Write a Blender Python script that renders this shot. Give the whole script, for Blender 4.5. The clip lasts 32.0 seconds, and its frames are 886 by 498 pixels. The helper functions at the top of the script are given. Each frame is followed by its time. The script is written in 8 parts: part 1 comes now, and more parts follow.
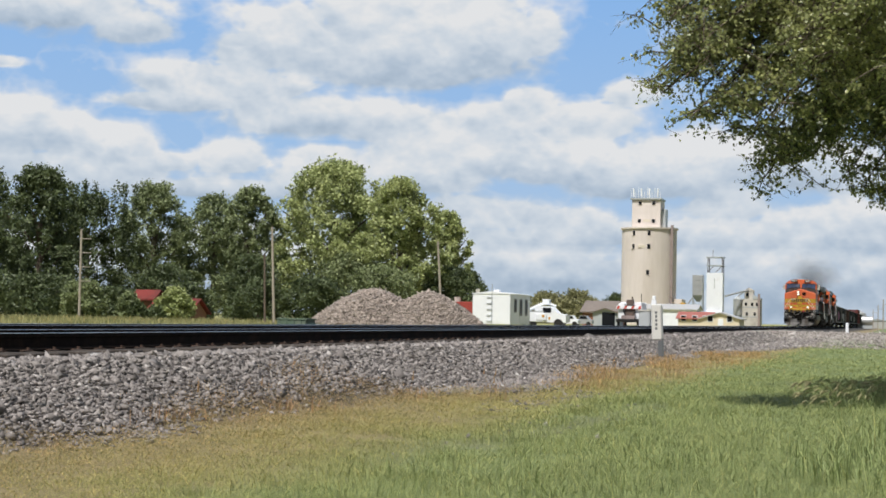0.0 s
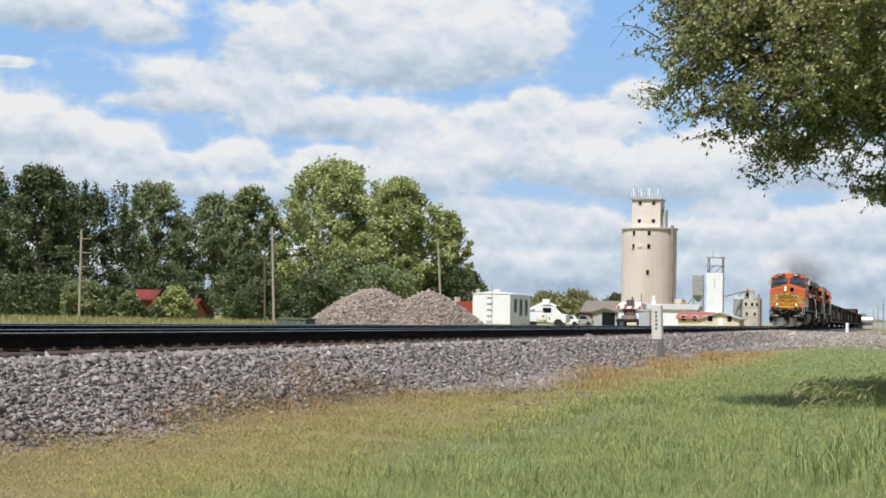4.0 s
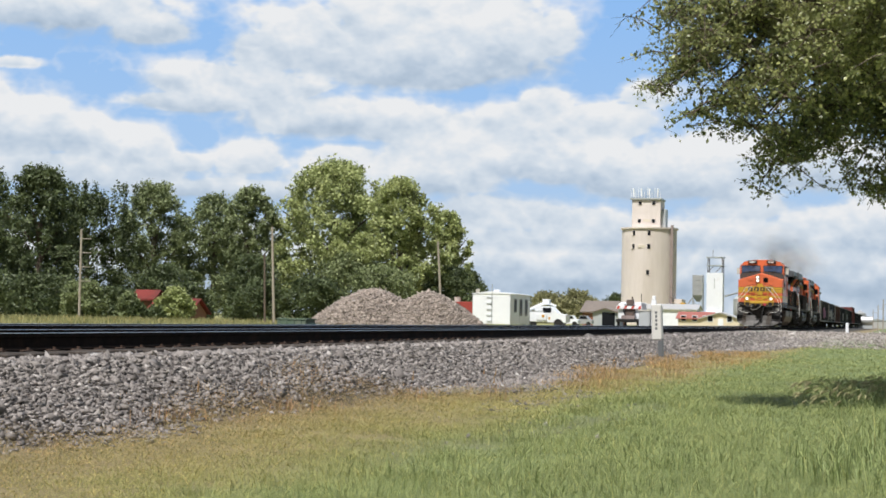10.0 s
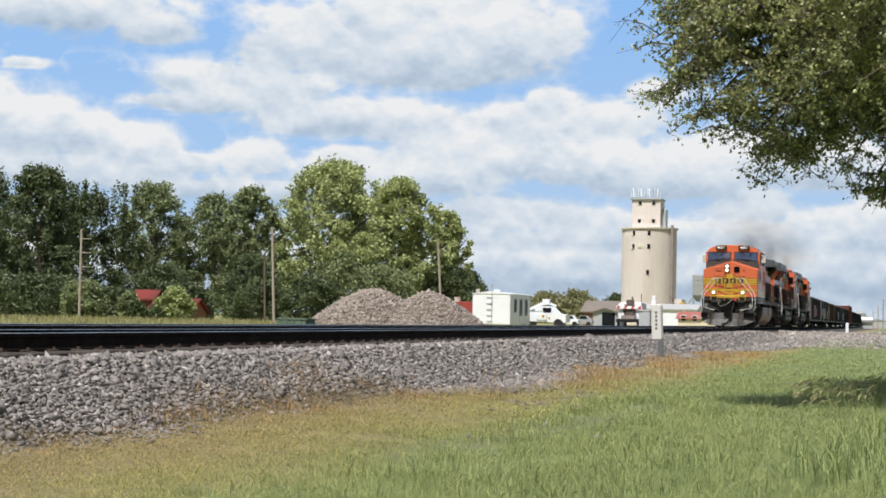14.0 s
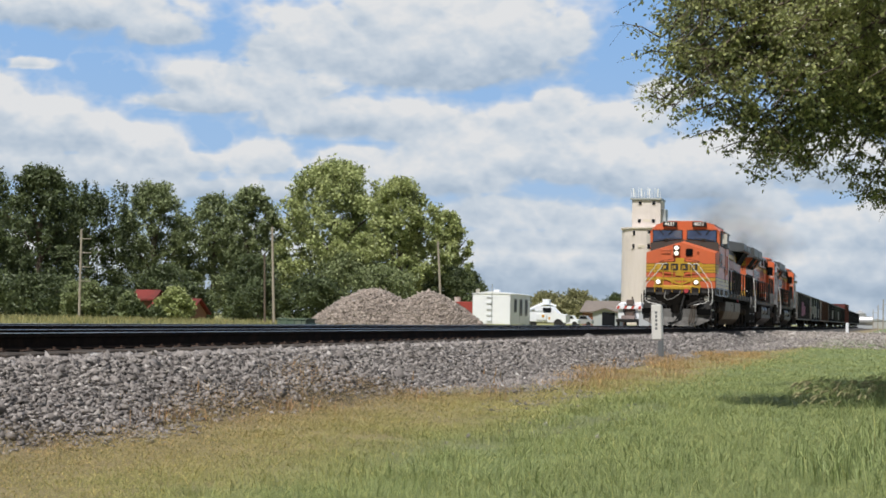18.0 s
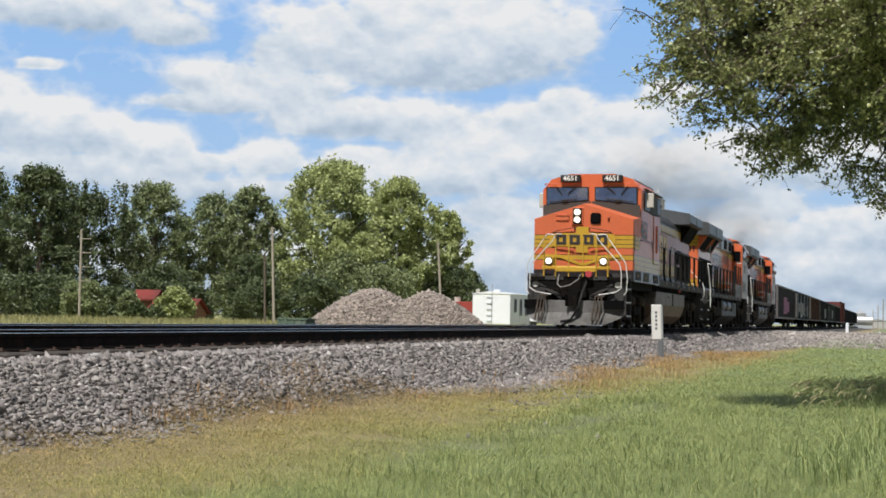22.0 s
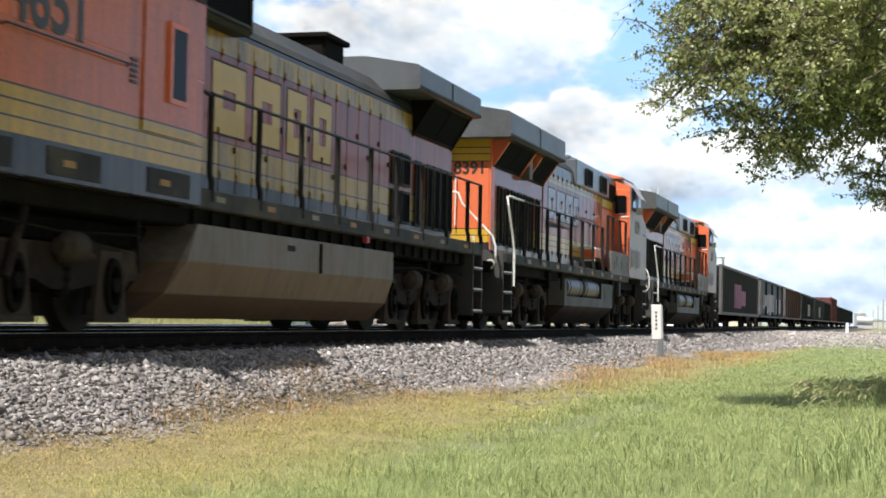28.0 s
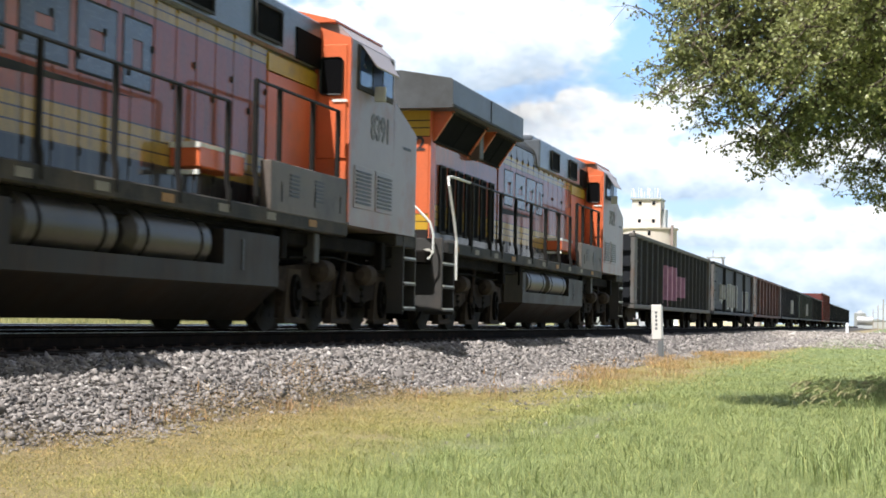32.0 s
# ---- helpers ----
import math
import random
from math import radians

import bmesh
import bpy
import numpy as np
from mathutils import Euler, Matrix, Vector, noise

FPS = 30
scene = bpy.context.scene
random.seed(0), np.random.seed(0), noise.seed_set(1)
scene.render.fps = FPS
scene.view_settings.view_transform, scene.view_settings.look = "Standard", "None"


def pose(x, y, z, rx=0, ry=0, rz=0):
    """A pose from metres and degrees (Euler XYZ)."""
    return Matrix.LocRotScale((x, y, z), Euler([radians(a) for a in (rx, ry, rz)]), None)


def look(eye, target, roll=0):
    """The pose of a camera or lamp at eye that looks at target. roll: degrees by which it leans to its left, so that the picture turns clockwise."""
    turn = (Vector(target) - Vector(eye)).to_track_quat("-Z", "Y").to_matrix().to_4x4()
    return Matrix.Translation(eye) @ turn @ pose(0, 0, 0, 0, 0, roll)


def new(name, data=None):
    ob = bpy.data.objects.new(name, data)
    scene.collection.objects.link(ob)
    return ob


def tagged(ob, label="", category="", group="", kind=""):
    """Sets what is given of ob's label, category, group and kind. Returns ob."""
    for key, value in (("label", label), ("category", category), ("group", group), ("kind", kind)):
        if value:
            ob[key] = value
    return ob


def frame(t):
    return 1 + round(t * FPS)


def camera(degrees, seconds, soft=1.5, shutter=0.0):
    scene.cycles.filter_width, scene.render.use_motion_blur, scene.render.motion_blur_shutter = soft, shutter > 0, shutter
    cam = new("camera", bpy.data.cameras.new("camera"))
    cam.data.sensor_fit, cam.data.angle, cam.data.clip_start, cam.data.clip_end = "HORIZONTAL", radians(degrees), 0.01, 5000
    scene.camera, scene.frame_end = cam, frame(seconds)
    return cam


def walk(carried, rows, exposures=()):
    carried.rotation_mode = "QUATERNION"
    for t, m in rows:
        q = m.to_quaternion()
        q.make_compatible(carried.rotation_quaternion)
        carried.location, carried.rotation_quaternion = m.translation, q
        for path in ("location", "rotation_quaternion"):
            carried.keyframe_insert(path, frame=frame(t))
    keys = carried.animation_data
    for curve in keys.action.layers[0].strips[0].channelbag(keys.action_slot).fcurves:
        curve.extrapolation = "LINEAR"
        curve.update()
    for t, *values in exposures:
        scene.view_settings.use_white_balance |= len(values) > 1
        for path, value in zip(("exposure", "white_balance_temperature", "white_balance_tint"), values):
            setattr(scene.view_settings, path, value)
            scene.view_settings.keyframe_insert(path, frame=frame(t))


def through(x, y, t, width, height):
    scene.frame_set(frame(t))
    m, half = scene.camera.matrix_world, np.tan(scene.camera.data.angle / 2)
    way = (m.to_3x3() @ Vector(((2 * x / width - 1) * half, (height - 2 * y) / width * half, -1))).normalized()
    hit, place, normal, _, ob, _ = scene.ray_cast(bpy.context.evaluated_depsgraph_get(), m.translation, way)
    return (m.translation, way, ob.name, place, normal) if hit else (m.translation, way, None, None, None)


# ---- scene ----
EYE = Vector((0.0, 0.0, 1.25))
cam = camera(30.464, 32.0, soft=1.7, shutter=0.4)
yaw, tilt = radians(15.5235), radians(2.4129)
AIM = EYE + Vector((-math.sin(yaw) * math.cos(tilt), math.cos(yaw) * math.cos(tilt), math.sin(tilt)))
STAND = look(EYE, AIM, 1.138)
EXPOSURES = [(0, -0.1), (2, 0.05), (6, 0.0), (13, 0.05), (17, -0.06), (18.5, -0.14), (19.5, -0.14), (21, -0.05), (24, 0.06), (25, 0.14), (25.6, 0.18), (27.4, 0.56), (28.6, 0.70), (29.5, 0.74), (31, 0.68), (32, 0.64)]
walk(cam, [(0, STAND), (32, STAND)], EXPOSURES)

# ---- light ----
SUN_EL, SUN_DIR = radians(59), Vector((-0.215, -0.977, 0))
world = bpy.data.worlds.new("sky")
scene.world = world
world.use_nodes = True
wn = world.node_tree
sky = wn.nodes.new("ShaderNodeTexSky")
sky.sky_type, sky.sun_disc = "NISHITA", False
sky.sun_elevation, sky.sun_rotation = SUN_EL, math.atan2(SUN_DIR.x, SUN_DIR.y)
sky.air_density, sky.dust_density, sky.ozone_density = 1.0, 0.6, 1.6
# broken cumulus over the whole sky, as in the view
puff = wn.nodes.new("ShaderNodeTexNoise")
puff.inputs["Scale"].default_value, puff.inputs["Detail"].default_value = 3.2, 5
wn.links.new(wn.nodes.new("ShaderNodeTexCoord").outputs["Generated"], puff.inputs["Vector"])
bank = wn.nodes.new("ShaderNodeValToRGB")
bank.color_ramp.elements[0].position, bank.color_ramp.elements[1].position = 0.42, 0.58
wn.links.new(puff.outputs["Fac"], bank.inputs["Fac"])
cover_mix = wn.nodes.new("ShaderNodeMix")
cover_mix.data_type = "RGBA"
cover_mix.inputs[7].default_value = (6.0, 5.9, 5.7, 1)
wn.links.new(bank.outputs["Color"], cover_mix.inputs[0])
wn.links.new(sky.outputs[0], cover_mix.inputs[6])
wn.links.new(cover_mix.outputs[2], wn.nodes["Background"].inputs[0])
wn.nodes["Background"].inputs[1].default_value = 0.05
sun = new("sun", bpy.data.lights.new("sun", "SUN"))
sun.data.energy, sun.data.angle, sun.data.color = 5.0, radians(0.53), (1.0, 0.965, 0.915)
toward = Vector((SUN_DIR.x * math.cos(SUN_EL), SUN_DIR.y * math.cos(SUN_EL), math.sin(SUN_EL)))
sun.matrix_world = look(toward * 60, (0, 0, 0))

# ---- mesh tools ----
class Shape:
    """Collects corners and faces of one mesh."""

    def __init__(self):
        self.v, self.f = [], []

    def add(self, verts, faces):
        n = len(self.v)
        self.v += [tuple(p) for p in verts]
        self.f += [tuple(i + n for i in q) for q in faces]
        return self

    def box(self, x0, x1, y0, y1, z0, z1, c=0.0):
        """A box, with its long edges cut by c."""
        if c <= 0:
            p = [(x, y, z) for x in (x0, x1) for y in (y0, y1) for z in (z0, z1)]
            return self.add(p, [(0, 1, 3, 2), (4, 6, 7, 5), (0, 4, 5, 1), (2, 3, 7, 6), (0, 2, 6, 4), (1, 5, 7, 3)])
        bm = bmesh.new()
        bmesh.ops.create_cube(bm, size=1.0)
        for q in bm.verts:
            q.co = Vector(((x0 + x1) / 2 + q.co.x * (x1 - x0), (y0 + y1) / 2 + q.co.y * (y1 - y0), (z0 + z1) / 2 + q.co.z * (z1 - z0)))
        bmesh.ops.bevel(bm, geom=bm.edges[:], offset=c, segments=1, affect="EDGES")
        bm.verts.index_update()
        self.add([q.co[:] for q in bm.verts], [[q.index for q in g.verts] for g in bm.faces])
        bm.free()
        return self

    def prism(self, outline, axis, a, b):
        """An outline (two coordinates, in the order of the other axes) drawn out along an axis from a to b."""
        n = len(outline)

        def at(p, d):
            return (d, p[0], p[1]) if axis == "x" else (p[0], d, p[1]) if axis == "y" else (p[0], p[1], d)
        v = [at(p, a) for p in outline] + [at(p, b) for p in outline]
        f = [tuple(range(n)), tuple(range(2 * n - 1, n - 1, -1))]
        f += [(i, i + n, (i + 1) % n + n, (i + 1) % n) for i in range(n)]
        return self.add(v, f)

    def ring(self, x0, x1, y0, y1, z0, z1, t):
        """An upright hollow rectangle of bar width t, in the y-z plane."""
        o, q = [(y0, z0), (y1, z0), (y1, z1), (y0, z1)], [(y0 + t, z0 + t), (y1 - t, z0 + t), (y1 - t, z1 - t), (y0 + t, z1 - t)]
        v = [(x, *p) for x in (x0, x1) for p in o + q]
        f = []
        for i in range(4):
            j = (i + 1) % 4
            f += [(i, j, j + 4, i + 4), (i + 8, i + 12, j + 12, j + 8), (i, i + 8, j + 8, j), (i + 4, j + 4, j + 12, i + 12)]
        return self.add(v, f)

    def loft(self, rings, close=True):
        """Rings of equal count joined in turn, with end caps."""
        n, v, f = len(rings[0]), [p for r in rings for p in r], []
        for k in range(len(rings) - 1):
            for i in range(n if close else n - 1):
                j = (i + 1) % n
                f.append((k * n + i, k * n + j, (k + 1) * n + j, (k + 1) * n + i))
        if close:
            f += [tuple(range(n - 1, -1, -1)), tuple(range((len(rings) - 1) * n, len(rings) * n))]
        return self.add(v, f)

    def rod(self, a, b, r, n=8, r2=None):
        """A round bar from a to b."""
        a, b = Vector(a), Vector(b)
        q = (b - a).to_track_quat("Z", "Y")
        rings = []
        for p, rr in ((a, r), (b, r if r2 is None else r2)):
            rings.append([tuple(p + q @ Vector((rr * math.cos(t), rr * math.sin(t), 0))) for t in (2 * math.pi * i / n for i in range(n))])
        return self.loft(rings)

    def tube(self, pts, r, n=6):
        """A bent round bar through points, with mitred corners."""
        pts = [Vector(p) for p in pts]
        rings = []
        ref = Vector((0.31, 0.17, 0.93))
        for i, p in enumerate(pts):
            d = (pts[min(i + 1, len(pts) - 1)] - pts[max(i - 1, 0)]).normalized()
            u = d.cross(ref).normalized()
            w = d.cross(u)
            rings.append([tuple(p + r * (math.cos(t) * u + math.sin(t) * w)) for t in (2 * math.pi * k / n for k in range(n))])
        return self.loft(rings)

    def disc(self, c, r, axis, depth, n=16):
        d = Vector({"x": (1, 0, 0), "y": (0, 1, 0), "z": (0, 0, 1)}[axis]) * depth / 2
        return self.rod(Vector(c) - d, Vector(c) + d, r, n)

    def mesh(self, name, material):
        m = bpy.data.meshes.new(name)
        m.from_pydata(self.v, [], self.f)
        m.materials.append(material)
        bm = bmesh.new()
        bm.from_mesh(m)
        bmesh.ops.recalc_face_normals(bm, faces=bm.faces)
        bm.to_mesh(m)
        bm.free()
        return m


def smooth(m, angle=35):
    m.shade_smooth()
    m.set_sharp_from_angle(angle=radians(angle))
    return m


def part(name, shape, material, parent=None, label="", soft=False):
    m = shape.mesh(name, material)
    if soft:
        smooth(m)
    ob = new(name, m)
    ob.parent = parent
    return tagged(ob, label=label)


def thing(name, m, label, category, group="", kind=""):
    ob = new(name)
    ob.empty_display_size = 0.2
    ob.matrix_basis = m
    return tagged(ob, label, category, group, kind)


def bulk(name, verts, tris, material, parent=None, label="", kind="stuff", category=""):
    """One mesh from number arrays: corners (n, 3), triangles (m, 3)."""
    m = bpy.data.meshes.new(name)
    m.vertices.add(len(verts))
    m.vertices.foreach_set("co", np.asarray(verts, np.float32).ravel())
    m.loops.add(tris.size)
    m.loops.foreach_set("vertex_index", np.asarray(tris, np.int32).ravel())
    m.polygons.add(len(tris))
    m.polygons.foreach_set("loop_start", np.arange(0, tris.size, 3, dtype=np.int32))
    m.update(calc_edges=True)
    m.materials.append(material)
    ob = new(name, m)
    ob.parent = parent
    return tagged(ob, label=label, kind=kind, category=category)


def writing(name, text, size, m, material, parent, stretch=1.0):
    """Flat raised characters with the built-in font; they read along local x, up local y."""
    c = bpy.data.curves.new(name, "FONT")
    c.body, c.size, c.extrude, c.align_x, c.align_y = text, size, 0.004, "CENTER", "CENTER"
    c.offset = size * 0.022
    tmp = bpy.data.objects.new(name, c)
    scene.collection.objects.link(tmp)
    bpy.context.view_layer.update()
    data = bpy.data.meshes.new_from_object(tmp.evaluated_get(bpy.context.evaluated_depsgraph_get()))
    bpy.data.objects.remove(tmp)
    data.transform(m @ Matrix.Diagonal((stretch, 1, 1, 1)))
    data.materials.clear()
    data.materials.append(material)
    ob = new(name, data)
    ob.parent = parent
    return ob


# ---- materials ----
class Nodes:
    def __init__(self, name):
        self.m = bpy.data.materials.new(name)
        self.m.use_nodes = True
        self.t = self.m.node_tree
        self.b = self.t.nodes["Principled BSDF"]

    def n(self, kind, **values):
        node = self.t.nodes.new("ShaderNode" + kind)
        for k, v in values.items():
            if k == "op":
                node.operation = v
            elif k == "kind":
                node.noise_type = v
            else:
                node.inputs[k.replace("_", " ")].default_value = v
        return node

    def link(self, a, b):
        self.t.links.new(a, b)

    def where(self, source="Object"):
        return self.t.nodes.new("ShaderNodeTexCoord").outputs[source]

    def noise(self, scale, detail=4, rough=0.6, source="Object", stretch=None):
        node = self.n("TexNoise", Scale=scale, Detail=detail, Roughness=rough)
        out = self.where(source) if source != "World" else self.t.nodes.new("ShaderNodeNewGeometry").outputs["Position"]
        if stretch:
            mp = self.t.nodes.new("ShaderNodeMapping")
            mp.inputs["Scale"].default_value = stretch
            self.link(out, mp.inputs["Vector"])
            out = mp.outputs["Vector"]
        self.link(out, node.inputs["Vector"])
        return node.outputs["Fac"]

    def ramp(self, fac, stops, constant=False):
        node = self.t.nodes.new("ShaderNodeValToRGB")
        e = node.color_ramp.elements
        node.color_ramp.interpolation = "CONSTANT" if constant else "LINEAR"
        while len(e) < len(stops):
            e.new(0.5)
        for i, (p, c) in enumerate(stops):
            e[i].position = p
            e[i].color = (*c, 1) if len(c) == 3 else c
        self.link(fac, node.inputs["Fac"])
        return node.outputs["Color"]

    def mix(self, fac, a, b, mode="MIX"):
        node = self.t.nodes.new("ShaderNodeMix")
        node.data_type, node.blend_type = "RGBA", mode
        for k, v in ((0, fac), (6, a), (7, b)):
            if isinstance(v, bpy.types.NodeSocket):
                self.link(v, node.inputs[k])
            else:
                node.inputs[k].default_value = v if k == 0 else (*v, 1)
        return node.outputs[2]

    def math(self, op, a, b=0.0):
        node = self.n("Math", op=op)
        for k, v in ((0, a), (1, b)):
            if isinstance(v, bpy.types.NodeSocket):
                self.link(v, node.inputs[k])
            else:
                node.inputs[k].default_value = v
        return node.outputs[0]

    def done(self, color=None, rough=None, metal=0.0, bump=None, strength=0.3, depth=0.02):
        for k, v in (("Base Color", color), ("Roughness", rough)):
            if isinstance(v, bpy.types.NodeSocket):
                self.link(v, self.b.inputs[k])
            elif v is not None:
                self.b.inputs[k].default_value = (*v, 1) if k == "Base Color" else v
        self.b.inputs["Metallic"].default_value = metal
        if bump is not None:
            bp = self.n("Bump", Strength=strength, Distance=depth)
            self.link(bump, bp.inputs["Height"])
            self.link(bp.outputs["Normal"], self.b.inputs["Normal"])
        return self.m


def scaled(c, k):
    return tuple(min(1, v * k) for v in c)


def surface(name, color, rough=0.6, metal=0.0, vary=0.25, scale=3.0, fine=40.0, bump=0.25, depth=0.01, dirt=None, dirt_amount=0.5, stretch=None, source="Object", each=0.0, gloss=0.5):
    """Two scales of colour variation, fine relief, and patches of dirt (on cab glass, of painted reflection)."""
    k = Nodes(name)
    big, small = k.noise(scale, 5, 0.65, source, stretch), k.noise(fine, 3, 0.6, source)
    col = k.ramp(big, [(0.25, scaled(color, 1 - vary)), (0.75, scaled(color, 1 + vary))])
    col = k.mix(0.35, col, k.ramp(small, [(0.3, scaled(color, 1 - vary)), (0.7, scaled(color, 1 + vary))]))
    if dirt:
        patch = k.noise(scale * 0.6, 6, 0.7, source, stretch)
        col = k.mix(k.ramp(patch, [(0.62 - dirt_amount * 0.3, (0, 0, 0)), (0.80 - dirt_amount * 0.2, (1, 1, 1))]), col, dirt)
    if each:
        r = k.t.nodes.new("ShaderNodeObjectInfo").outputs["Random"]
        col = k.mix(1.0, col, k.ramp(r, [(0, (1 - each,) * 3), (1, (1 + each,) * 3)]), "MULTIPLY")
    k.b.inputs["Specular IOR Level"].default_value = gloss
    ro = k.ramp(small, [(0.3, (rough * 0.85,) * 3), (0.7, (min(1, rough * 1.15),) * 3)])
    return k.done(col, ro, metal, small, bump, depth)


def glass(name, tint, rough=0.05, gloss=0.8):
    k = Nodes(name)
    k.b.inputs["Transmission Weight"].default_value = 0.0
    k.b.inputs["Specular IOR Level"].default_value = gloss
    return k.done(tint, rough, 0.0)


def glow(name, color, strength):
    k = Nodes(name)
    k.b.inputs["Emission Color"].default_value = (*color, 1)
    k.b.inputs["Emission Strength"].default_value = strength
    return k.done(color, 0.3)


def banded(name, bands, top=5.2, rough=0.5, grime=(0.10, 0.085, 0.07), amount=0.4, fade=0.15, streak=True, dust=0.0, gloss=0.32, painted=0.0, powder=(0.12, 0.09, 0.068), clear=0.0, clear_rough=0.2):
    """Paint in level bands by height above the rail, faded, with streaks of grime."""
    k = Nodes(name)
    sep = k.t.nodes.new("ShaderNodeSeparateXYZ")
    k.link(k.where(), sep.inputs[0])
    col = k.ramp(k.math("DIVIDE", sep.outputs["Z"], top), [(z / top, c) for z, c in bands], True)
    chalk = k.noise(1.3, 6, 0.7)
    paint = k.ramp(k.math("DIVIDE", sep.outputs["Z"], top), [(0, (0.22,) * 3), (max(painted, 0.001) / top, (1, 1, 1))], True) if painted else None
    worn = k.ramp(chalk, [(0.35, (0, 0, 0)), (0.8, (fade * 2,) * 3)])
    col = k.mix(k.math("MULTIPLY", worn, paint) if painted else worn, col, (0.30, 0.16, 0.11))
    if dust:
        film = k.noise(0.8, 5, 0.7)
        veil = k.ramp(film, [(0.25, (dust * 0.6,) * 3), (0.75, (dust * 1.35,) * 3)])
        col = k.mix(k.math("MULTIPLY", veil, paint) if painted else veil, col, powder)
    run = k.noise(2.2, 6, 0.75, stretch=(1, 2.4, 0.28) if streak else None)
    col = k.mix(k.ramp(run, [(0.42, (0, 0, 0)), (0.74, (amount,) * 3)]), col, grime)
    speck = k.noise(22, 5, 0.75)
    col = k.mix(0.8 if dust else 0.3, col, k.ramp(speck, [(0.30, (0.72, 0.70, 0.68)), (0.5, (1, 1, 1)), (0.72, (1.16, 1.14, 1.12))]), "MULTIPLY")
    small = k.noise(60, 3)
    k.b.inputs["Specular IOR Level"].default_value = gloss
    k.b.inputs["Coat Weight"].default_value = clear
    k.b.inputs["Coat Roughness"].default_value = clear_rough
    return k.done(col, k.ramp(chalk, [(0.3, (rough * 0.8,) * 3), (0.8, (rough * 1.3,) * 3)]), 0.0, small, 0.05, 0.003)


ORANGE, YELLOW, DARK, BLACK = (0.66, 0.148, 0.058), (0.55, 0.33, 0.03), (0.013, 0.013, 0.015), (0.012, 0.012, 0.012)
FADED = (0.36, 0.062, 0.028)
M_STEEL_DARK = surface("grimy_underframe_steel", (0.009, 0.008, 0.007), 0.85, 0.0, 0.4, 2.5, 30, dirt=(0.020, 0.016, 0.012), dirt_amount=0.4, gloss=0.06)
M_TRUCK = surface("dusty_truck_casting", (0.022, 0.017, 0.014), 0.85, 0.0, 0.5, 2.0, 25, dirt=(0.075, 0.055, 0.042), dirt_amount=0.4, gloss=0.08)
M_JOURNAL = surface("dust_caked_journal_casting", (0.056, 0.044, 0.035), 0.9, 0.0, 0.35, 3, 25, dirt=(0.022, 0.018, 0.016), dirt_amount=0.35, gloss=0.1)
M_RESERVOIR = surface("brown_grey_reservoir_paint", (0.050, 0.043, 0.038), 0.42, 0.0, 0.25, 2, 30, dirt=(0.03, 0.025, 0.022), dirt_amount=0.4, gloss=0.4)
M_WHEEL = surface("rolled_wheel_steel", (0.035, 0.028, 0.023), 0.7, 0.2, 0.3, 3, 30, gloss=0.2)
M_ROOF = surface("grey_roof_paint", (0.040, 0.042, 0.045), 0.7, 0.0, 0.35, 1.2, 40, dirt=(0.075, 0.07, 0.062), gloss=0.14)
M_SILL = surface("dark_sill_paint", (0.026, 0.026, 0.026), 0.7, 0.0, 0.35, 1.5, 40, dirt=(0.085, 0.070, 0.055), dirt_amount=0.55, gloss=0.18)
M_WING = surface("blue_grey_radiator_paint", (0.085, 0.092, 0.102), 0.45, 0.0, 0.3, 1.2, 40, dirt=(0.05, 0.05, 0.05), gloss=0.5)
M_LOWPANEL = surface("dusty_brown_side_panel", (0.135, 0.112, 0.10), 0.6, 0.0, 0.25, 1.5, 30, bump=0.06, dirt=(0.06, 0.05, 0.045), dirt_amount=0.5)
M_GRILLE = surface("black_grille", (0.005, 0.005, 0.005), 0.9, 0.0, 0.3, 3, 40, gloss=0.06)
M_ORANGE = surface("orange_enamel", ORANGE, 0.42, 0.0, 0.12, 1.5, 30, bump=0.05, dirt=(0.42, 0.13, 0.07), dirt_amount=0.35)
M_YELLOW = surface("yellow_enamel", YELLOW, 0.45, 0.0, 0.15, 2, 30, bump=0.05, dirt=(0.35, 0.22, 0.05), dirt_amount=0.3)
M_BLACK = surface("black_paint", BLACK, 0.5, 0.0, 0.2, 3, 30, bump=0.05)
M_WHITE_RAIL = surface("white_handrail_paint", (0.72, 0.72, 0.70), 0.5, 0.0, 0.1, 6, 40, dirt=(0.35, 0.30, 0.25), dirt_amount=0.3)
M_RAIL_PIPE = surface("dark_handrail_pipe", (0.014, 0.013, 0.013), 0.6, 0.0, 0.3, 5, 40, gloss=0.25)
M_PLOW = surface("grey_plow_paint", (0.15, 0.145, 0.14), 0.7, 0.0, 0.25, 2, 30, dirt=(0.05, 0.045, 0.04), dirt_amount=0.6)
M_STEP = surface("grey_step_well", (0.040, 0.039, 0.038), 0.65, 0.0, 0.25, 2, 30, dirt=(0.06, 0.05, 0.045), dirt_amount=0.5)
M_HOSE = surface("black_rubber_hose", (0.012, 0.012, 0.012), 0.6, 0.0, 0.2, 8, 40, gloss=0.2)
M_HOSE_GREY = surface("grey_hose", (0.20, 0.19, 0.175), 0.55, 0.0, 0.2, 8, 40)
M_RED = surface("red_fitting", (0.45, 0.05, 0.06), 0.5, 0.0, 0.2, 8, 40)
# The dirt patches here are pale sky reflections put into the glass colour.
M_PANE = surface("cab_glass_painted_reflection", (0.052, 0.085, 0.175), 0.07, 0.0, 0.55, 1.1, 2.5, bump=0.0, dirt=(0.20, 0.22, 0.25), dirt_amount=0.25, gloss=0.8)
M_PANE_DARK = glass("shaded_window_glass", (0.006, 0.006, 0.007), 0.3, 0.06)
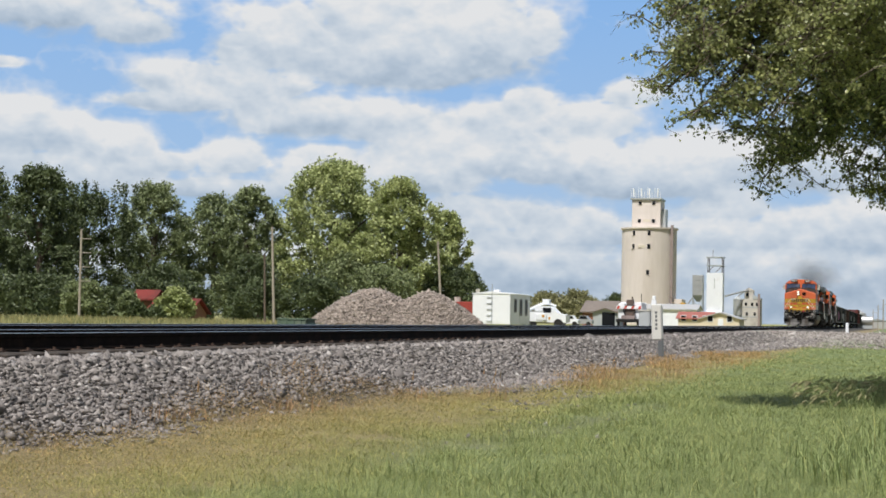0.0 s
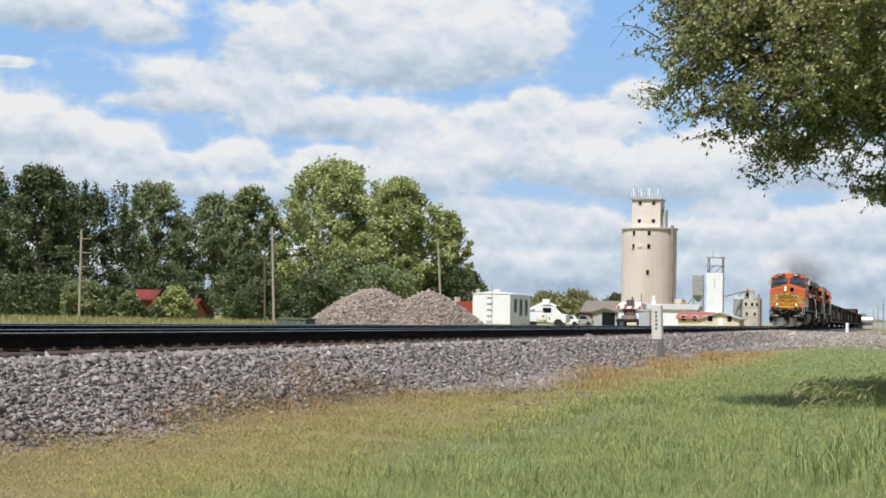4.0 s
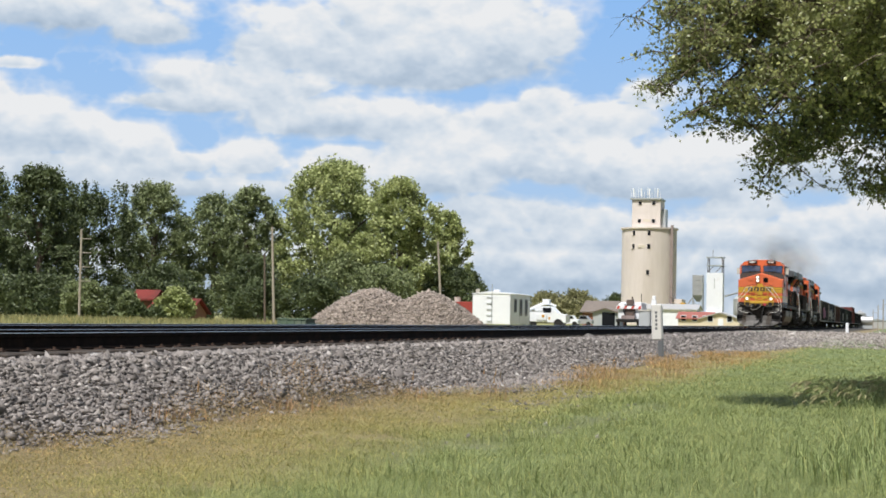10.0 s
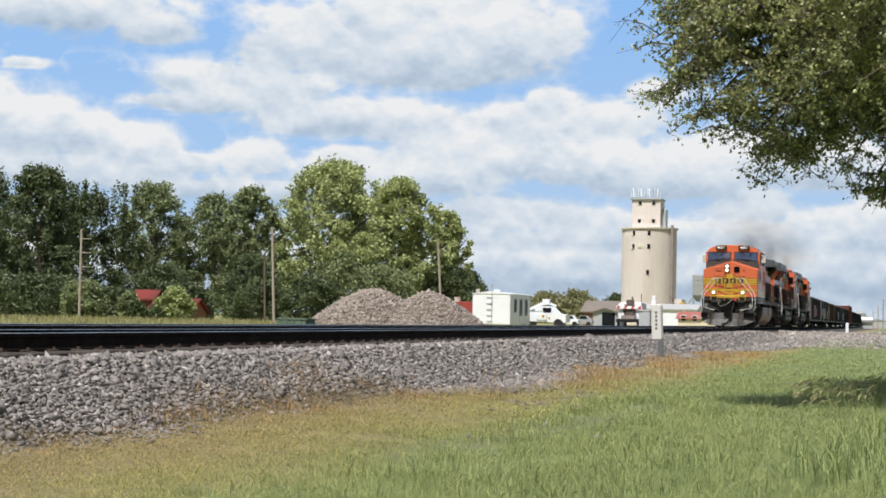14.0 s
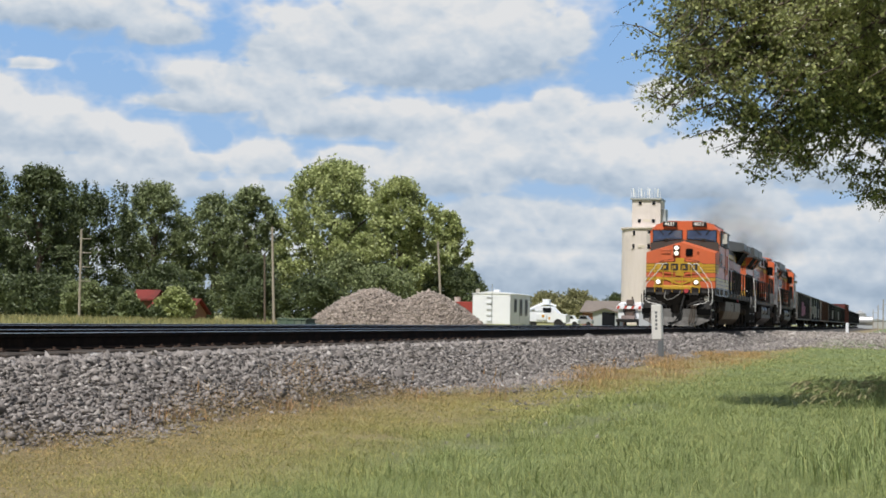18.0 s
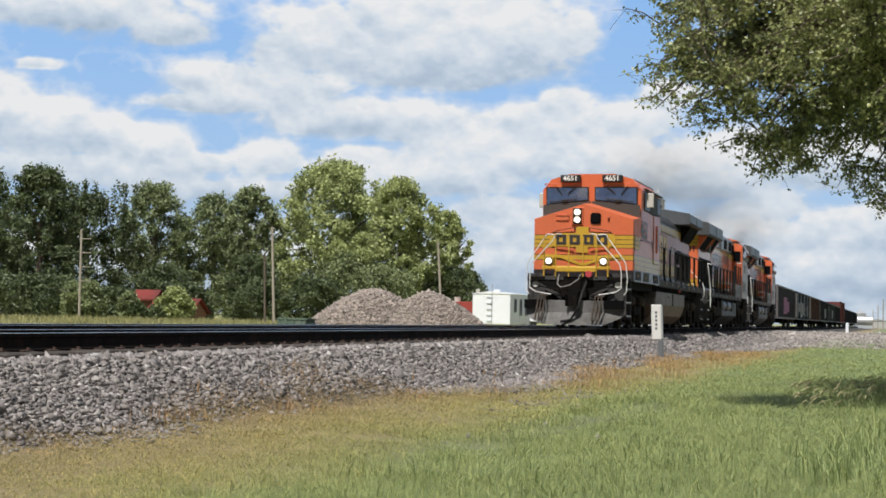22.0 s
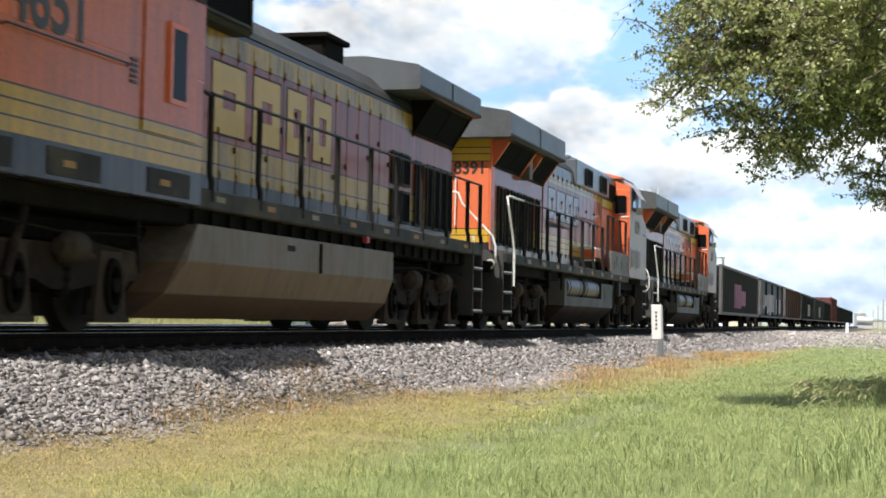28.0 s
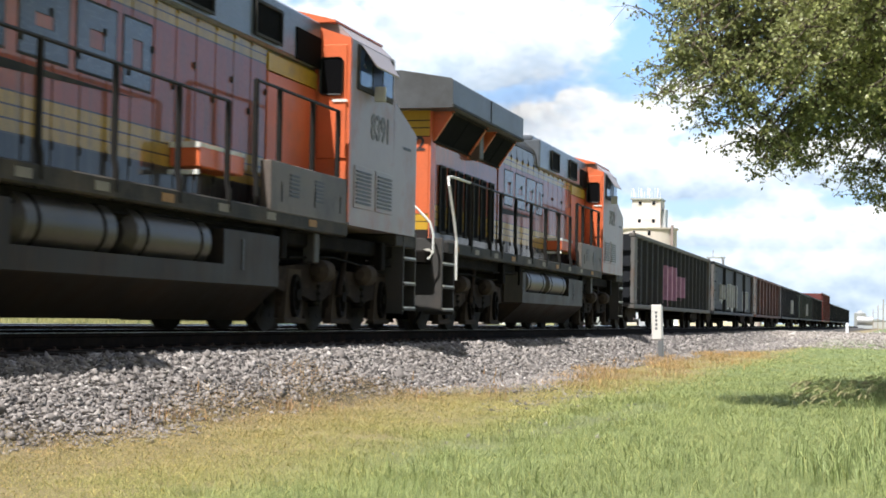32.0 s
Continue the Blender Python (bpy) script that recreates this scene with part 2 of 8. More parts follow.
M_LAMP = glow("lit_headlamp", (1.0, 0.93, 0.78), 0.92)
M_HOSE_BROWN = surface("dusty_brown_hose", (0.10, 0.08, 0.064), 0.75, 0.0, 0.3, 8, 40, gloss=0.2)
M_PATCH = surface("dulled_patch", (0.22, 0.20, 0.17), 0.7, 0.0, 0.3, 4, 30)
M_PATCH_AMBER = surface("dulled_amber_patch", (0.32, 0.17, 0.055), 0.7, 0.0, 0.3, 4, 30)
M_DECK = surface("grey_nose_deck_paint", (0.055, 0.052, 0.048), 0.8, 0.0, 0.2, 2, 30)
M_LENS = surface("unlit_lamp_lens", (0.22, 0.22, 0.21), 0.12, 0.0, 0.4, 9, 30, bump=0.1, gloss=0.8)
M_REFLECT = surface("amber_reflector", (0.55, 0.28, 0.04), 0.4, 0.0, 0.1, 8, 40)
M_PALE = surface("pale_plate", (0.55, 0.53, 0.48), 0.5, 0.0, 0.15, 8, 40)
M_WRITE_WHITE = surface("white_lettering", (0.78, 0.78, 0.75), 0.5, 0.0, 0.05, 8, 40, bump=0)
M_WRITE_BLACK = surface("dark_lettering", (0.035, 0.03, 0.03), 0.5, 0.0, 0.1, 8, 40, bump=0)
M_BLOWER = surface("blue_grey_housing_paint", (0.105, 0.12, 0.145), 0.3, 0.0, 0.2, 1.5, 30, dirt=(0.08, 0.08, 0.08))
# Grey at the top, tan lower down, darker tan below the bottom crease.
M_TANK = banded("grey_and_tan_fuel_tank_paint", [(0, (0.105, 0.066, 0.036)), (0.47, (0.165, 0.110, 0.062)), (0.84, (0.165, 0.145, 0.125))], 1.5, 0.6, (0.075, 0.055, 0.038), 0.7)
HOOD_LOW = [(0, DARK), (1.98, BLACK), (2.0, YELLOW), (2.17, BLACK), (2.185, YELLOW), (2.32, BLACK), (2.335, YELLOW), (2.46, BLACK), (2.49, FADED)]
M_HOOD1 = banded("faded_orange_hood_paint", HOOD_LOW + [(3.62, BLACK), (3.65, YELLOW), (3.78, BLACK), (3.795, YELLOW), (3.93, BLACK), (3.95, DARK)], grime=(0.055, 0.045, 0.038), amount=0.95, fade=0.12, dust=0.14, painted=1.99, clear=0.45, clear_rough=0.22, gloss=0.08, rough=0.65)
M_CAB1 = banded("orange_cab_side_paint", [(0, DARK), (1.86, BLACK), (1.88, YELLOW), (2.02, BLACK), (2.035, YELLOW), (2.18, BLACK), (2.195, YELLOW), (2.33, BLACK), (2.35, ORANGE), (4.60, DARK)], amount=0.55, fade=0.10, dust=0.16, painted=1.88, clear=0.55, clear_rough=0.22, gloss=0.08, rough=0.65)
M_NOSE = banded("orange_nose_paint", [(0, DARK), (1.84, ORANGE), (2.15, BLACK), (2.17, YELLOW), (2.31, BLACK), (2.33, ORANGE), (2.52, BLACK), (2.54, YELLOW), (2.66, BLACK), (2.675, YELLOW), (2.80, BLACK), (2.815, YELLOW), (2.94, BLACK), (2.96, ORANGE)], amount=0.18, fade=0.05)
M_HOOD2 = banded("faded_orange_and_black_hood_paint", [(0, DARK), (1.98, BLACK), (2.0, YELLOW), (2.13, BLACK), (2.15, YELLOW), (2.27, BLACK), (2.29, YELLOW), (2.40, BLACK), (2.43, FADED), (3.72, BLACK), (3.75, YELLOW), (3.84, BLACK), (3.86, YELLOW), (3.95, (0.09, 0.096, 0.105))], amount=0.7, fade=0.18, dust=0.20, painted=1.99, gloss=0.1, rough=0.62, powder=(0.15, 0.115, 0.09), clear=0.55, clear_rough=0.09)
M_HOODEND = banded("orange_hood_end_paint", [(0, DARK), (1.90, YELLOW), (2.04, BLACK), (2.06, YELLOW), (2.19, BLACK), (2.21, ORANGE), (3.66, BLACK), (3.68, YELLOW), (3.82, BLACK), (3.84, YELLOW), (3.98, BLACK), (4.0, YELLOW)], amount=0.15, fade=0.04)
# Two dark greys, the lower band about half as bright.
M_TANK_DARK = banded("dark_grey_fuel_tank_paint", [(0, (0.016, 0.014, 0.012)), (0.6, (0.030, 0.028, 0.025))], 1.5, 0.5, (0.013, 0.012, 0.011), 0.6, 0.06, gloss=0.1)
M_NUMBER_FAINT = surface("faint_grey_lettering", (0.15, 0.14, 0.14), 0.6, 0.0, 0.3, 3, 30, bump=0)
# Dust grey over orange, made paler to hold the glare in its colour.
M_CABGREY = surface("dust_and_glare_grey_cab_side", (0.31, 0.265, 0.27), 0.45, 0.0, 0.15, 1.2, 30, bump=0.06, dirt=(0.30, 0.14, 0.09), dirt_amount=0.35)

# ---- ground and tracks ----
RAIL, TRACK, TRACK_2 = 1.003, -9.535, -13.835


def level(x, y):
    """Height of the ground."""
    z = np.interp(x, [-400, -60, -22, -17.6, -16.2, -7.55, -6.45, -5.2, 8, 60, 400], [0.9, 0.55, 0.45, 0.45, 0.75, 0.75, 0.17, 0.12, 0.10, 0.2, 0.5])
    swell = 0.03 * np.sin(1.1 * x + 0.5 * y) * np.sin(0.8 * y - 0.3 * x + 1) + 0.02 * np.sin(0.37 * y + 2.0 * x)
    z = z + swell * np.clip((x + 6.2) / 1.0, 0, 1) * np.clip((14 - x) / 4, 0, 1)
    road = np.clip(1 - np.abs(y - 112) / 22, 0, 1)
    road = road * road * (3 - 2 * road)
    z = z + (np.maximum(z, 0.74) - z) * road * np.clip((14 - np.abs(x + 6)) / 6, 0, 1)
    return z


def edge_of_gravel(y):
    return np.interp(y, [5, 11, 13, 15, 18, 21, 23, 26, 30, 34, 46, 65, 82, 200], [-6.6, -6.7, -6.4, -6.8, -6.9, -6.9, -6.1, -5.4, -5.9, -6.2, -6.3, -5.8, -4.4, -4.0])


def ground_material():
    k = Nodes("grass_dirt_and_gravel_ground")
    pos = k.t.nodes.new("ShaderNodeNewGeometry").outputs["Position"]
    sep = k.t.nodes.new("ShaderNodeSeparateXYZ")
    k.link(pos, sep.inputs[0])
    wob = k.noise(0.5, 5, 0.7, "World")
    x = k.math("ADD", sep.outputs["X"], k.math("MULTIPLY", k.math("SUBTRACT", wob, 0.5), 1.6))
    fine, mid = k.noise(45, 4, 0.7, "World"), k.noise(3.0, 6, 0.7, "World")
    stone = k.ramp(fine, [(0.3, (0.016, 0.015, 0.014)), (0.5, (0.055, 0.05, 0.047)), (0.75, (0.13, 0.12, 0.112))])
    tan = k.ramp(mid, [(0.3, (0.19, 0.15, 0.08)), (0.7, (0.31, 0.25, 0.13))])
    green = k.ramp(mid, [(0.3, (0.11, 0.16, 0.06)), (0.7, (0.20, 0.24, 0.10))])
    field = k.ramp(mid, [(0.3, (0.17, 0.18, 0.06)), (0.7, (0.32, 0.30, 0.12))])
    pick = k.n("MapRange", From_Min=-30.0, From_Max=10.0)
    k.link(x, pick.inputs["Value"])

    def at(v):
        return (v + 30) / 40
    near = k.ramp(pick.outputs[0], [(at(-6.9), (0, 0, 0)), (at(-6.2), (1, 1, 1))])
    lush = k.ramp(pick.outputs[0], [(at(-4.6), (0, 0, 0)), (at(-3.6), (1, 1, 1))])
    far = k.ramp(pick.outputs[0], [(at(-20.5), (1, 1, 1)), (at(-18.5), (0, 0, 0))])
    col = k.mix(near, stone, tan)
    col = k.mix(lush, col, green)
    line = k.math("ABSOLUTE", k.math("ADD", x, k.math("SUBTRACT", 4.85, k.math("MULTIPLY", sep.outputs["Y"], 0.085))))
    reach = k.math("ABSOLUTE", k.math("SUBTRACT", sep.outputs["Y"], 17.5))
    worn = k.math("MULTIPLY", k.ramp(line, [(0.15, (1, 1, 1)), (0.5, (0, 0, 0))]), k.ramp(k.math("DIVIDE", reach, 10.0), [(0.25, (0.4, 0.4, 0.4)), (0.6, (0, 0, 0))]))
    col = k.mix(worn, col, k.ramp(fine, [(0.3, (0.10, 0.08, 0.055)), (0.7, (0.26, 0.22, 0.16))]))
    col = k.mix(far, col, field)
    ym = k.n("MapRange", From_Min=60.0, From_Max=160.0)
    k.link(k.math("ADD", sep.outputs["Y"], k.math("MULTIPLY", k.math("SUBTRACT", wob, 0.5), 12)), ym.inputs["Value"])
    road = k.ramp(ym.outputs[0], [(0.34, (0, 0, 0)), (0.42, (1, 1, 1)), (0.62, (1, 1, 1)), (0.70, (0, 0, 0))])
    xm = k.ramp(pick.outputs[0], [(at(-19), (0, 0, 0)), (at(-17), (1, 1, 1))])
    pale = k.mix(0.5, k.ramp(k.noise(0.8, 6, 0.75, "World"), [(0.35, (0.24, 0.19, 0.15)), (0.52, (0.36, 0.33, 0.30)), (0.68, (0.54, 0.51, 0.48))]), (0.36, 0.335, 0.31))
    pale = k.mix(0.5, pale, k.ramp(fine, [(0.3, (0.26, 0.235, 0.21)), (0.7, (0.56, 0.52, 0.48))]))
    col = k.mix(k.math("MULTIPLY", road, xm), col, pale)
    return k.done(col, 0.95, 0.0, fine, 0.6, 0.03)


def make_ground():
    xs = np.unique(np.concatenate([np.linspace(-2500, -60, 40), np.linspace(-60, -18, 40), np.linspace(-18, -4, 85), np.linspace(-4, 12, 40), np.linspace(12, 2500, 30)]))
    ys = np.unique(np.concatenate([np.linspace(-600, 0, 12), np.linspace(0, 60, 150), np.linspace(60, 200, 90), np.linspace(200, 4500, 50)]))
    gx, gy = np.meshgrid(xs, ys)
    z = level(gx, gy)
    rough = np.array([noise.noise((a * 0.9, b * 0.9, 0)) for a, b in zip(gx.ravel(), gy.ravel())]).reshape(gx.shape)
    z = z + rough * np.where(gx < -17.5, 0.05, 0.01)
    n, m = len(xs), len(ys)
    i = np.arange(n * m).reshape(m, n)
    a, b, c, d = i[:-1, :-1].ravel(), i[:-1, 1:].ravel(), i[1:, 1:].ravel(), i[1:, :-1].ravel()
    tris = np.concatenate([np.stack([a, b, c], 1), np.stack([a, c, d], 1)])
    bulk("ground", np.stack([gx.ravel(), gy.ravel(), z.ravel()], 1), tris, ground_material(), None, "flat ground of ballast, dry grass and green turf", "structure", "ground")


make_ground()

M_RAILSIDE = surface("rust_dark_rail_side", (0.016, 0.012, 0.010), 0.9, 0.0, 0.4, 6, 60, dirt=(0.035, 0.022, 0.016), gloss=0.08)
M_RAILHEAD = surface("polished_rail_head", (0.55, 0.55, 0.56), 0.28, 1.0, 0.1, 8, 60, bump=0.05)
M_TIE = surface("creosoted_tie_wood", (0.045, 0.036, 0.030), 0.9, 0.0, 0.4, 4, 50, dirt=(0.12, 0.10, 0.085), dirt_amount=0.5, each=0.3)
M_PLATE = surface("rusted_tie_plate", (0.09, 0.055, 0.04), 0.85, 0.0, 0.3, 10, 60)


def make_track(name, x0, ties, label):
    t = thing(name, pose(x0, 0, RAIL), label, "railway track", "", "structure")
    half = [(0.070, -0.185), (0.070, -0.172), (0.012, -0.150), (0.009, -0.055), (0.037, -0.042), (0.037, -0.008)]
    for sx in (-1, 1):
        c = sx * 0.755
        r = part("rail", Shape().prism([(c + p, q) for p, q in half] + [(c - p, q) for p, q in reversed(half)], "y", -40, 900), M_RAILSIDE, t)
        part("rail_head", Shape().box(c - 0.034, c + 0.034, -40, 900, -0.0078, 0.0, 0.003), M_RAILHEAD, r, "polished steel running surface")
    first = None
    for i in range(ties):
        y = 3 + i * 0.53
        if first is None:
            first = Shape().box(-1.30, 1.30, -0.115, 0.115, -0.36, -0.189, 0.012).mesh("railroad_tie", M_TIE)
            plate = Shape().box(-0.11, 0.11, -0.10, 0.10, -0.19, -0.176, 0.004).box(-0.10, -0.075, -0.06, -0.03, -0.18, -0.15).box(0.075, 0.10, 0.03, 0.06, -0.18, -0.15).mesh("tie_plate", M_PLATE)
        o = new("railroad_tie", first)
        o.parent = t
        o.location = (random.uniform(-0.05, 0.05), y + random.uniform(-0.02, 0.02), random.uniform(-0.006, 0.004))
        if i < 60:
            p = new("tie_plate", plate)
            p.parent = o
            p.location = (0.755 - o.location.x, 0, -o.location.z)
    return t


make_track("near_railway_track", TRACK, 190, "main line steel rails on wooden ties")
make_track("second_railway_track", TRACK_2, 4, "second steel track on ballast")


def rocks(n, place, size, rng):
    """Many small angular stones: octahedra, each pulled out of shape."""
    oct = np.array([(1, 0, 0), (-1, 0, 0), (0, 1, 0), (0, -1, 0), (0, 0, 1), (0, 0, -1)], float)
    tri = np.array([(0, 2, 4), (2, 1, 4), (1, 3, 4), (3, 0, 4), (2, 0, 5), (1, 2, 5), (3, 1, 5), (0, 3, 5)])
    v = oct[None] * rng.uniform(0.7, 1.3, (n, 6, 1)) + rng.normal(0, 0.36, (n, 6, 3))
    v = v * (np.array([1.42, 1.0, 0.70]) * rng.uniform(0.75, 1.25, (n, 3)))[:, None] * rng.lognormal(0, 0.34, (n, 1, 1)) * size
    a, b = rng.uniform(0, 6.28, n), rng.normal(0, 0.7, n)
    ca, sa, cb, sb = np.cos(a)[:, None], np.sin(a)[:, None], np.cos(b)[:, None], np.sin(b)[:, None]
    x, y, z = v[..., 0], v[..., 1], v[..., 2]
    y, z = y * cb - z * sb, y * sb + z * cb
    x, y = x * ca - y * sa, x * sa + y * ca
    v = np.stack([x, y, z], -1) + place[:, None]
    t = tri[None] + 6 * np.arange(n)[:, None, None]
    return v.reshape(-1, 3), t.reshape(-1, 3)


def stone_material(name, lo, mid, hi):
    k = Nodes(name)
    r = k.t.nodes.new("ShaderNodeNewGeometry").outputs["Random Per Island"]
    col = k.ramp(r, [(0.0, lo), (0.35, scaled(mid, 0.72)), (0.7, scaled(mid, 1.1)), (0.92, scaled(mid, 1.4)), (1.0, hi)])
    grain = k.noise(90, 3, 0.7)
    col = k.mix(0.3, col, k.ramp(grain, [(0.3, scaled(mid, 0.5)), (0.7, scaled(mid, 1.5))]))
    return k.done(col, 0.9, 0.0, grain, 0.3, 0.004)


M_BALLAST = stone_material("crushed_ballast_stone", (0.045, 0.041, 0.041), (0.268, 0.244, 0.232), (0.60, 0.57, 0.55))


def make_ballast():
    rng = np.random.default_rng(5)
    spots = []
    for y0, y1, dens in ((10.3, 13, 2500), (13, 18, 2300), (18, 24, 1700), (24, 36, 950), (36, 60, 400), (60, 100, 140)):
        lo, hi = -8.75, np.max(edge_of_gravel(np.linspace(y0, y1, 9))) + 0.8
        n = int((y1 - y0) * (hi - lo) * dens)
        p = np.stack([rng.uniform(lo, hi, n), rng.uniform(y0, y1, n)], 1)
        lim = edge_of_gravel(p[:, 1]) + rng.normal(0, 0.22, n)
        spots.append(p[p[:, 0] < lim])
    p = np.concatenate(spots)
    on_tie = (p[:, 0] < -8.22) & (rng.random(len(p)) < 0.45)
    p = p[~on_tie]
    m = 260
    ys = np.clip(rng.normal(17.5, 2.6, m), 11, 24)
    ys = ys[:50]
    strip = np.stack([-4.85 + 0.085 * ys + rng.normal(0, 0.32, len(ys)), ys], 1)
    patch = np.stack([rng.normal(-4.5, 0.55, m), rng.normal(23.3, 2.0, m)], 1)
    p = np.concatenate([p, strip, patch])
    z = level(p[:, 0], p[:, 1]) + rng.uniform(-0.02, 0.026, len(p))
    v, t = rocks(len(p), np.stack([p[:, 0], p[:, 1], z], 1), np.clip(0.0196 * (p[:, 1, None, None] / 14) ** 0.36, 0.018, 0.046) * np.where(p[:, 0, None, None] < -8.0, 0.7, 1.0), rng)
    bulk("ballast_stones", v, t, M_BALLAST, None, "loose grey crushed ballast stones on the track shoulder", "stuff", "ballast")


def make_crossing_gravel():
    rng = np.random.default_rng(6)
    n = 13000
    x, y = rng.uniform(-8.6, 3.5, n), rng.normal(108, 17, n)
    k = (y > 80) & (y < 150) & (x > -8.6 + 0.02 * (y - 80))
    x, y = x[k], y[k]
    v, t = rocks(len(x), np.stack([x, y, level(x, y) + rng.uniform(-0.02, 0.05, len(x))], 1), rng.uniform(0.02, 0.062, (len(x), 1, 1)), rng)
    bulk("crossing_gravel", v, t, stone_material("pale_road_gravel", (0.17, 0.145, 0.125), (0.34, 0.31, 0.285), (0.62, 0.59, 0.56)), None, "pale gravel spread over the road crossing", "stuff", "gravel")


make_ballast()
make_crossing_gravel()

# ---- locomotives ----
# Local axes: x toward the camera's side, y backward along the train, z up from the rail top.
def wheelset(parent, y, r=0.53):
    s = Shape()
    for sx in (-1, 1):
        c = sx * 0.76
        s.rod((c - 0.065, 0, 0), (c + 0.065, 0, 0), r, 28)
        s.rod((c - sx * 0.085, 0, 0), (c - sx * 0.060, 0, 0), r + 0.028, 28)
        s.rod((c, 0, 0), (c + sx * 0.10, 0, 0), r * 0.30, 14)
        for k in range(6):
            a = k * math.pi / 3
            s.disc((c + sx * 0.066, r * 0.6 * math.cos(a), r * 0.6 * math.sin(a)), 0.045, "x", 0.01, 8)
    s.rod((-0.72, 0, 0), (0.72, 0, 0), 0.09, 10)
    o = part("wheelset", s, M_WHEEL, parent)
    o.location = (0, y, r)
    return o


AXLES = []


def truck(loco, y, spring=True):
    """Three-axle truck: castings with pedestals, journals, brake gear, dampers."""
    root = part("truck_frame", Shape().box(-1.0, 1.0, y - 2.3, y + 2.3, 0.62, 0.80, 0.03), M_STEEL_DARK, loco)
    ax = [y - 2.03, y - 0.05, y + 2.03]
    for sx in (-1, 1):
        s = Shape()
        top = [(y - 2.75, 0.62), (y - 2.6, 0.92), (y - 1.2, 1.02), (y - 0.9, 0.94), (y + 0.8, 0.94), (y + 1.1, 1.02), (y + 2.6, 0.92), (y + 2.75, 0.62), (y + 2.5, 0.58), (y + 1.6, 0.52), (y + 1.2, 0.46), (y + 0.75, 0.46), (y + 0.4, 0.56), (y - 0.5, 0.56), (y - 0.8, 0.46), (y - 1.25, 0.46), (y - 1.6, 0.52), (y - 2.5, 0.58)]
        s.prism(top, "x", sx * 1.08, sx * 1.24)
        for a in ax:
            s.prism([(a - 0.30, 0.80), (a + 0.30, 0.80), (a + 0.36, 0.20), (a - 0.36, 0.20)], "x", sx * 1.09, sx * 1.19)
            ped = Shape().prism([(a - 0.25, 0.90), (a + 0.25, 0.90), (a + 0.30, 0.62), (a + 0.38, 0.15), (a - 0.38, 0.15), (a - 0.30, 0.62)], "x", sx * 1.15, sx * 1.25)
            ped.box(min(sx * 1.13, sx * 1.28), max(sx * 1.13, sx * 1.28), a - 0.42, a + 0.42, 0.12, 0.19, 0.01)
            part("pedestal", ped, M_JOURNAL, root, "dust-caked axle pedestal")
        part("side_casting", s, M_TRUCK, root)
        for a in ax:
            j = Shape().loft([[(sx * q, a + k * r * math.cos(w), 0.52 + 1.75 * k * r * math.sin(w)) for w in (2 * math.pi * i / 16 for i in range(16))] for q, r, k in ((1.24, 0.18, 1.0), (1.31, 0.17, 1.0), (1.31, 0.13, 1.0), (1.25, 0.12, 1.0))])
            j.disc((sx * 1.28, a, 0.53), 0.085, "x", 0.10, 14)
            part("journal_box", j, M_STEEL_DARK, root)
            part("pedestal_bolt", Shape().disc((sx * 1.215, a + 0.22, 0.86), 0.05, "x", 0.03, 8), M_STEEL_DARK, root)
        for a in (y - 1.05, y + 1.0):
            part("brake_cylinder", Shape().rod((sx * 1.32, a - 0.20, 0.90), (sx * 1.32, a + 0.12, 0.90), 0.17, 14).rod((sx * 1.32, a - 0.20, 0.90), (sx * 1.32, a - 0.30, 0.90), 0.17, 14, 0.08).rod((sx * 1.30, a + 0.24, 0.86), (sx * 1.30, a + 0.5, 0.82), 0.035, 8), M_JOURNAL, root, "", True)
            h = Shape()
            for q in range(6):
                h.disc((sx * 1.17, a + 0.05, 0.40 + q * 0.055), 0.11 if q % 2 else 0.085, "z", 0.05, 12)
            part("coil_spring", h, M_STEEL_DARK, root)
        part("damper", Shape().rod((sx * 1.32, y - 0.3, 0.55), (sx * 1.30, y + 0.05, 1.25), 0.05, 8), M_TRUCK, root, "", True)
        for d in (-1, 1):
            part("sand_pipe", Shape().tube([(sx * 1.2, y + d * 2.75, 1.3), (sx * 1.2, y + d * 2.8, 0.7), (sx * 0.85, y + d * 2.65, 0.12)], 0.025), M_HOSE, root)
        part("brake_line", Shape().tube([(sx * 1.33, y - 2.5, 1.05), (sx * 1.34, y - 0.6, 1.12), (sx * 1.33, y + 0.7, 1.05), (sx * 1.33, y + 2.5, 1.10)], 0.018), M_STEEL_DARK, root)
    for a in ax:
        AXLES.append(wheelset(root, a))
    for a in (y - 1.04, y + 0.98):
        part("traction_motor", Shape().box(-0.62, 0.62, a - 0.42, a + 0.42, 0.20, 0.98, 0.06), M_STEEL_DARK, root)
    return root


def coupler(loco, y, d):
    s = Shape().box(-0.11, 0.11, min(y, y - d * 0.75), max(y, y - d * 0.75), 0.74, 0.98, 0.03)
    s.prism([(-0.17, y - d * 0.05), (0.20, y - d * 0.05), (0.20, y + d * 0.16), (0.07, y + d * 0.22), (0.05, y + d * 0.05), (-0.10, y + d * 0.05), (-0.17, y + d * 0.18)], "z", 0.68, 1.02)
    part("coupler", s, M_STEEL_DARK, loco)


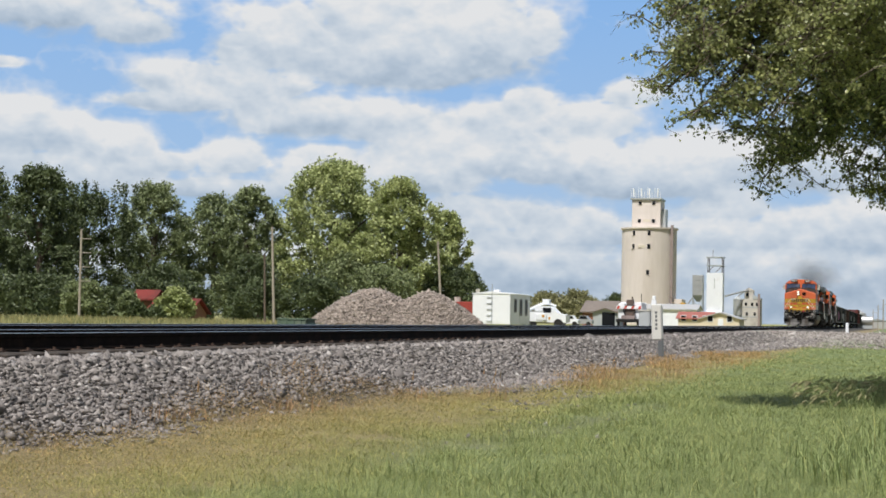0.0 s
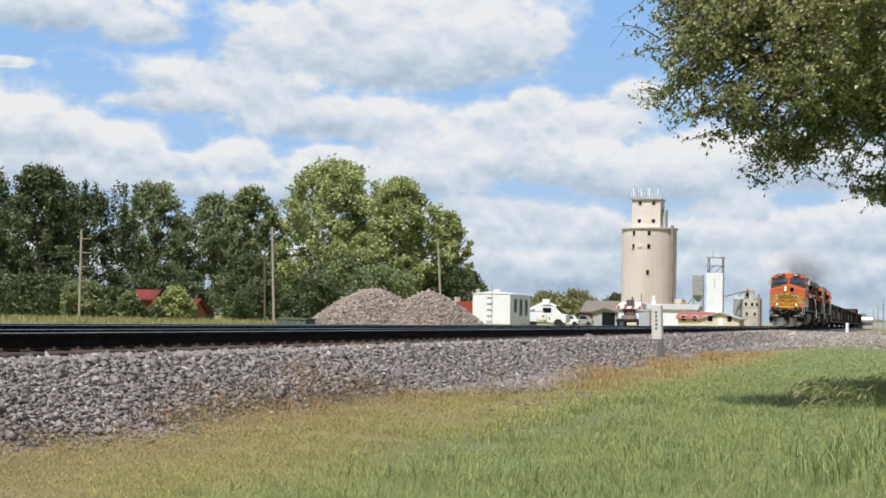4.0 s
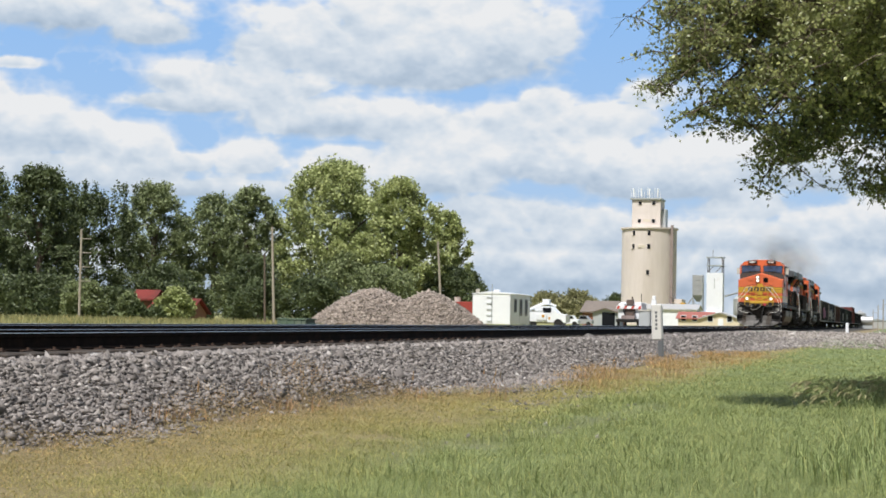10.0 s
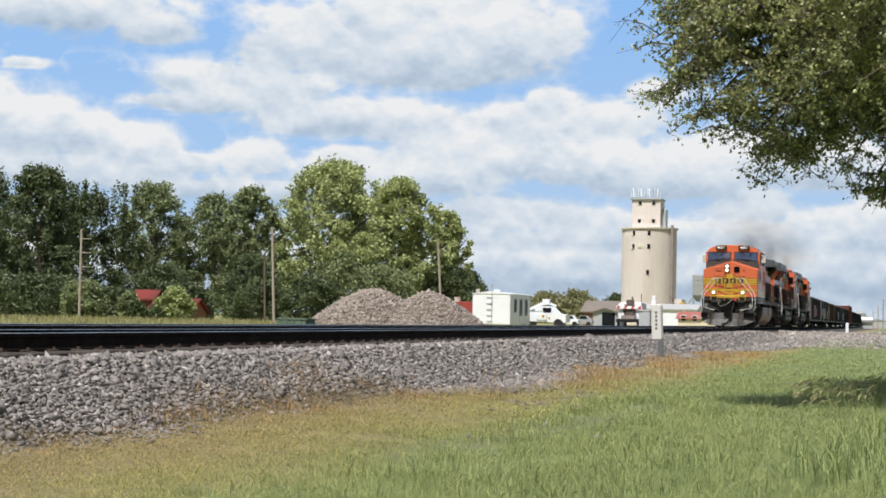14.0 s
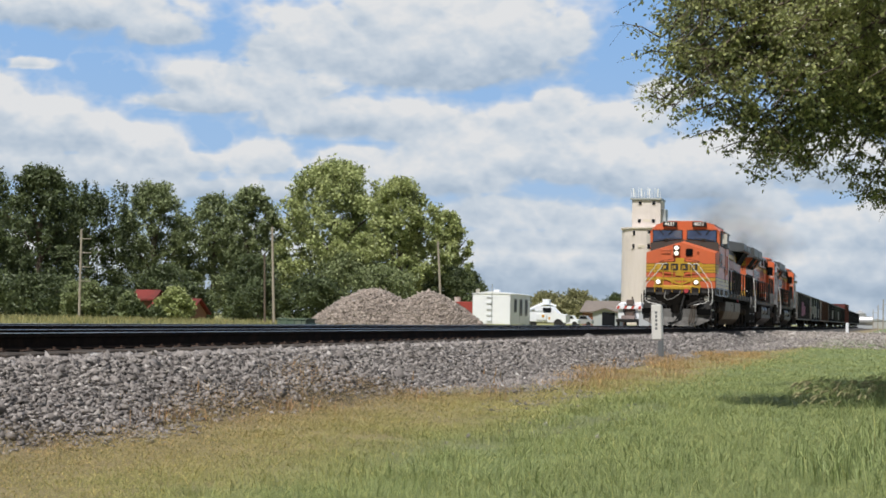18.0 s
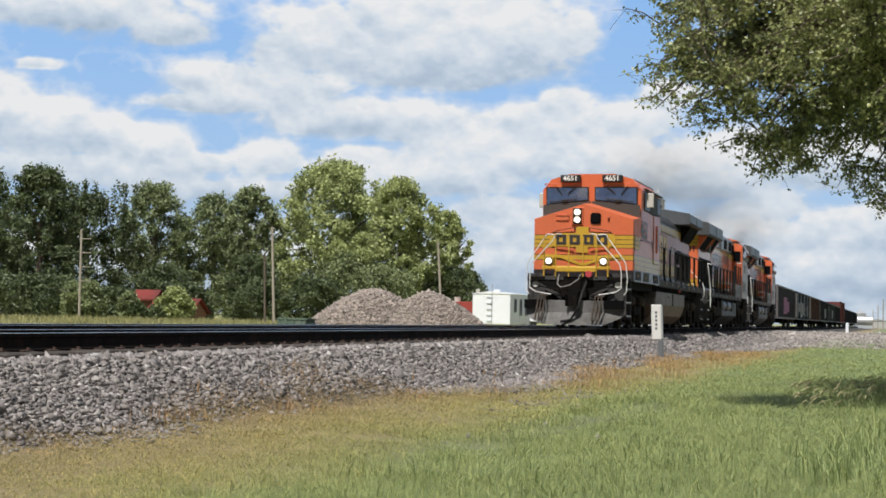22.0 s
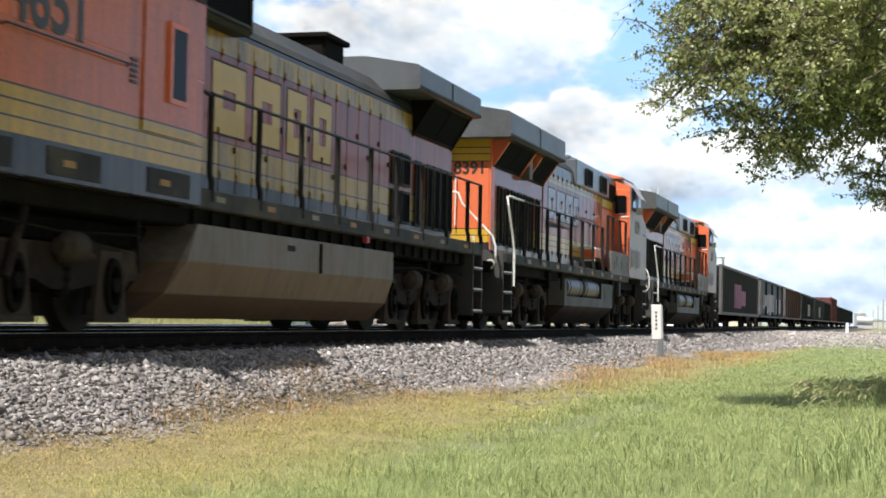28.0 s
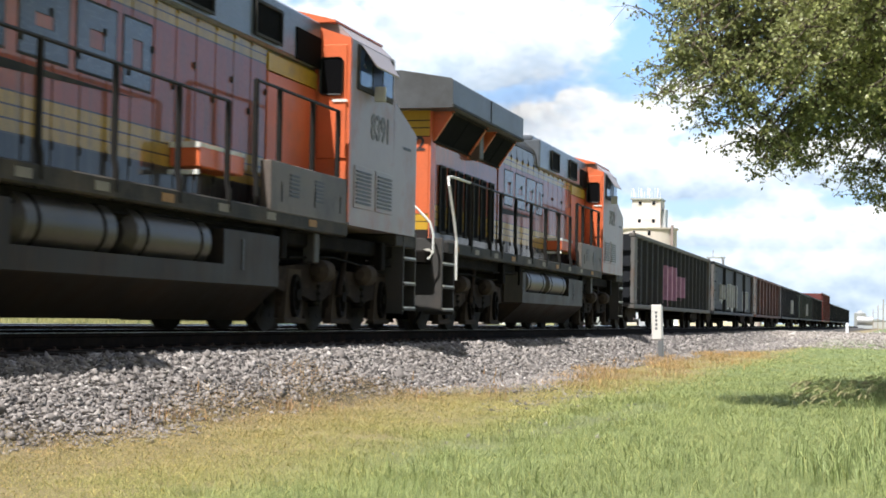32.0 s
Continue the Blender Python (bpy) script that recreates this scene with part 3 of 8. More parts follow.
def steps(loco, y0, y1, sx, face):
    """Corner step well with treads; face is the sign of the outward end."""
    a, b = sorted((sx * 0.98, sx * 1.56))
    s = Shape().box(a, b, y0, y0 + 0.05, 0.35, 1.70, 0.008) if face < 0 else Shape().box(a, b, y1 - 0.05, y1, 0.35, 1.70, 0.008)
    s.box(min(sx * 0.95, sx * 1.0), max(sx * 0.95, sx * 1.0), y0, y1, 0.35, 1.7)
    inner = y1 - 0.04 if face < 0 else y0
    s.box(a, b, inner, inner + 0.04, 0.30, 1.7)
    well = part("step_well", s, M_STEP, loco)
    for z in (0.36, 0.78, 1.20):
        part("step_tread", Shape().box(a, b + (0.02 if sx > 0 else 0), y0 + 0.02, y1 - 0.02, z, z + 0.035, 0.006), M_STEP, well)
        part("tread_edge", Shape().box(b if sx > 0 else a - 0.012, b + 0.012 if sx > 0 else a, y0 + 0.04, y1 - 0.04, z + 0.036, z + 0.062), M_WHITE_RAIL, well, "white painted step edge")


def side_rail(loco, sx, ys, z0, z1, ends=True, r=0.025):
    x = sx * 1.50
    for y in ys:
        part("handrail_post", Shape().tube([(x - sx * 0.03, y, z0 - 0.22), (x + sx * 0.03, y, z0 - 0.12), (x + sx * 0.03, y, z0 + 0.1), (x, y, z0 + 0.2), (x, y, z1)], 0.042, 6), M_RAIL_PIPE, loco)
    part("handrail", Shape().tube([(x, ys[0], z1)] + [(x, y, z1) for y in ys[1:]], r, 6), M_RAIL_PIPE, loco)


def plain_marks(loco, x, cells, h0, h1, material, label, name="lettering_mark", sx=1, depth=0.006):
    """Four plain block shapes side by side on a flank; they spell nothing."""
    for i, (a, b) in enumerate(cells):
        for grow, d, m in ((0.03, depth * 0.5, M_SILL), (0.0, depth, material)):
            lo, hi = sorted((x - sx * 0.01, x + sx * d))
            part(name, Shape().ring(lo, hi, a - grow, b + grow, h0 - grow, h1 + grow, 0.31 * (b - a) + 1.2 * grow), m, loco, label if grow == 0 else "")


def hood_shell(loco, y0, y1, w, base, eave, ridge, material, cap=M_ROOF):
    body = part("hood", Shape().box(-w, w, y0, y1, base, eave, 0.02), material, loco)
    s = Shape().prism([(-w, eave + 0.004), (w, eave + 0.004), (w - 0.06, eave + 0.12), (w - 0.34, ridge), (-w + 0.34, ridge), (-w + 0.06, eave + 0.12)], "y", y0 + 0.01, y1 - 0.01)
    part("hood_roof", s, cap, loco)
    return body


def hood_doors(loco, x, sx, spans, z0, z1, material, latch=True):
    """Access doors, each a thin panel standing off the hood, with hinges and a latch."""
    for a, b in spans:
        lo, hi = sorted((x, x + sx * 0.022))
        part("door_seam", Shape().box(min(x, x + sx * 0.006), max(x, x + sx * 0.006), a - 0.013, a + 0.013, z0, z1), M_GRILLE, loco, "dark gap between doors")
        d = part("hood_door", Shape().box(lo, hi, a + 0.012, b - 0.012, z0, z1, 0.006), material, loco)
        if latch:
            for z in (z0 + 0.25, z1 - 0.25):
                part("hinge", Shape().box(min(x, x + sx * 0.045), max(x, x + sx * 0.045), a + 0.02, a + 0.055, z - 0.05, z + 0.05), material, d)
            q = z0 + (z1 - z0) * (0.30, 0.52, 0.40, 0.66)[int(a * 10) % 4]
            part("latch", Shape().box(min(x, x + sx * 0.05), max(x, x + sx * 0.05), b - 0.09, b - 0.055, q - 0.06, q + 0.02), M_SILL, d)


def grille(loco, x, sx, a, b, z0, z1, name="grille", slats=5, mat=None):
    lo, hi = sorted((x, x + sx * 0.02))
    g = part(name, Shape().box(lo, hi, a, b, z0, z1), mat or M_GRILLE, loco, "dark recessed air intake")
    s = Shape()
    x0, x1 = sorted((x + sx * 0.018, x + sx * 0.045))
    s.ring(x0, x1, a - 0.03, b + 0.03, z0 - 0.03, z1 + 0.03, 0.04)
    part("grille_frame", s, M_SILL, g)
    return g


def radiator(loco, y0, y1, screens, cheek, up=4.66, drop=4.24, wing=1.55, grey=M_WING):
    """Wide overhanging cooling wing with slanted screens below."""
    s = Shape().prism([(-wing, drop), (-wing, up - 0.04), (-wing + 0.05, up), (-0.55, up + 0.16), (0.55, up + 0.16), (wing - 0.05, up), (wing, up - 0.04), (wing, drop), (wing - 0.06, drop - 0.02), (-wing + 0.06, drop - 0.02)], "y", y0, y1)
    r = part("radiator_wing", s, grey, loco, "grey overhanging radiator cab")
    part("radiator_seam", Shape().box(wing, wing + 0.012, (y0 + y1) / 2 - 0.02, (y0 + y1) / 2 + 0.02, drop, up - 0.05).box(wing, wing + 0.018, y0, y1, drop, drop + 0.05), M_SILL, r)
    for sx in (-1, 1):
        for a, b in screens:
            lo, hi = 3.62, drop - 0.02
            for c in (a, b - 0.08):
                e = Shape().add([(sx * 0.98, c, lo - 0.10), (sx * (wing - 0.12), c, hi), (sx * 0.98, c, hi), (sx * 0.98, c + 0.08, lo - 0.10), (sx * (wing - 0.12), c + 0.08, hi), (sx * 0.98, c + 0.08, hi)], [(0, 1, 2), (3, 5, 4), (0, 3, 4, 1), (1, 4, 5, 2), (0, 2, 5, 3)])
                part("screen_bracket", e, cheek, r)
            m = (a + b) / 2
            for c, d in (((a + 0.08, m - 0.02), (m + 0.02, b - 0.08)) if b - a > 1.6 else ((a + 0.08, b - 0.08),)):
                part("radiator_screen", Shape().add([(sx * 1.02, c, lo), (sx * 1.02, d, lo), (sx * (wing - 0.16), d, hi - 0.02), (sx * (wing - 0.16), c, hi - 0.02), (sx * 0.99, c, lo), (sx * 0.99, d, lo), (sx * 0.99, d, hi), (sx * 0.99, c, hi)], [(0, 1, 2, 3), (4, 7, 6, 5), (0, 4, 5, 1), (3, 2, 6, 7), (0, 3, 7, 4), (1, 5, 6, 2)]), M_GRILLE, r)
            part("screen_frame", Shape().rod((sx * 1.03, a, lo - 0.01), (sx * 1.03, b, lo - 0.01), 0.025, 4).rod((sx * (wing - 0.15), a, hi - 0.03), (sx * (wing - 0.15), b, hi - 0.03), 0.025, 4), M_TRUCK, r)
    return r


def lead_locomotive():
    loco = thing("lead_locomotive", pose(TRACK, 170, RAIL), "orange and yellow freight diesel locomotive with a wide nose, lit headlamps", "locomotive", "locomotives of the train")
    part("center_sill", Shape().box(-0.85, 0.85, 0.6, 20.4, 0.98, 1.26, 0.03), M_STEEL_DARK, loco)
    part("underframe", Shape().box(-1.35, 1.35, 0.35, 20.9, 1.28, 1.52, 0.03), M_STEEL_DARK, loco)
    part("walkway_sill", Shape().box(-1.55, 1.55, 6.95, 20.95, 1.50, 1.74, 0.02), M_SILL, loco, "dark grey walkway edge with reflectors")
    for i in range(8):
        part("side_reflector", Shape().box(1.55, 1.556, 7.6 + i * 1.7, 7.88 + i * 1.7, 1.60, 1.67), M_PATCH_AMBER if i % 2 else M_PATCH, loco, "amber reflector patch" if i % 2 else "pale patch")
    # nose and cab
    prof = [(-1.57, 1.50), (-1.57, 3.46), (0, 3.95), (1.57, 3.46), (1.57, 1.50)]
    nose = Shape().loft([[(p * 0.985, 1.16, q) for p, q in prof], [(p, 1.30, q + 0.02) for p, q in prof], [(p, 2.95, q + (0.16 if q > 2 else 0)) for p, q in prof]])
    part("nose", nose, M_NOSE, loco, "orange short hood with yellow and black stripes")
    low = part("cab_side_panel", Shape().box(-1.575, 1.575, 1.32, 7.0, 1.50, 2.98, 0.015), M_CAB1, loco)
    wall = [(-1.575, 2.96), (-1.575, 4.52), (-1.30, 4.86), (-0.72, 5.03), (0.72, 5.03), (1.30, 4.86), (1.575, 4.52), (1.575, 2.96)]
    part("cab_shell", Shape().loft([[(p, 2.55 if q > 4.5 else 2.72 if q > 4 else 2.6, q) for p, q in wall], [(p, 7.0, q) for p, q in wall]]), M_ORANGE, loco)
    part("cab_roof", Shape().prism([(-1.32, 4.88), (-0.74, 5.05), (0.74, 5.05), (1.32, 4.88), (1.32, 4.84), (-1.32, 4.84)], "y", 3.1, 7.0), M_ROOF, loco, "grey cab roof")
    part("flank_stripe", Shape().prism([(1.3, 2.52), (2.2, 2.52), (2.32, 2.60), (2.32, 2.88), (2.2, 2.96), (1.3, 2.96)], "x", 1.572, 1.581), M_BLACK, loco)
    for i in range(3):
        part("flank_stripe_band", Shape().box(1.578, 1.585, 1.32, 2.28, 2.54 + i * 0.142, 2.66 + i * 0.142), M_YELLOW, loco)
    # windshields
    for sx in (-1, 1):
        a, b = sorted((sx * 0.10, sx * 1.46))
        fr = Shape().prism([(a, 4.06 + (0.10 if sx > 0 else -0.06)), (b, 4.06 + (-0.06 if sx > 0 else 0.10)), (b, 4.60), (a, 4.60)], "y", 2.50, 2.62)
        w = part("windshield_gasket", fr, M_BLACK, loco)
        part("windshield", Shape().prism([(a + 0.035, 4.10 + (0.09 if sx > 0 else -0.06)), (b - 0.035, 4.10 + (-0.06 if sx > 0 else 0.09)), (b - 0.035, 4.565), (a + 0.035, 4.565)], "y", 2.492, 2.503), M_PANE, w, "blue-tinted sloping windshield with painted pale reflections")
        part("wiper", Shape().tube([(sx * 0.5, 2.46, 4.62), (sx * 0.75, 2.47, 4.38)], 0.014).tube([(sx * 1.15, 2.46, 4.62), (sx * 0.95, 2.47, 4.36)], 0.014).tube([(sx * 0.45, 2.46, 4.22), (sx * 1.35, 2.46, 4.12)], 0.014).box(sx * 0.85 - 0.09, sx * 0.85 + 0.09, 2.42, 2.50, 4.10, 4.18), M_BLACK, w)
        part("nose_deck", Shape().prism([(sx * 0.02, 3.90), (sx * 1.55, 3.42), (sx * 1.55, 4.00), (sx * 0.02, 4.14)], "y", 2.47, 2.505), M_DECK, loco, "grey anti-glare deck under the windshield")
        c = 0.67 * sx
        nb = part("number_board", Shape().box(c - 0.32, c + 0.32, 2.38, 2.60, 4.75, 4.99, 0.02), M_BLACK, loco)
        writing("number_board_number", "4651", 0.225, pose(c, 2.376, 4.87, 90), M_WRITE_WHITE, nb, 1.05)
        part("grab_iron", Shape().tube([(sx * 1.5, 2.50, 4.66), (sx * 1.5, 2.44, 4.70), (sx * 1.1, 2.44, 4.70)], 0.016), M_ORANGE, loco)
        # cab side windows
        x0, x1 = sorted((sx * 1.572, sx * 1.600))
        for ya, yb, z0 in ((3.15, 4.35, 3.92), (4.55, 6.0, 3.90), (6.1, 6.9, 3.95)):
            g = part("side_window_frame", Shape().box(x0, x1, ya - 0.05, yb + 0.05, z0 - 0.05, 4.53), M_SILL, loco)
            x2, x3 = sorted((sx * 1.598, sx * 1.606))
            part("side_window", Shape().box(x2, x3, ya, yb, z0, 4.49), M_DECK if ya > 4 and ya < 5 else M_PANE_DARK, g)
        part("mirror", Shape().box(min(sx * 1.62, sx * 1.86), max(sx * 1.62, sx * 1.86), 3.30, 3.36, 3.98, 4.46, 0.02), M_PALE, loco, "pale wind deflector and mirror")
        part("sun_shade", Shape().box(min(sx * 1.56, sx * 1.66), max(sx * 1.56, sx * 1.66), 3.1, 6.95, 4.56, 4.60), M_ROOF, loco)
        # cab door and window behind
        d0, d1 = sorted((sx * 1.576, sx * 1.602))
        part("cab_side_skin", Shape().box(min(sx * 1.574, sx * 1.579), max(sx * 1.574, sx * 1.579), 2.74, 7.0, 2.99, 4.50), M_CAB1, loco)
        d = part("cab_door", Shape().box(d0, d1, 5.35, 6.75, 2.22, 3.85, 0.01), M_CAB1, loco)
        part("door_window", Shape().box(min(sx * 1.6, sx * 1.612), max(sx * 1.6, sx * 1.612), 6.0, 6.42, 2.66, 3.46), M_PANE_DARK, d)
        part("door_window_frame", Shape().box(min(sx * 1.6, sx * 1.64), max(sx * 1.6, sx * 1.64), 5.93, 6.0, 2.60, 3.52).box(min(sx * 1.6, sx * 1.62), max(sx * 1.6, sx * 1.62), 6.0, 6.45, 3.46, 3.52).box(min(sx * 1.6, sx * 1.62), max(sx * 1.6, sx * 1.62), 6.0, 6.45, 2.6, 2.66), M_ORANGE, d)
        for q in range(5):
            part("vent_slot", Shape().box(min(sx * 1.576, sx * 1.59), max(sx * 1.576, sx * 1.59), 5.06, 5.22, 2.70 + q * 0.06, 2.735 + q * 0.06), M_BLACK, loco)
        part("grab_bar", Shape().tube([(sx * 1.59, 2.4, 2.86), (sx * 1.63, 2.45, 2.88), (sx * 1.63, 4.9, 2.88), (sx * 1.59, 4.95, 2.86)], 0.014), M_BLACK, loco)
        part("downpipe", Shape().tube([(sx * 1.5, 7.05, 4.6), (sx * 1.5, 7.05, 2.95), (sx * 1.5, 7.45, 2.90)], 0.03), M_RAIL_PIPE, loco)
        for ya in (1.34, 3.1, 5.3):
            part("access_cover", Shape().box(min(sx * 1.576, sx * 1.588), max(sx * 1.576, sx * 1.588), ya + 0.25, ya + 1.35, 1.56, 1.84, 0.004), M_SILL, loco)
            part("cover_reflector", Shape().box(min(sx * 1.586, sx * 1.592), max(sx * 1.586, sx * 1.592), ya + 0.55, ya + 0.80, 1.66, 1.73), M_PATCH_AMBER, loco)
    writing("cab_number", "4651", 0.80, pose(1.5805, 3.33, 3.20, 90, 0, 90), M_WRITE_BLACK, loco, 1.0)
    # nose fittings
    hb = part("headlamp_housing", Shape().box(-0.36, -0.01, 1.10, 1.22, 3.28, 3.84, 0.02), M_ORANGE, loco)
    part("headlamp_plate", Shape().box(-0.325, -0.045, 1.085, 1.102, 3.31, 3.81, 0.004), M_TRUCK, hb)
    for z in (3.44, 3.68):
        part("headlamp_ring", Shape().disc((-0.185, 1.082, z), 0.116, "y", 0.03, 20), M_HOSE_GREY, hb, "worn metal lamp ring")
        part("headlamp", Shape().disc((-0.185, 1.075, z), 0.098, "y", 0.05, 20), M_LAMP, hb, "lit round headlamp")
    part("nose_window", Shape().box(0.22, 0.54, 1.12, 1.17, 3.32, 3.66, 0.05), M_PANE_DARK, loco, "dark nose door window")
    part("nose_hatch", Shape().box(-0.86, -0.46, 1.12, 1.165, 3.42, 3.60, 0.006).tube([(-0.88, 1.14, 3.66), (-0.88, 1.08, 3.62), (-0.44, 1.08, 3.62), (-0.44, 1.14, 3.66)], 0.01), M_ORANGE, loco)
    part("nose_latch", Shape().box(0.74, 0.82, 1.09, 1.17, 3.47, 3.56, 0.01), M_ORANGE, loco)
    # emblem: a plain yellow cross and wings with plain dark blocks
    e = part("nose_emblem", Shape().prism([(-0.22, 2.40), (0.16, 2.40), (0.16, 2.58), (0.95, 2.60), (1.0, 2.80), (0.95, 2.99), (0.16, 3.03), (0.16, 3.22), (-0.22, 3.22), (-0.22, 3.03), (-1.0, 2.99), (-1.05, 2.80), (-1.0, 2.60), (-0.22, 2.58)], "y", 1.125, 1.17), M_YELLOW, loco, "yellow nose emblem with plain dark blocks")
    for sx in (-1, 1):
        c = -0.03
        part("emblem_arch", Shape().prism([(c + sx * 0.22, 3.05), (c + sx * 0.95, 3.02), (c + sx * 0.80, 3.10), (c + sx * 0.22, 3.20)], "y", 1.122, 1.168), M_BLACK, e, "black outline of the arch")
        part("emblem_panel", Shape().prism([(c + sx * 0.25, 3.065), (c + sx * 0.86, 3.035), (c + sx * 0.76, 3.085), (c + sx * 0.25, 3.175)], "y", 1.112, 1.14), M_ORANGE, e)
        part("emblem_panel", Shape().prism([(c + sx * 0.25, 2.545), (c + sx * 0.86, 2.57), (c + sx * 0.76, 2.515), (c + sx * 0.25, 2.445)], "y", 1.112, 1.14), M_ORANGE, e)
    for i in range(4):
        a = -0.86 + i * 0.43
        s = Shape().box(a, a + 0.11, 1.105, 1.14, 2.66, 2.96).box(a + 0.22, a + 0.33, 1.105, 1.14, 2.66, 2.96).box(a, a + 0.33, 1.107, 1.14, 2.66, 2.73).box(a, a + 0.33, 1.107, 1.14, 2.89, 2.96)
        part("emblem_block", s, M_WRITE_BLACK, e)
    for z, dz in ((2.20, 0.15),):
        part("nose_chevron", Shape().prism([(-1.2, z + dz), (-0.7, z + dz - 0.03), (-0.1, z - 0.12), (0.1, z - 0.12), (0.7, z + dz - 0.03), (1.2, z + dz), (1.2, z + dz - 0.09), (0.7, z + dz - 0.13), (0.1, z - 0.21), (-0.1, z - 0.21), (-0.7, z + dz - 0.13), (-1.2, z + dz - 0.09)], "y", 1.13, 1.168), M_YELLOW, loco)
    # front platform, ditch lights, plow
    part("front_platform", Shape().box(-1.5, 1.5, 0.02, 1.3, 1.46, 1.60, 0.02), M_STEEL_DARK, loco)
    part("anticlimber", Shape().box(-0.62, 0.62, -0.10, 0.10, 1.74, 1.90, 0.02).box(-1.05, 1.05, -0.02, 0.12, 1.82, 1.93, 0.02), M_YELLOW, loco, "yellow front end sheet")
    part("end_sheet", Shape().box(-0.98, 0.98, 0.02, 0.10, 0.95, 1.50, 0.01), M_STEEL_DARK, loco)
    for c in (-1, 1):
        part("end_gusset", Shape().prism([(c * 0.45, 1.02), (c * 1.16, 1.40), (c * 1.16, 1.30), (c * 0.45, 0.90)], "y", -0.05, 0.03), M_STEP, loco)
        part("end_pocket", Shape().box(min(c * 0.38, c * 0.95), max(c * 0.38, c * 0.95), -0.01, 0.03, 1.50, 1.62), M_STEP, loco)
    for c in (-0.835, 0.835):
        b = part("ditch_light_box", Shape().box(c - 0.15, c + 0.15, -0.02, 0.22, 1.94, 2.22, 0.02), M_YELLOW, loco)
        part("ditch_light_ring", Shape().disc((c, -0.022, 2.08), 0.135, "y", 0.03, 20), M_BLACK, b, "dark lamp ring")
        part("ditch_light", Shape().disc((c, -0.035, 2.08), 0.098, "y", 0.06, 20), M_LAMP, b, "lit round ditch light")
    pl = Shape()
    n = 12
    top, bot = [], []
    for i in range(n + 1):
        t = -1 + 2 * i / n
        top.append((t * 1.58, -0.12 - 0.42 * (1 - abs(t)) ** 0.9, 0.86))
        k = abs(t)
        bot.append((t * (1.50 if k < 0.9 else 1.5), -0.22 - 0.62 * (1 - k) ** 0.9, 0.10 + 0.26 * max(0, k - 0.62) ** 1.2 / 0.31))
    mid = [((a[0] + b[0]) / 2, (a[1] + b[1]) / 2 + 0.10, (a[2] + b[2]) / 2) for a, b in zip(top, bot)]
    back = [[(p[0], p[1] + 0.05, p[2]) for p in r] for r in (top, mid, bot)]
    pl.loft([top, mid, bot], False).loft(back, False).loft([top, back[0]], False).loft([bot, back[2]], False)
    plow = part("snow_plow", pl, M_PLOW, loco, "worn grey V-shaped snow plow")
    for c in (-1.25, 1.25):
        part("plow_opening", Shape().box(c - 0.30, c + 0.30, -0.34, -0.12, 0.60, 0.87), M_GRILLE, plow)
    coupler(loco, -0.62, -1)
    for c in (-1.05, -0.95, -0.85, 0.72, 0.82, 0.92):
        part("air_hose", Shape().tube([(c, -0.05, 1.02), (c, -0.55, 0.98), (c * 1.0 - 0.05, -0.60, 0.6), (c - 0.10, -0.62, 0.22)], 0.030), M_HOSE_BROWN, loco)
    part("jumper_cable", Shape().tube([(-0.52, -0.05, 1.66), (-0.54, -0.2, 1.36), (-0.42, -0.28, 1.26), (-0.15, -0.28, 1.32), (0.12, -0.2, 1.52), (0.16, -0.05, 1.68)], 0.020), M_HOSE_GREY, loco)
    part("train_line_hose", Shape().tube([(0.35, -0.05, 1.45), (0.30, -0.45, 1.1), (0.22, -0.72, 0.6), (0.0, -0.8, 0.25), (-0.3, -0.8, 0.2)], 0.045, 8), M_HOSE, loco)
    part("marker_hose_end", Shape().disc((0.42, -0.12, 1.68), 0.10, "y", 0.12, 14), M_RED, loco, "red hose coupling")
    for sx in (-1, 1):
        steps(loco, 0.15, 1.10, sx, -1)
        part("step_marker", Shape().disc((sx * 1.3, 0.13, 1.36), 0.10, "y", 0.03, 14), M_PALE, loco)
        part("corner_handrail", Shape().tube([(sx * 0.70, -0.02, 2.90), (sx * 0.92, -0.04, 2.92), (sx * 1.02, -0.04, 2.78), (sx * 1.55, 0.05, 2.02), (sx * 1.60, 0.08, 1.55), (sx * 1.58, 0.08, 1.15), (sx * 1.50, 0.08, 1.06)], 0.018, 8), M_WHITE_RAIL, loco, "white painted bent handrail")
        part("stair_handrail", Shape().tube([(sx * 0.45, -0.10, 2.92), (sx * 0.62, -0.10, 2.92), (sx * 0.74, -0.10, 2.70), (sx * 1.38, -0.10, 2.0), (sx * 1.44, -0.10, 1.72), (sx * 1.44, -0.10, 1.25), (sx * 1.25, -0.14, 1.12), (sx * 0.75, -0.14, 1.04)], 0.017, 8), M_WHITE_RAIL, loco, "white painted bent handrail")
        for c in (0.22, 0.62, 0.98):
            part("platform_post", Shape().tube([(sx * c, -0.04, 1.60), (sx * c, -0.04, 2.85)], 0.022), M_YELLOW, loco)
        part("uncoupling_lever", Shape().tube([(sx * 1.25, -0.1, 1.34), (sx * 0.8, -0.14, 1.22), (sx * 0.2, -0.2, 1.18)], 0.02), M_STEEL_DARK, loco)
    # hood
    hood_shell(loco, 7.0, 20.5, 1.0, 1.74, 4.02, 4.42, M_HOOD1)
    part("cab_rear_box", Shape().box(-1.3, 1.3, 7.0, 9.3, 3.92, 4.62, 0.05), M_ROOF, loco, "dark box behind the cab")
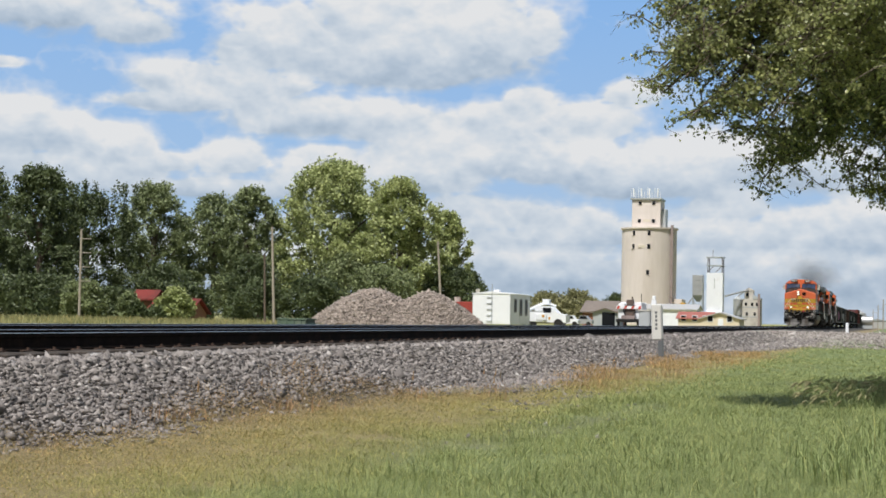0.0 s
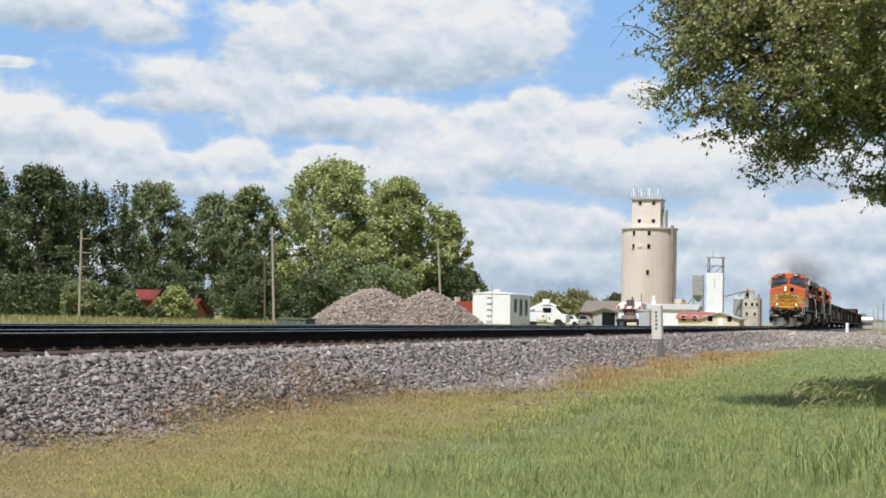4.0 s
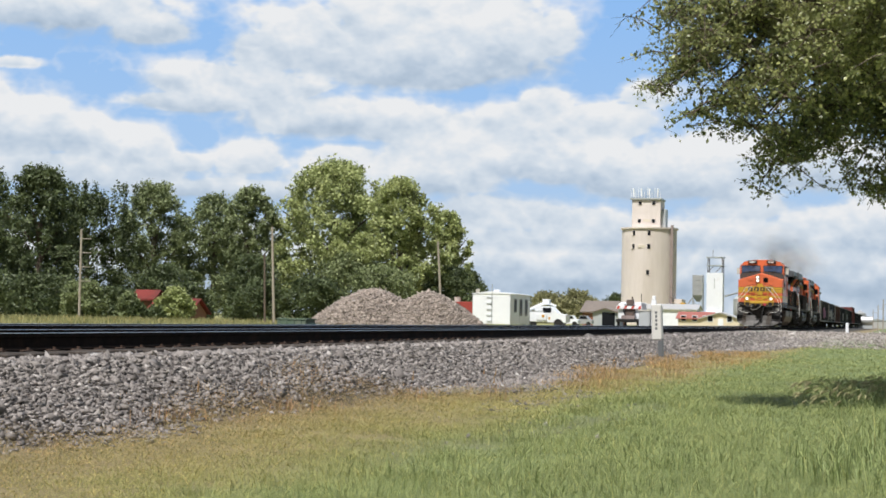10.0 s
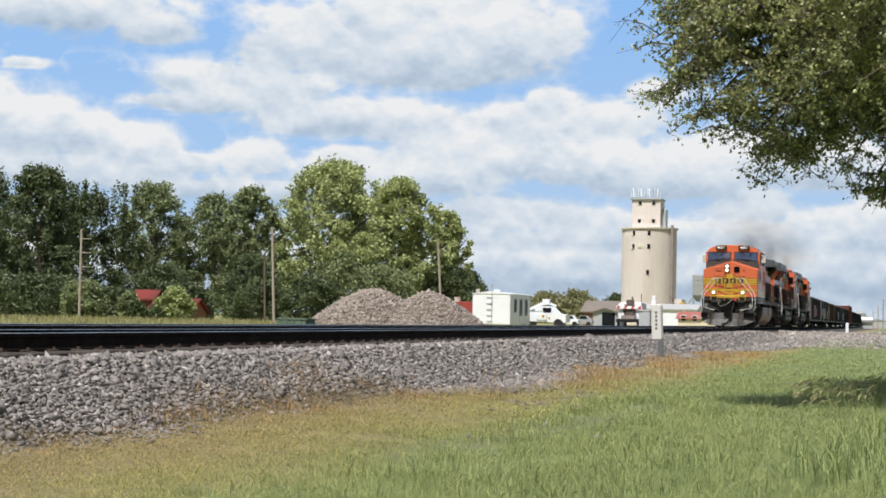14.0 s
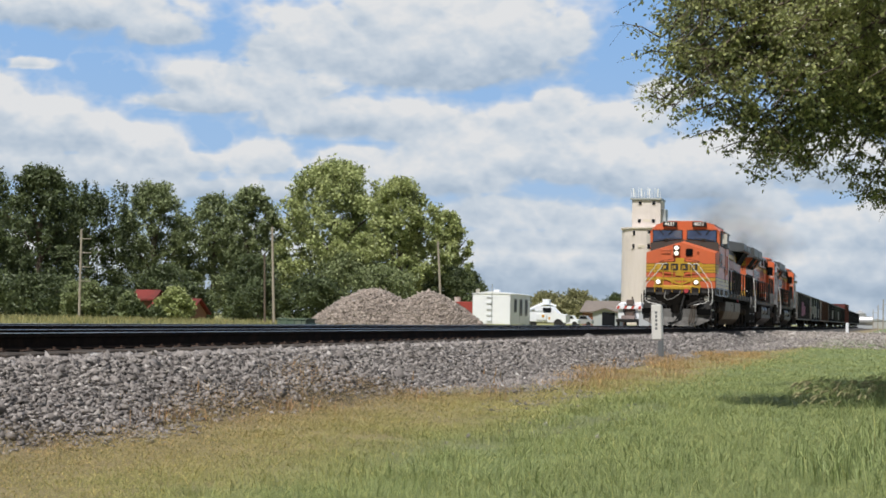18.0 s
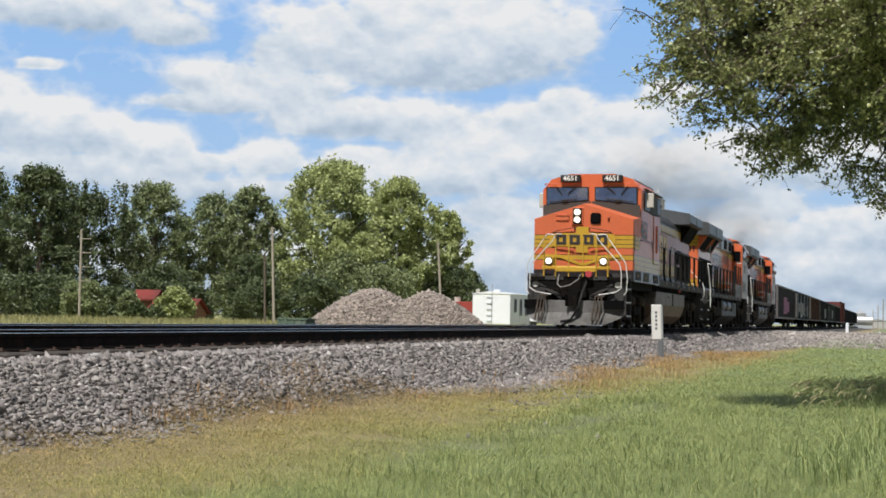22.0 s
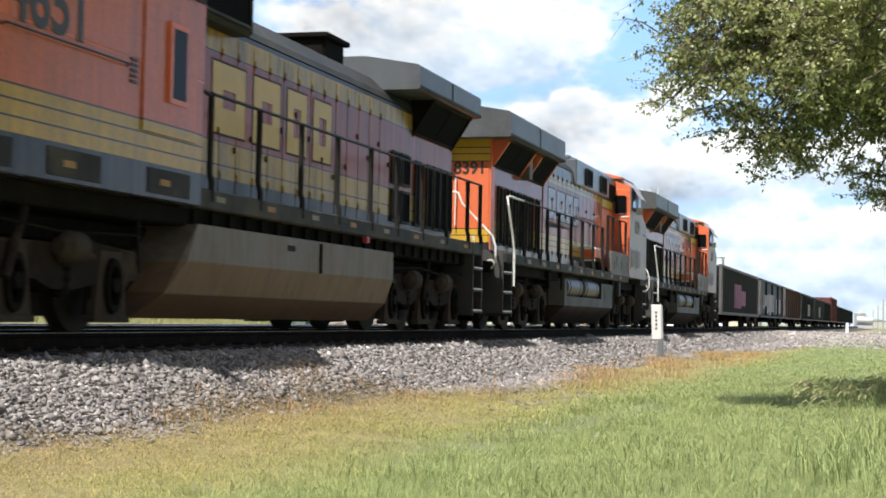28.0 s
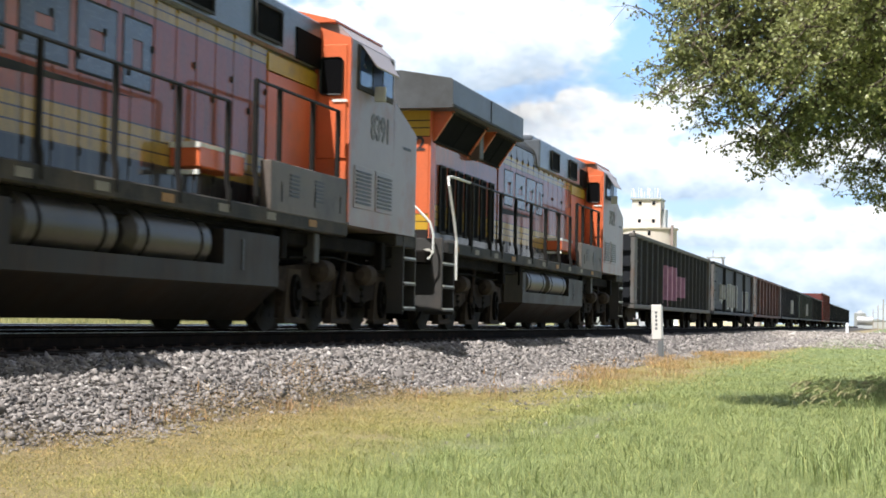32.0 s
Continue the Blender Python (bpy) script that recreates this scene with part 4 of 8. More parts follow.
    for sx in (-1, 1):
        grille(loco, sx * 1.30, sx, 7.35, 9.1, 4.02, 4.52)
        spans = [(7.15 + i * 0.57, 7.15 + (i + 1) * 0.57) for i in range(16)]
        hood_doors(loco, sx * 1.0, sx, spans, 1.80, 3.92, M_HOOD1)
        for ya in (16.45, 17.05):
            for z in (1.95, 2.62):
                grille(loco, sx * 1.0, sx, ya, ya + 0.45, z, z + 0.52)
        for ya in (17.9, 18.65, 19.15, 19.6, 20.08):
            grille(loco, sx * 1.0, sx, ya, ya + 0.34, 1.95, 3.1)
        side_rail(loco, sx, [7.5, 9.07, 10.65, 12.2, 13.8, 15.2, 16.7, 18.3, 19.9, 20.9], 1.74, 2.92)
    part("exhaust_outlet", Shape().box(-0.42, 0.42, 14.5, 15.5, 4.40, 4.86, 0.05).box(-0.50, 0.50, 14.42, 15.58, 4.84, 4.93, 0.02), M_STEEL_DARK, loco, "sooty exhaust stack")
    part("roof_fan_housing", Shape().box(-0.5, 0.5, 10.2, 14.0, 4.40, 4.52, 0.04), M_ROOF, loco)
    radiator(loco, 16.3, 20.62, [(17.7, 20.45)], M_STEEL_DARK)
    plain_marks(loco, 1.024, [(8.6, 9.7), (10.0, 11.0), (11.3, 12.1), (12.4, 13.2)], 2.60, 3.52, M_YELLOW, "faded yellow block mark")
    part("horn", Shape().rod((0.3, 7.6, 4.72), (0.3, 7.1, 4.74), 0.05, 8, 0.11).rod((0.3, 7.6, 4.62), (0.3, 7.7, 4.72), 0.03, 6), M_ROOF, loco)
    part("antenna_dome", Shape().box(-0.35, 0.25, 3.5, 4.3, 5.03, 5.10, 0.03), M_PALE, loco)
    # below the deck
    half = [(1.50, 1.31), (1.50, 0.86), (1.36, 0.46), (1.06, 0.17)]
    ring = half + [(-p, q) for p, q in reversed(half)]
    t = part("fuel_tank", Shape().loft([[(p, 7.2 - 0.75 * (1.31 - q) ** 1.3, q) for p, q in ring], [(p, 15.1, q) for p, q in ring]]), M_TANK, loco, "grey and tan fuel tank, darker tan at the bottom")
    part("tank_dent", Shape().box(1.495, 1.503, 10.2, 10.5, 1.12, 1.20), M_TRUCK, t)
    part("tank_gauge", Shape().box(1.50, 1.52, 11.5, 11.58, 0.85, 1.28), M_STEEL_DARK, t)
    for y in [7.3 + 0.55 * i for i in range(24)]:
        part("air_line_bracket", Shape().box(1.2, 1.4, y, y + 0.16, 1.30, 1.52), M_STEEL_DARK, loco)
    part("emergency_cutoff", Shape().box(1.45, 1.53, 13.6, 13.72, 1.40, 1.50), M_RED, loco)
    broad = Matrix.Diagonal((1.03, 1, 1, 1))
    for ob in loco.children_recursive:
        at = [q.co for q in ob.data.vertices]
        if max(q.y for q in at) < 7.06 and min(q.z for q in at) > 1.45 and "handrail" not in ob.name:
            ob.data.transform(broad)
    truck(loco, 3.46)
    truck(loco, 17.85)
    coupler(loco, 21.2, 1)
    for sx in (-1, 1):
        steps(loco, 20.2, 20.95, sx, 1)
    return loco


def trailing_locomotive(number):
    """Runs long hood first: radiator end leads, cab at the rear."""
    loco = thing("trailing_locomotive", pose(TRACK, 190, RAIL), "dusty orange and grey freight diesel locomotive running hood first", "locomotive", "locomotives of the train")
    part("center_sill", Shape().box(-0.85, 0.85, 0.6, 20.4, 0.98, 1.26, 0.03), M_STEEL_DARK, loco)
    part("underframe", Shape().box(-1.35, 1.35, 0.1, 21.0, 1.22, 1.46, 0.03), M_STEEL_DARK, loco)
    part("walkway_sill", Shape().box(-1.55, 1.55, 0.9, 17.4, 1.44, 1.66, 0.02), M_SILL, loco, "dark grey walkway edge with reflectors")
    for i in range(10):
        part("side_reflector", Shape().box(1.55, 1.556, 1.3 + i * 1.6, 1.62 + i * 1.6, 1.50, 1.60), M_PATCH if i % 3 else M_PATCH_AMBER, loco)
    hood_shell(loco, 1.45, 17.3, 1.0, 1.66, 4.30, 4.66, M_HOOD2)
    end = part("hood_end", Shape().box(-1.0, 1.0, 1.38, 1.448, 1.70, 4.26, 0.02), M_HOODEND, loco, "bright orange hood end with yellow stripes")
    writing("hood_end_number", number, 0.37, pose(0.55, 1.374, 3.53, 90), M_WRITE_BLACK, end, 1.0)
    part("end_lamp_housing", Shape().box(-0.44, 0.14, 0.92, 1.42, 4.00, 4.33, 0.04), M_SILL, loco)
    for c in (-0.29, -0.01):
        part("end_lamp", Shape().disc((c, 0.91, 4.17), 0.11, "y", 0.04, 18), M_LENS, loco, "unlit round headlamp")
    part("end_recess", Shape().box(-0.42, -0.02, 1.36, 1.40, 3.66, 3.95), M_GRILLE, loco)
    part("hood_end_corner", Shape().box(0.985, 1.025, 1.40, 1.75, 1.72, 4.2), M_ORANGE, loco)
    part("end_grab_iron", Shape().tube([(0.25, 1.38, 3.30), (0.25, 1.30, 3.30), (0.25, 1.30, 2.25), (0.25, 1.38, 2.25)], 0.015), M_WHITE_RAIL, loco)
    radiator(loco, 1.0, 7.0, [(1.55, 4.3), (5.0, 6.9)], M_ORANGE, 4.74, 4.20)
    part("blower_housing", Shape().box(-1.10, 1.10, 10.9, 17.28, 3.97, 4.70, 0.04).box(-0.9, 0.9, 10.9, 17.28, 4.66, 4.80, 0.04), M_BLOWER, loco, "grey raised equipment housing")
    part("duct_box", Shape().box(1.0, 1.22, 4.42, 4.75, 3.55, 4.1, 0.02), M_LOWPANEL, loco)
    for sx in (-1, 1):
        for ya in (2.1, 2.75, 3.4, 4.05, 4.7, 5.35, 6.1):
            grille(loco, sx * 1.0, sx, ya, ya + 0.36, 1.92, 3.18)
        spans = [(6.9 + i * 0.60, 6.9 + (i + 1) * 0.60) for i in range(14)]
        hood_doors(loco, sx * 1.0, sx, spans, 1.72, 4.22, M_HOOD2)
        for ya in (12.2, 14.6):
            grille(loco, sx * 1.10, sx, ya, ya + 0.95, 4.08, 4.52)
        x0, x1 = sorted((sx * 1.0, sx * 1.04))
        part("hood_flank_orange", Shape().box(x0, x1, 15.3, 17.3, 1.9, 3.66, 0.008), M_ORANGE, loco, "bright orange hood side ahead of the cab")
        part("hood_flank_dark", Shape().box(min(sx * 1.09, sx * 1.12), max(sx * 1.09, sx * 1.12), 16.2, 17.25, 3.98, 4.45, 0.008), M_GRILLE, loco)
        part("hood_flank_stripe", Shape().box(min(sx * 1.0, sx * 1.045), max(sx * 1.0, sx * 1.045), 15.3, 17.3, 3.68, 3.92), M_YELLOW, loco)
        # rear cab wall with door
        a, b = sorted((sx * 1.0, sx * 1.575))
        wall = part("cab_rear_wall", Shape().prism([(a, 1.66), (b, 1.66), (b, 4.46 if sx > 0 else 4.66), (a, 4.66 if sx > 0 else 4.46)], "y", 17.30, 17.38), M_ORANGE, loco, "bright orange cab wall")
        part("cab_rear_door", Shape().box(a + 0.07, b - 0.05, 17.27, 17.302, 2.62, 4.36, 0.012), M_ORANGE, wall)
        c = (a + b) / 2
        part("door_gasket", Shape().box(c - 0.19, c + 0.19, 17.255, 17.275, 3.58, 4.16, 0.05), M_BLACK, wall)
        part("door_pane", Shape().box(c - 0.155, c + 0.155, 17.245, 17.262, 3.615, 4.125, 0.006), M_PANE_DARK, wall)
        part("door_bar", Shape().box(c + 0.02, c + 0.26, 17.25, 17.27, 3.48, 3.52), M_WHITE_RAIL, wall)
        # battery box step
        x0, x1 = sorted((sx * 1.02, sx * 1.42))
        part("step_box", Shape().box(x0, x1, 12.2, 13.6, 2.02, 2.32, 0.015), M_ORANGE, loco, "orange step box with white edges")
        part("step_box_edge", Shape().box(x0, x1, 12.18, 12.2, 2.25, 2.32).box(x0, x1, 12.15, 12.2, 1.92, 1.98).box(x1 if sx > 0 else x0 - 0.01, x1 + 0.01 if sx > 0 else x0, 12.2, 13.6, 2.26, 2.31), M_WHITE_RAIL, loco)
        side_rail(loco, sx, [2.6, 4.2, 5.2, 6.6, 8.2, 9.8, 11.4, 12.85], 1.66, 2.90)
        side_rail(loco, sx, [13.75, 14.6, 15.9, 17.0], 1.9, 3.3)
        part("corner_handrail", Shape().tube([(sx * 1.50, 2.6, 2.90), (sx * 1.50, 1.25, 2.90), (sx * 1.52, 0.9, 2.86), (sx * 1.55, 0.86, 2.7), (sx * 1.60, 1.1, 2.05), (sx * 1.62, 1.2, 1.7), (sx * 1.62, 1.2, 0.95)], 0.026, 8), M_WHITE_RAIL, loco, "white painted bent handrail")
        part("stair_handrail", Shape().tube([(sx * 0.45, 0.15, 2.92), (sx * 0.62, 0.15, 2.90), (sx * 0.72, 0.15, 2.66), (sx * 1.38, 0.2, 1.98), (sx * 1.45, 0.2, 1.75), (sx * 1.45, 0.2, 1.42), (sx * 1.36, 0.2, 1.30)], 0.022, 8), M_WHITE_RAIL, loco, "white painted bent handrail")
        part("platform_post", Shape().tube([(sx * 0.45, 0.15, 1.66), (sx * 0.45, 0.15, 2.92)], 0.022), M_ORANGE, loco)
        part("lower_grab", Shape().tube([(sx * 0.9, 0.1, 1.95), (sx * 1.0, 0.05, 1.98), (sx * 1.05, 0.05, 1.4)], 0.02), M_WHITE_RAIL, loco)
        steps(loco, 0.45, 1.30, sx, -1)
        part("step_marker", Shape().disc((sx * 1.28, 0.43, 1.42), 0.09, "y", 0.03, 14), M_PALE, loco)
        steps(loco, 20.3, 21.05, sx, 1)
    # cab and nose, facing backward
    cab = Shape()
    ring = [(-1.575, 1.62), (-1.575, 4.46), (-1.30, 4.72), (-0.72, 4.86), (0.72, 4.86), (1.30, 4.72), (1.575, 4.46), (1.575, 1.62)]
    cab.loft([[(p, 17.38, q) for p, q in ring], [(p, 19.55 if q > 4 else 19.6, q) for p, q in ring]])
    part("cab", cab, M_CABGREY, loco, "cab side in dust grey with painted glare")
    nz = [(-1.575, 1.62), (-1.575, 3.80), (0, 3.98), (1.575, 3.80), (1.575, 1.62)]
    part("nose", Shape().loft([[(p, 19.58, q) for p, q in nz], [(p, 20.85, q - (0.42 if q > 2 else 0)) for p, q in nz], [(p * 0.98, 21.0, q - (0.46 if q > 2 else 0)) for p, q in nz]]), M_CABGREY, loco)
    part("cab_roof_trim", Shape().prism([(-1.34, 4.73), (-0.74, 4.88), (0.74, 4.88), (1.34, 4.73), (1.34, 4.70), (-1.34, 4.70)], "y", 17.25, 19.6), M_ORANGE, loco)
    for sx in (-1, 1):
        x0, x1 = sorted((sx * 1.572, sx * 1.60))
        f = part("cab_window_frame", Shape().box(x0, x1, 17.62, 19.42, 3.72, 4.42, 0.01), M_SILL, loco)
        for i, (a, b) in enumerate(((17.70, 18.25), (18.30, 18.80), (18.86, 19.34))):
            x2, x3 = sorted((sx * 1.597, sx * 1.607))
            part("cab_window", Shape().box(x2, x3, a, b, 3.80, 4.35), M_PANE if i != 1 else M_PANE_DARK, f)
        part("sun_visor", Shape().add([(sx * 1.60, 17.75, 4.42), (sx * 1.60, 19.2, 4.42), (sx * 1.78, 19.1, 4.10), (sx * 1.78, 17.95, 4.10), (sx * 1.585, 17.75, 4.44), (sx * 1.585, 19.2, 4.44), (sx * 1.79, 19.1, 4.12), (sx * 1.79, 17.95, 4.12)], [(0, 1, 2, 3), (4, 7, 6, 5), (0, 4, 5, 1), (2, 6, 7, 3), (0, 3, 7, 4), (1, 5, 6, 2)]), M_CABGREY, loco)
        part("mirror", Shape().box(min(sx * 1.62, sx * 1.80), max(sx * 1.62, sx * 1.80), 18.35, 18.40, 3.62, 3.86, 0.01), M_PALE, loco)
        for a in (17.55, 18.62):
            g = part("louvre_panel", Shape().box(x0, min(x1, sx * 1.59) if sx > 0 else x1, a, a + 0.88, 1.90, 2.56, 0.008), M_CABGREY, loco)
            s = Shape()
            for q in range(9):
                s.box(min(sx * 1.585, sx * 1.605), max(sx * 1.585, sx * 1.605), a + 0.08, a + 0.80, 1.97 + q * 0.06, 2.0 + q * 0.06)
            part("louvre", s, M_BLACK, g)
        lowp = part("low_side_panel", Shape().box(min(sx * 1.40, sx * 1.56), max(sx * 1.40, sx * 1.56), 14.2, 17.35, 1.62, 2.30, 0.01), M_LOWPANEL, loco)
        for a in (14.9, 15.9):
            s = Shape()
            for q in range(6):
                s.box(min(sx * 1.55, sx * 1.57), max(sx * 1.55, sx * 1.57), a, a + 0.35, 1.86 + q * 0.055, 1.89 + q * 0.055)
            part("louvre", s, M_BLACK, lowp)
        part("grab_slot", Shape().box(min(sx * 1.57, sx * 1.58), max(sx * 1.57, sx * 1.58), 20.1, 20.55, 3.05, 3.10), M_BLACK, loco)
    writing("cab_number", number, 0.56, pose(1.579, 18.85, 3.22, 90, 0, 90), M_NUMBER_FAINT, loco, 0.9)
    part("rear_platform", Shape().box(-1.55, 1.55, 19.9, 21.1, 1.42, 1.62, 0.02), M_SILL, loco)
    # Navy marks; their colour is raised to grey-blue to stand for reflected sky.
    plain_marks(loco, 1.024, [(7.5, 8.3), (8.6, 9.6), (9.8, 10.7), (10.9, 11.6)], 2.85, 3.62, surface("navy_lettering_painted_sheen", (0.05, 0.06, 0.085), 0.25, 0, 0.4, 2, 30, gloss=0.6), "navy block mark with a painted grey-blue sheen")
    part("swoosh_bar", Shape().prism([(7.2, 2.60), (11.2, 2.72), (7.2, 2.74)], "x", 1.015, 1.030), M_SILL, loco)
    # tank with air reservoirs
    low = [(-1.5, 0.86), (-1.5, 0.62), (-1.0, 0.16), (1.0, 0.16), (1.5, 0.62), (1.5, 0.86)]
    full = [(-1.5, 1.30), (-1.5, 0.62), (-1.0, 0.16), (1.0, 0.16), (1.5, 0.62), (1.5, 1.30)]
    t = Shape().prism(low, "y", 7.74, 12.82).prism(full, "y", 12.82, 14.7)
    t.loft([[(p * 0.8, 6.9, max(q, 0.55)) for p, q in full], [(p, 7.45, q) for p, q in full], [(p, 7.74, q) for p, q in full]]).box(-1.0, 1.0, 7.7, 12.9, 0.8, 1.3)
    tk = part("fuel_tank", t, M_TANK_DARK, loco, "dark grey fuel tank, darker towards the bottom")
    for a, b in ((7.9, 10.05), (10.3, 12.55)):
        c = Shape().rod((1.20, a + 0.12, 1.11), (1.20, b - 0.12, 1.11), 0.305, 24)
        c.rod((1.20, a, 1.11), (1.20, a + 0.12, 1.11), 0.19, 24, 0.305).rod((1.20, b - 0.12, 1.11), (1.20, b, 1.11), 0.305, 24, 0.19)
        r = part("air_reservoir", c, M_RESERVOIR, loco, "grey cylindrical air tank", True)
        for q in (a + 0.35, b - 0.42):
            part("reservoir_strap", Shape().rod((1.20, q, 1.11), (1.20, q + 0.05, 1.11), 0.312, 24), M_STEEL_DARK, r)
    part("tank_gauge", Shape().box(1.50, 1.51, 13.4, 13.46, 0.8, 1.2), M_BLACK, tk)
    part("pipe_run", Shape().tube([(1.3, 6.8, 1.34), (1.3, 14.9, 1.38)], 0.03).tube([(1.38, 5.0, 1.22), (1.38, 16.0, 1.42)], 0.02), M_STEEL_DARK, loco)
    for y in (1.6, 5.7, 7.3, 14.9, 16.2, 19.4):
        part("sill_bracket", Shape().box(1.28, 1.46, y, y + 0.22, 1.0, 1.45, 0.02), M_STEP if y in (1.6, 16.2) else M_STEEL_DARK, loco)
    truck(loco, 3.76)
    truck(loco, 18.0)
    coupler(loco, -0.7, -1)
    coupler(loco, 21.3, 1)
    for c in (-0.6, -0.3, 0.35, 0.6):
        part("air_hose", Shape().tube([(c, 0.1, 1.2), (c, -0.35, 1.1), (c * 0.9, -0.5, 0.6), (c * 0.8, -0.6, 0.45)], 0.03), M_HOSE, loco)
    return loco


# ---- freight cars ----
def rail_truck(car, y):
    root = part("truck_bolster", Shape().box(-1.0, 1.0, y - 0.18, y + 0.18, 0.42, 0.72, 0.03), M_STEEL_DARK, car)
    for sx in (-1, 1):
        part("side_frame", Shape().prism([(y - 1.15, 0.36), (y - 1.15, 0.62), (y - 0.45, 0.74), (y + 0.45, 0.74), (y + 1.15, 0.62), (y + 1.15, 0.36), (y + 0.85, 0.44), (y + 0.40, 0.24), (y - 0.40, 0.24), (y - 0.85, 0.44)], "x", sx * 1.0, sx * 1.13), M_TRUCK, root)
    for d in (-0.86, 0.86):
        AXLES.append(wheelset(root, y + d, 0.46))


def gondola(material, chord, label, marks=None, length=23.0, top=3.02, rib=1.28, ribs=None, corner=None):
    """High-sided open car with ribs."""
    car = thing("open_freight_car", pose(TRACK, 250, RAIL), label, "freight car", "freight cars of the train")
    w, y0, y1 = 1.45, 0.55, length - 0.55
    part("floor", Shape().box(-w, w, y0, y1, 0.72, 0.90), M_STEEL_DARK, car)
    for sx in (-1, 1):
        a, b = sorted((sx * w, sx * (w - 0.05)))
        part("side_wall", Shape().box(a, b, y0, y1, 0.74, top), material, car)
        n = int((y1 - y0) / rib)
        st = (y1 - y0 - 0.3) / n
        for i in range(n + 1):
            c = y0 + 0.15 + i * st
            a, b = sorted((sx * w, sx * (w + 0.13)))
            part("rib", Shape().prism([(a if sx < 0 else b, c - 0.045), (a if sx < 0 else b, c + 0.045), (b if sx < 0 else a, c + 0.085), (b if sx < 0 else a, c - 0.085)], "z", 0.80, top - 0.06), ribs or material, car)
        a, b = sorted((sx * (w - 0.06), sx * (w + 0.15)))
        part("top_chord", Shape().box(a, b, y0 - 0.03, y1 + 0.03, top - 0.08, top + 0.05, 0.02), chord, car)
        if corner:
            for e in (y0 - 0.02, y1 - 0.55):
                part("corner_post", Shape().box(min(sx * w, sx * (w + 0.14)), max(sx * w, sx * (w + 0.14)), e, e + 0.57, 0.80, top - 0.08, 0.02), corner, car, "pale corner post")
        part("side_sill", Shape().box(a, b, y0, y1, 0.66, 0.80, 0.02), chord if chord is not material else material, car)
        for e in (y0 + 0.02, y1 - 0.32):
            s = Shape()
            for q in range(5):
                s.tube([(sx * (w + 0.16), e, 0.9 + q * 0.42), (sx * (w + 0.2), e, 0.9 + q * 0.42), (sx * (w + 0.2), e + 0.32, 0.9 + q * 0.42), (sx * (w + 0.16), e + 0.32, 0.9 + q * 0.42)], 0.014, 4)
            part("ladder", s, M_STEEL_DARK if chord is material else chord, car)
    for e, d in ((y0, -1), (y1, 1)):
        part("end_wall", Shape().box(-w, w, min(e, e - d * 0.06), max(e, e - d * 0.06), 0.74, top), material, car)
        s = Shape()
        for q in range(4):
            s.box(-w, w, min(e, e + d * 0.10), max(e, e + d * 0.10), 1.0 + q * 0.5, 1.12 + q * 0.5)
        part("end_rib", s, material, car)
        part("end_platform", Shape().box(-1.2, 1.2, min(e, e + d * 0.5), max(e, e + d * 0.5), 0.72, 0.86), M_STEEL_DARK, car)
        part("brake_wheel", Shape().disc((0.5, e + d * 0.22, 2.3), 0.26, "y", 0.04, 16), M_STEEL_DARK, car)
        coupler(car, e + d * 0.5, d)
    for y in (y0 + 2.2, y1 - 2.2):
        rail_truck(car, y)
    load = Shape()
    ys = [y0 + 0.1 + (y1 - y0 - 0.2) * i / 24 for i in range(25)]
    rows = []
    for y in ys:
        hgt = top - 0.25 + 0.16 * math.sin(y * 0.9) + random.uniform(-0.05, 0.08)
        rows.append([(x, y, hgt - 0.16 * abs(x) ** 1.5 + random.uniform(-0.03, 0.03)) for x in (-1.39, -0.8, -0.3, 0.3, 0.8, 1.39)])
    load.loft(rows, False)
    part("load", load, M_LOAD, car, "heaped dark load")
    if marks:
        marks(car, w)
    return car


M_LOAD = surface("scrap_load", (0.12, 0.10, 0.085), 0.9, 0, 0.5, 3, 20, bump=0.6, depth=0.05)
M_RIB = surface("worn_grey_rib_paint", (0.035, 0.036, 0.042), 0.7, 0, 0.3, 1.5, 25, dirt=(0.04, 0.035, 0.03), dirt_amount=0.4)
M_CARBLACK = surface("black_car_paint", (0.012, 0.014, 0.019), 0.6, 0, 0.4, 0.8, 25, dirt=(0.035, 0.03, 0.027), dirt_amount=0.3, gloss=0.3)
M_CARBROWN = surface("oxide_brown_car_paint", (0.085, 0.036, 0.026), 0.7, 0, 0.3, 0.8, 25, dirt=(0.04, 0.03, 0.025), dirt_amount=0.5)
M_CARRED = surface("red_car_paint", (0.13, 0.032, 0.03), 0.65, 0, 0.25, 0.8, 25, dirt=(0.08, 0.03, 0.025), dirt_amount=0.4)
M_CARGREEN = surface("dark_green_car_paint", (0.022, 0.034, 0.032), 0.65, 0, 0.3, 0.8, 25, dirt=(0.06, 0.05, 0.045), dirt_amount=0.5)
M_CHORD = surface("weathered_pale_chord", (0.115, 0.112, 0.11), 0.7, 0, 0.2, 2, 25, dirt=(0.12, 0.08, 0.06))
M_TAG_PINK = surface("pink_spray_paint", (0.46, 0.25, 0.38), 0.6, 0, 0.3, 3, 30)
M_TAG_PALE = surface("pale_spray_paint", (0.45, 0.46, 0.48), 0.6, 0, 0.3, 3, 30)


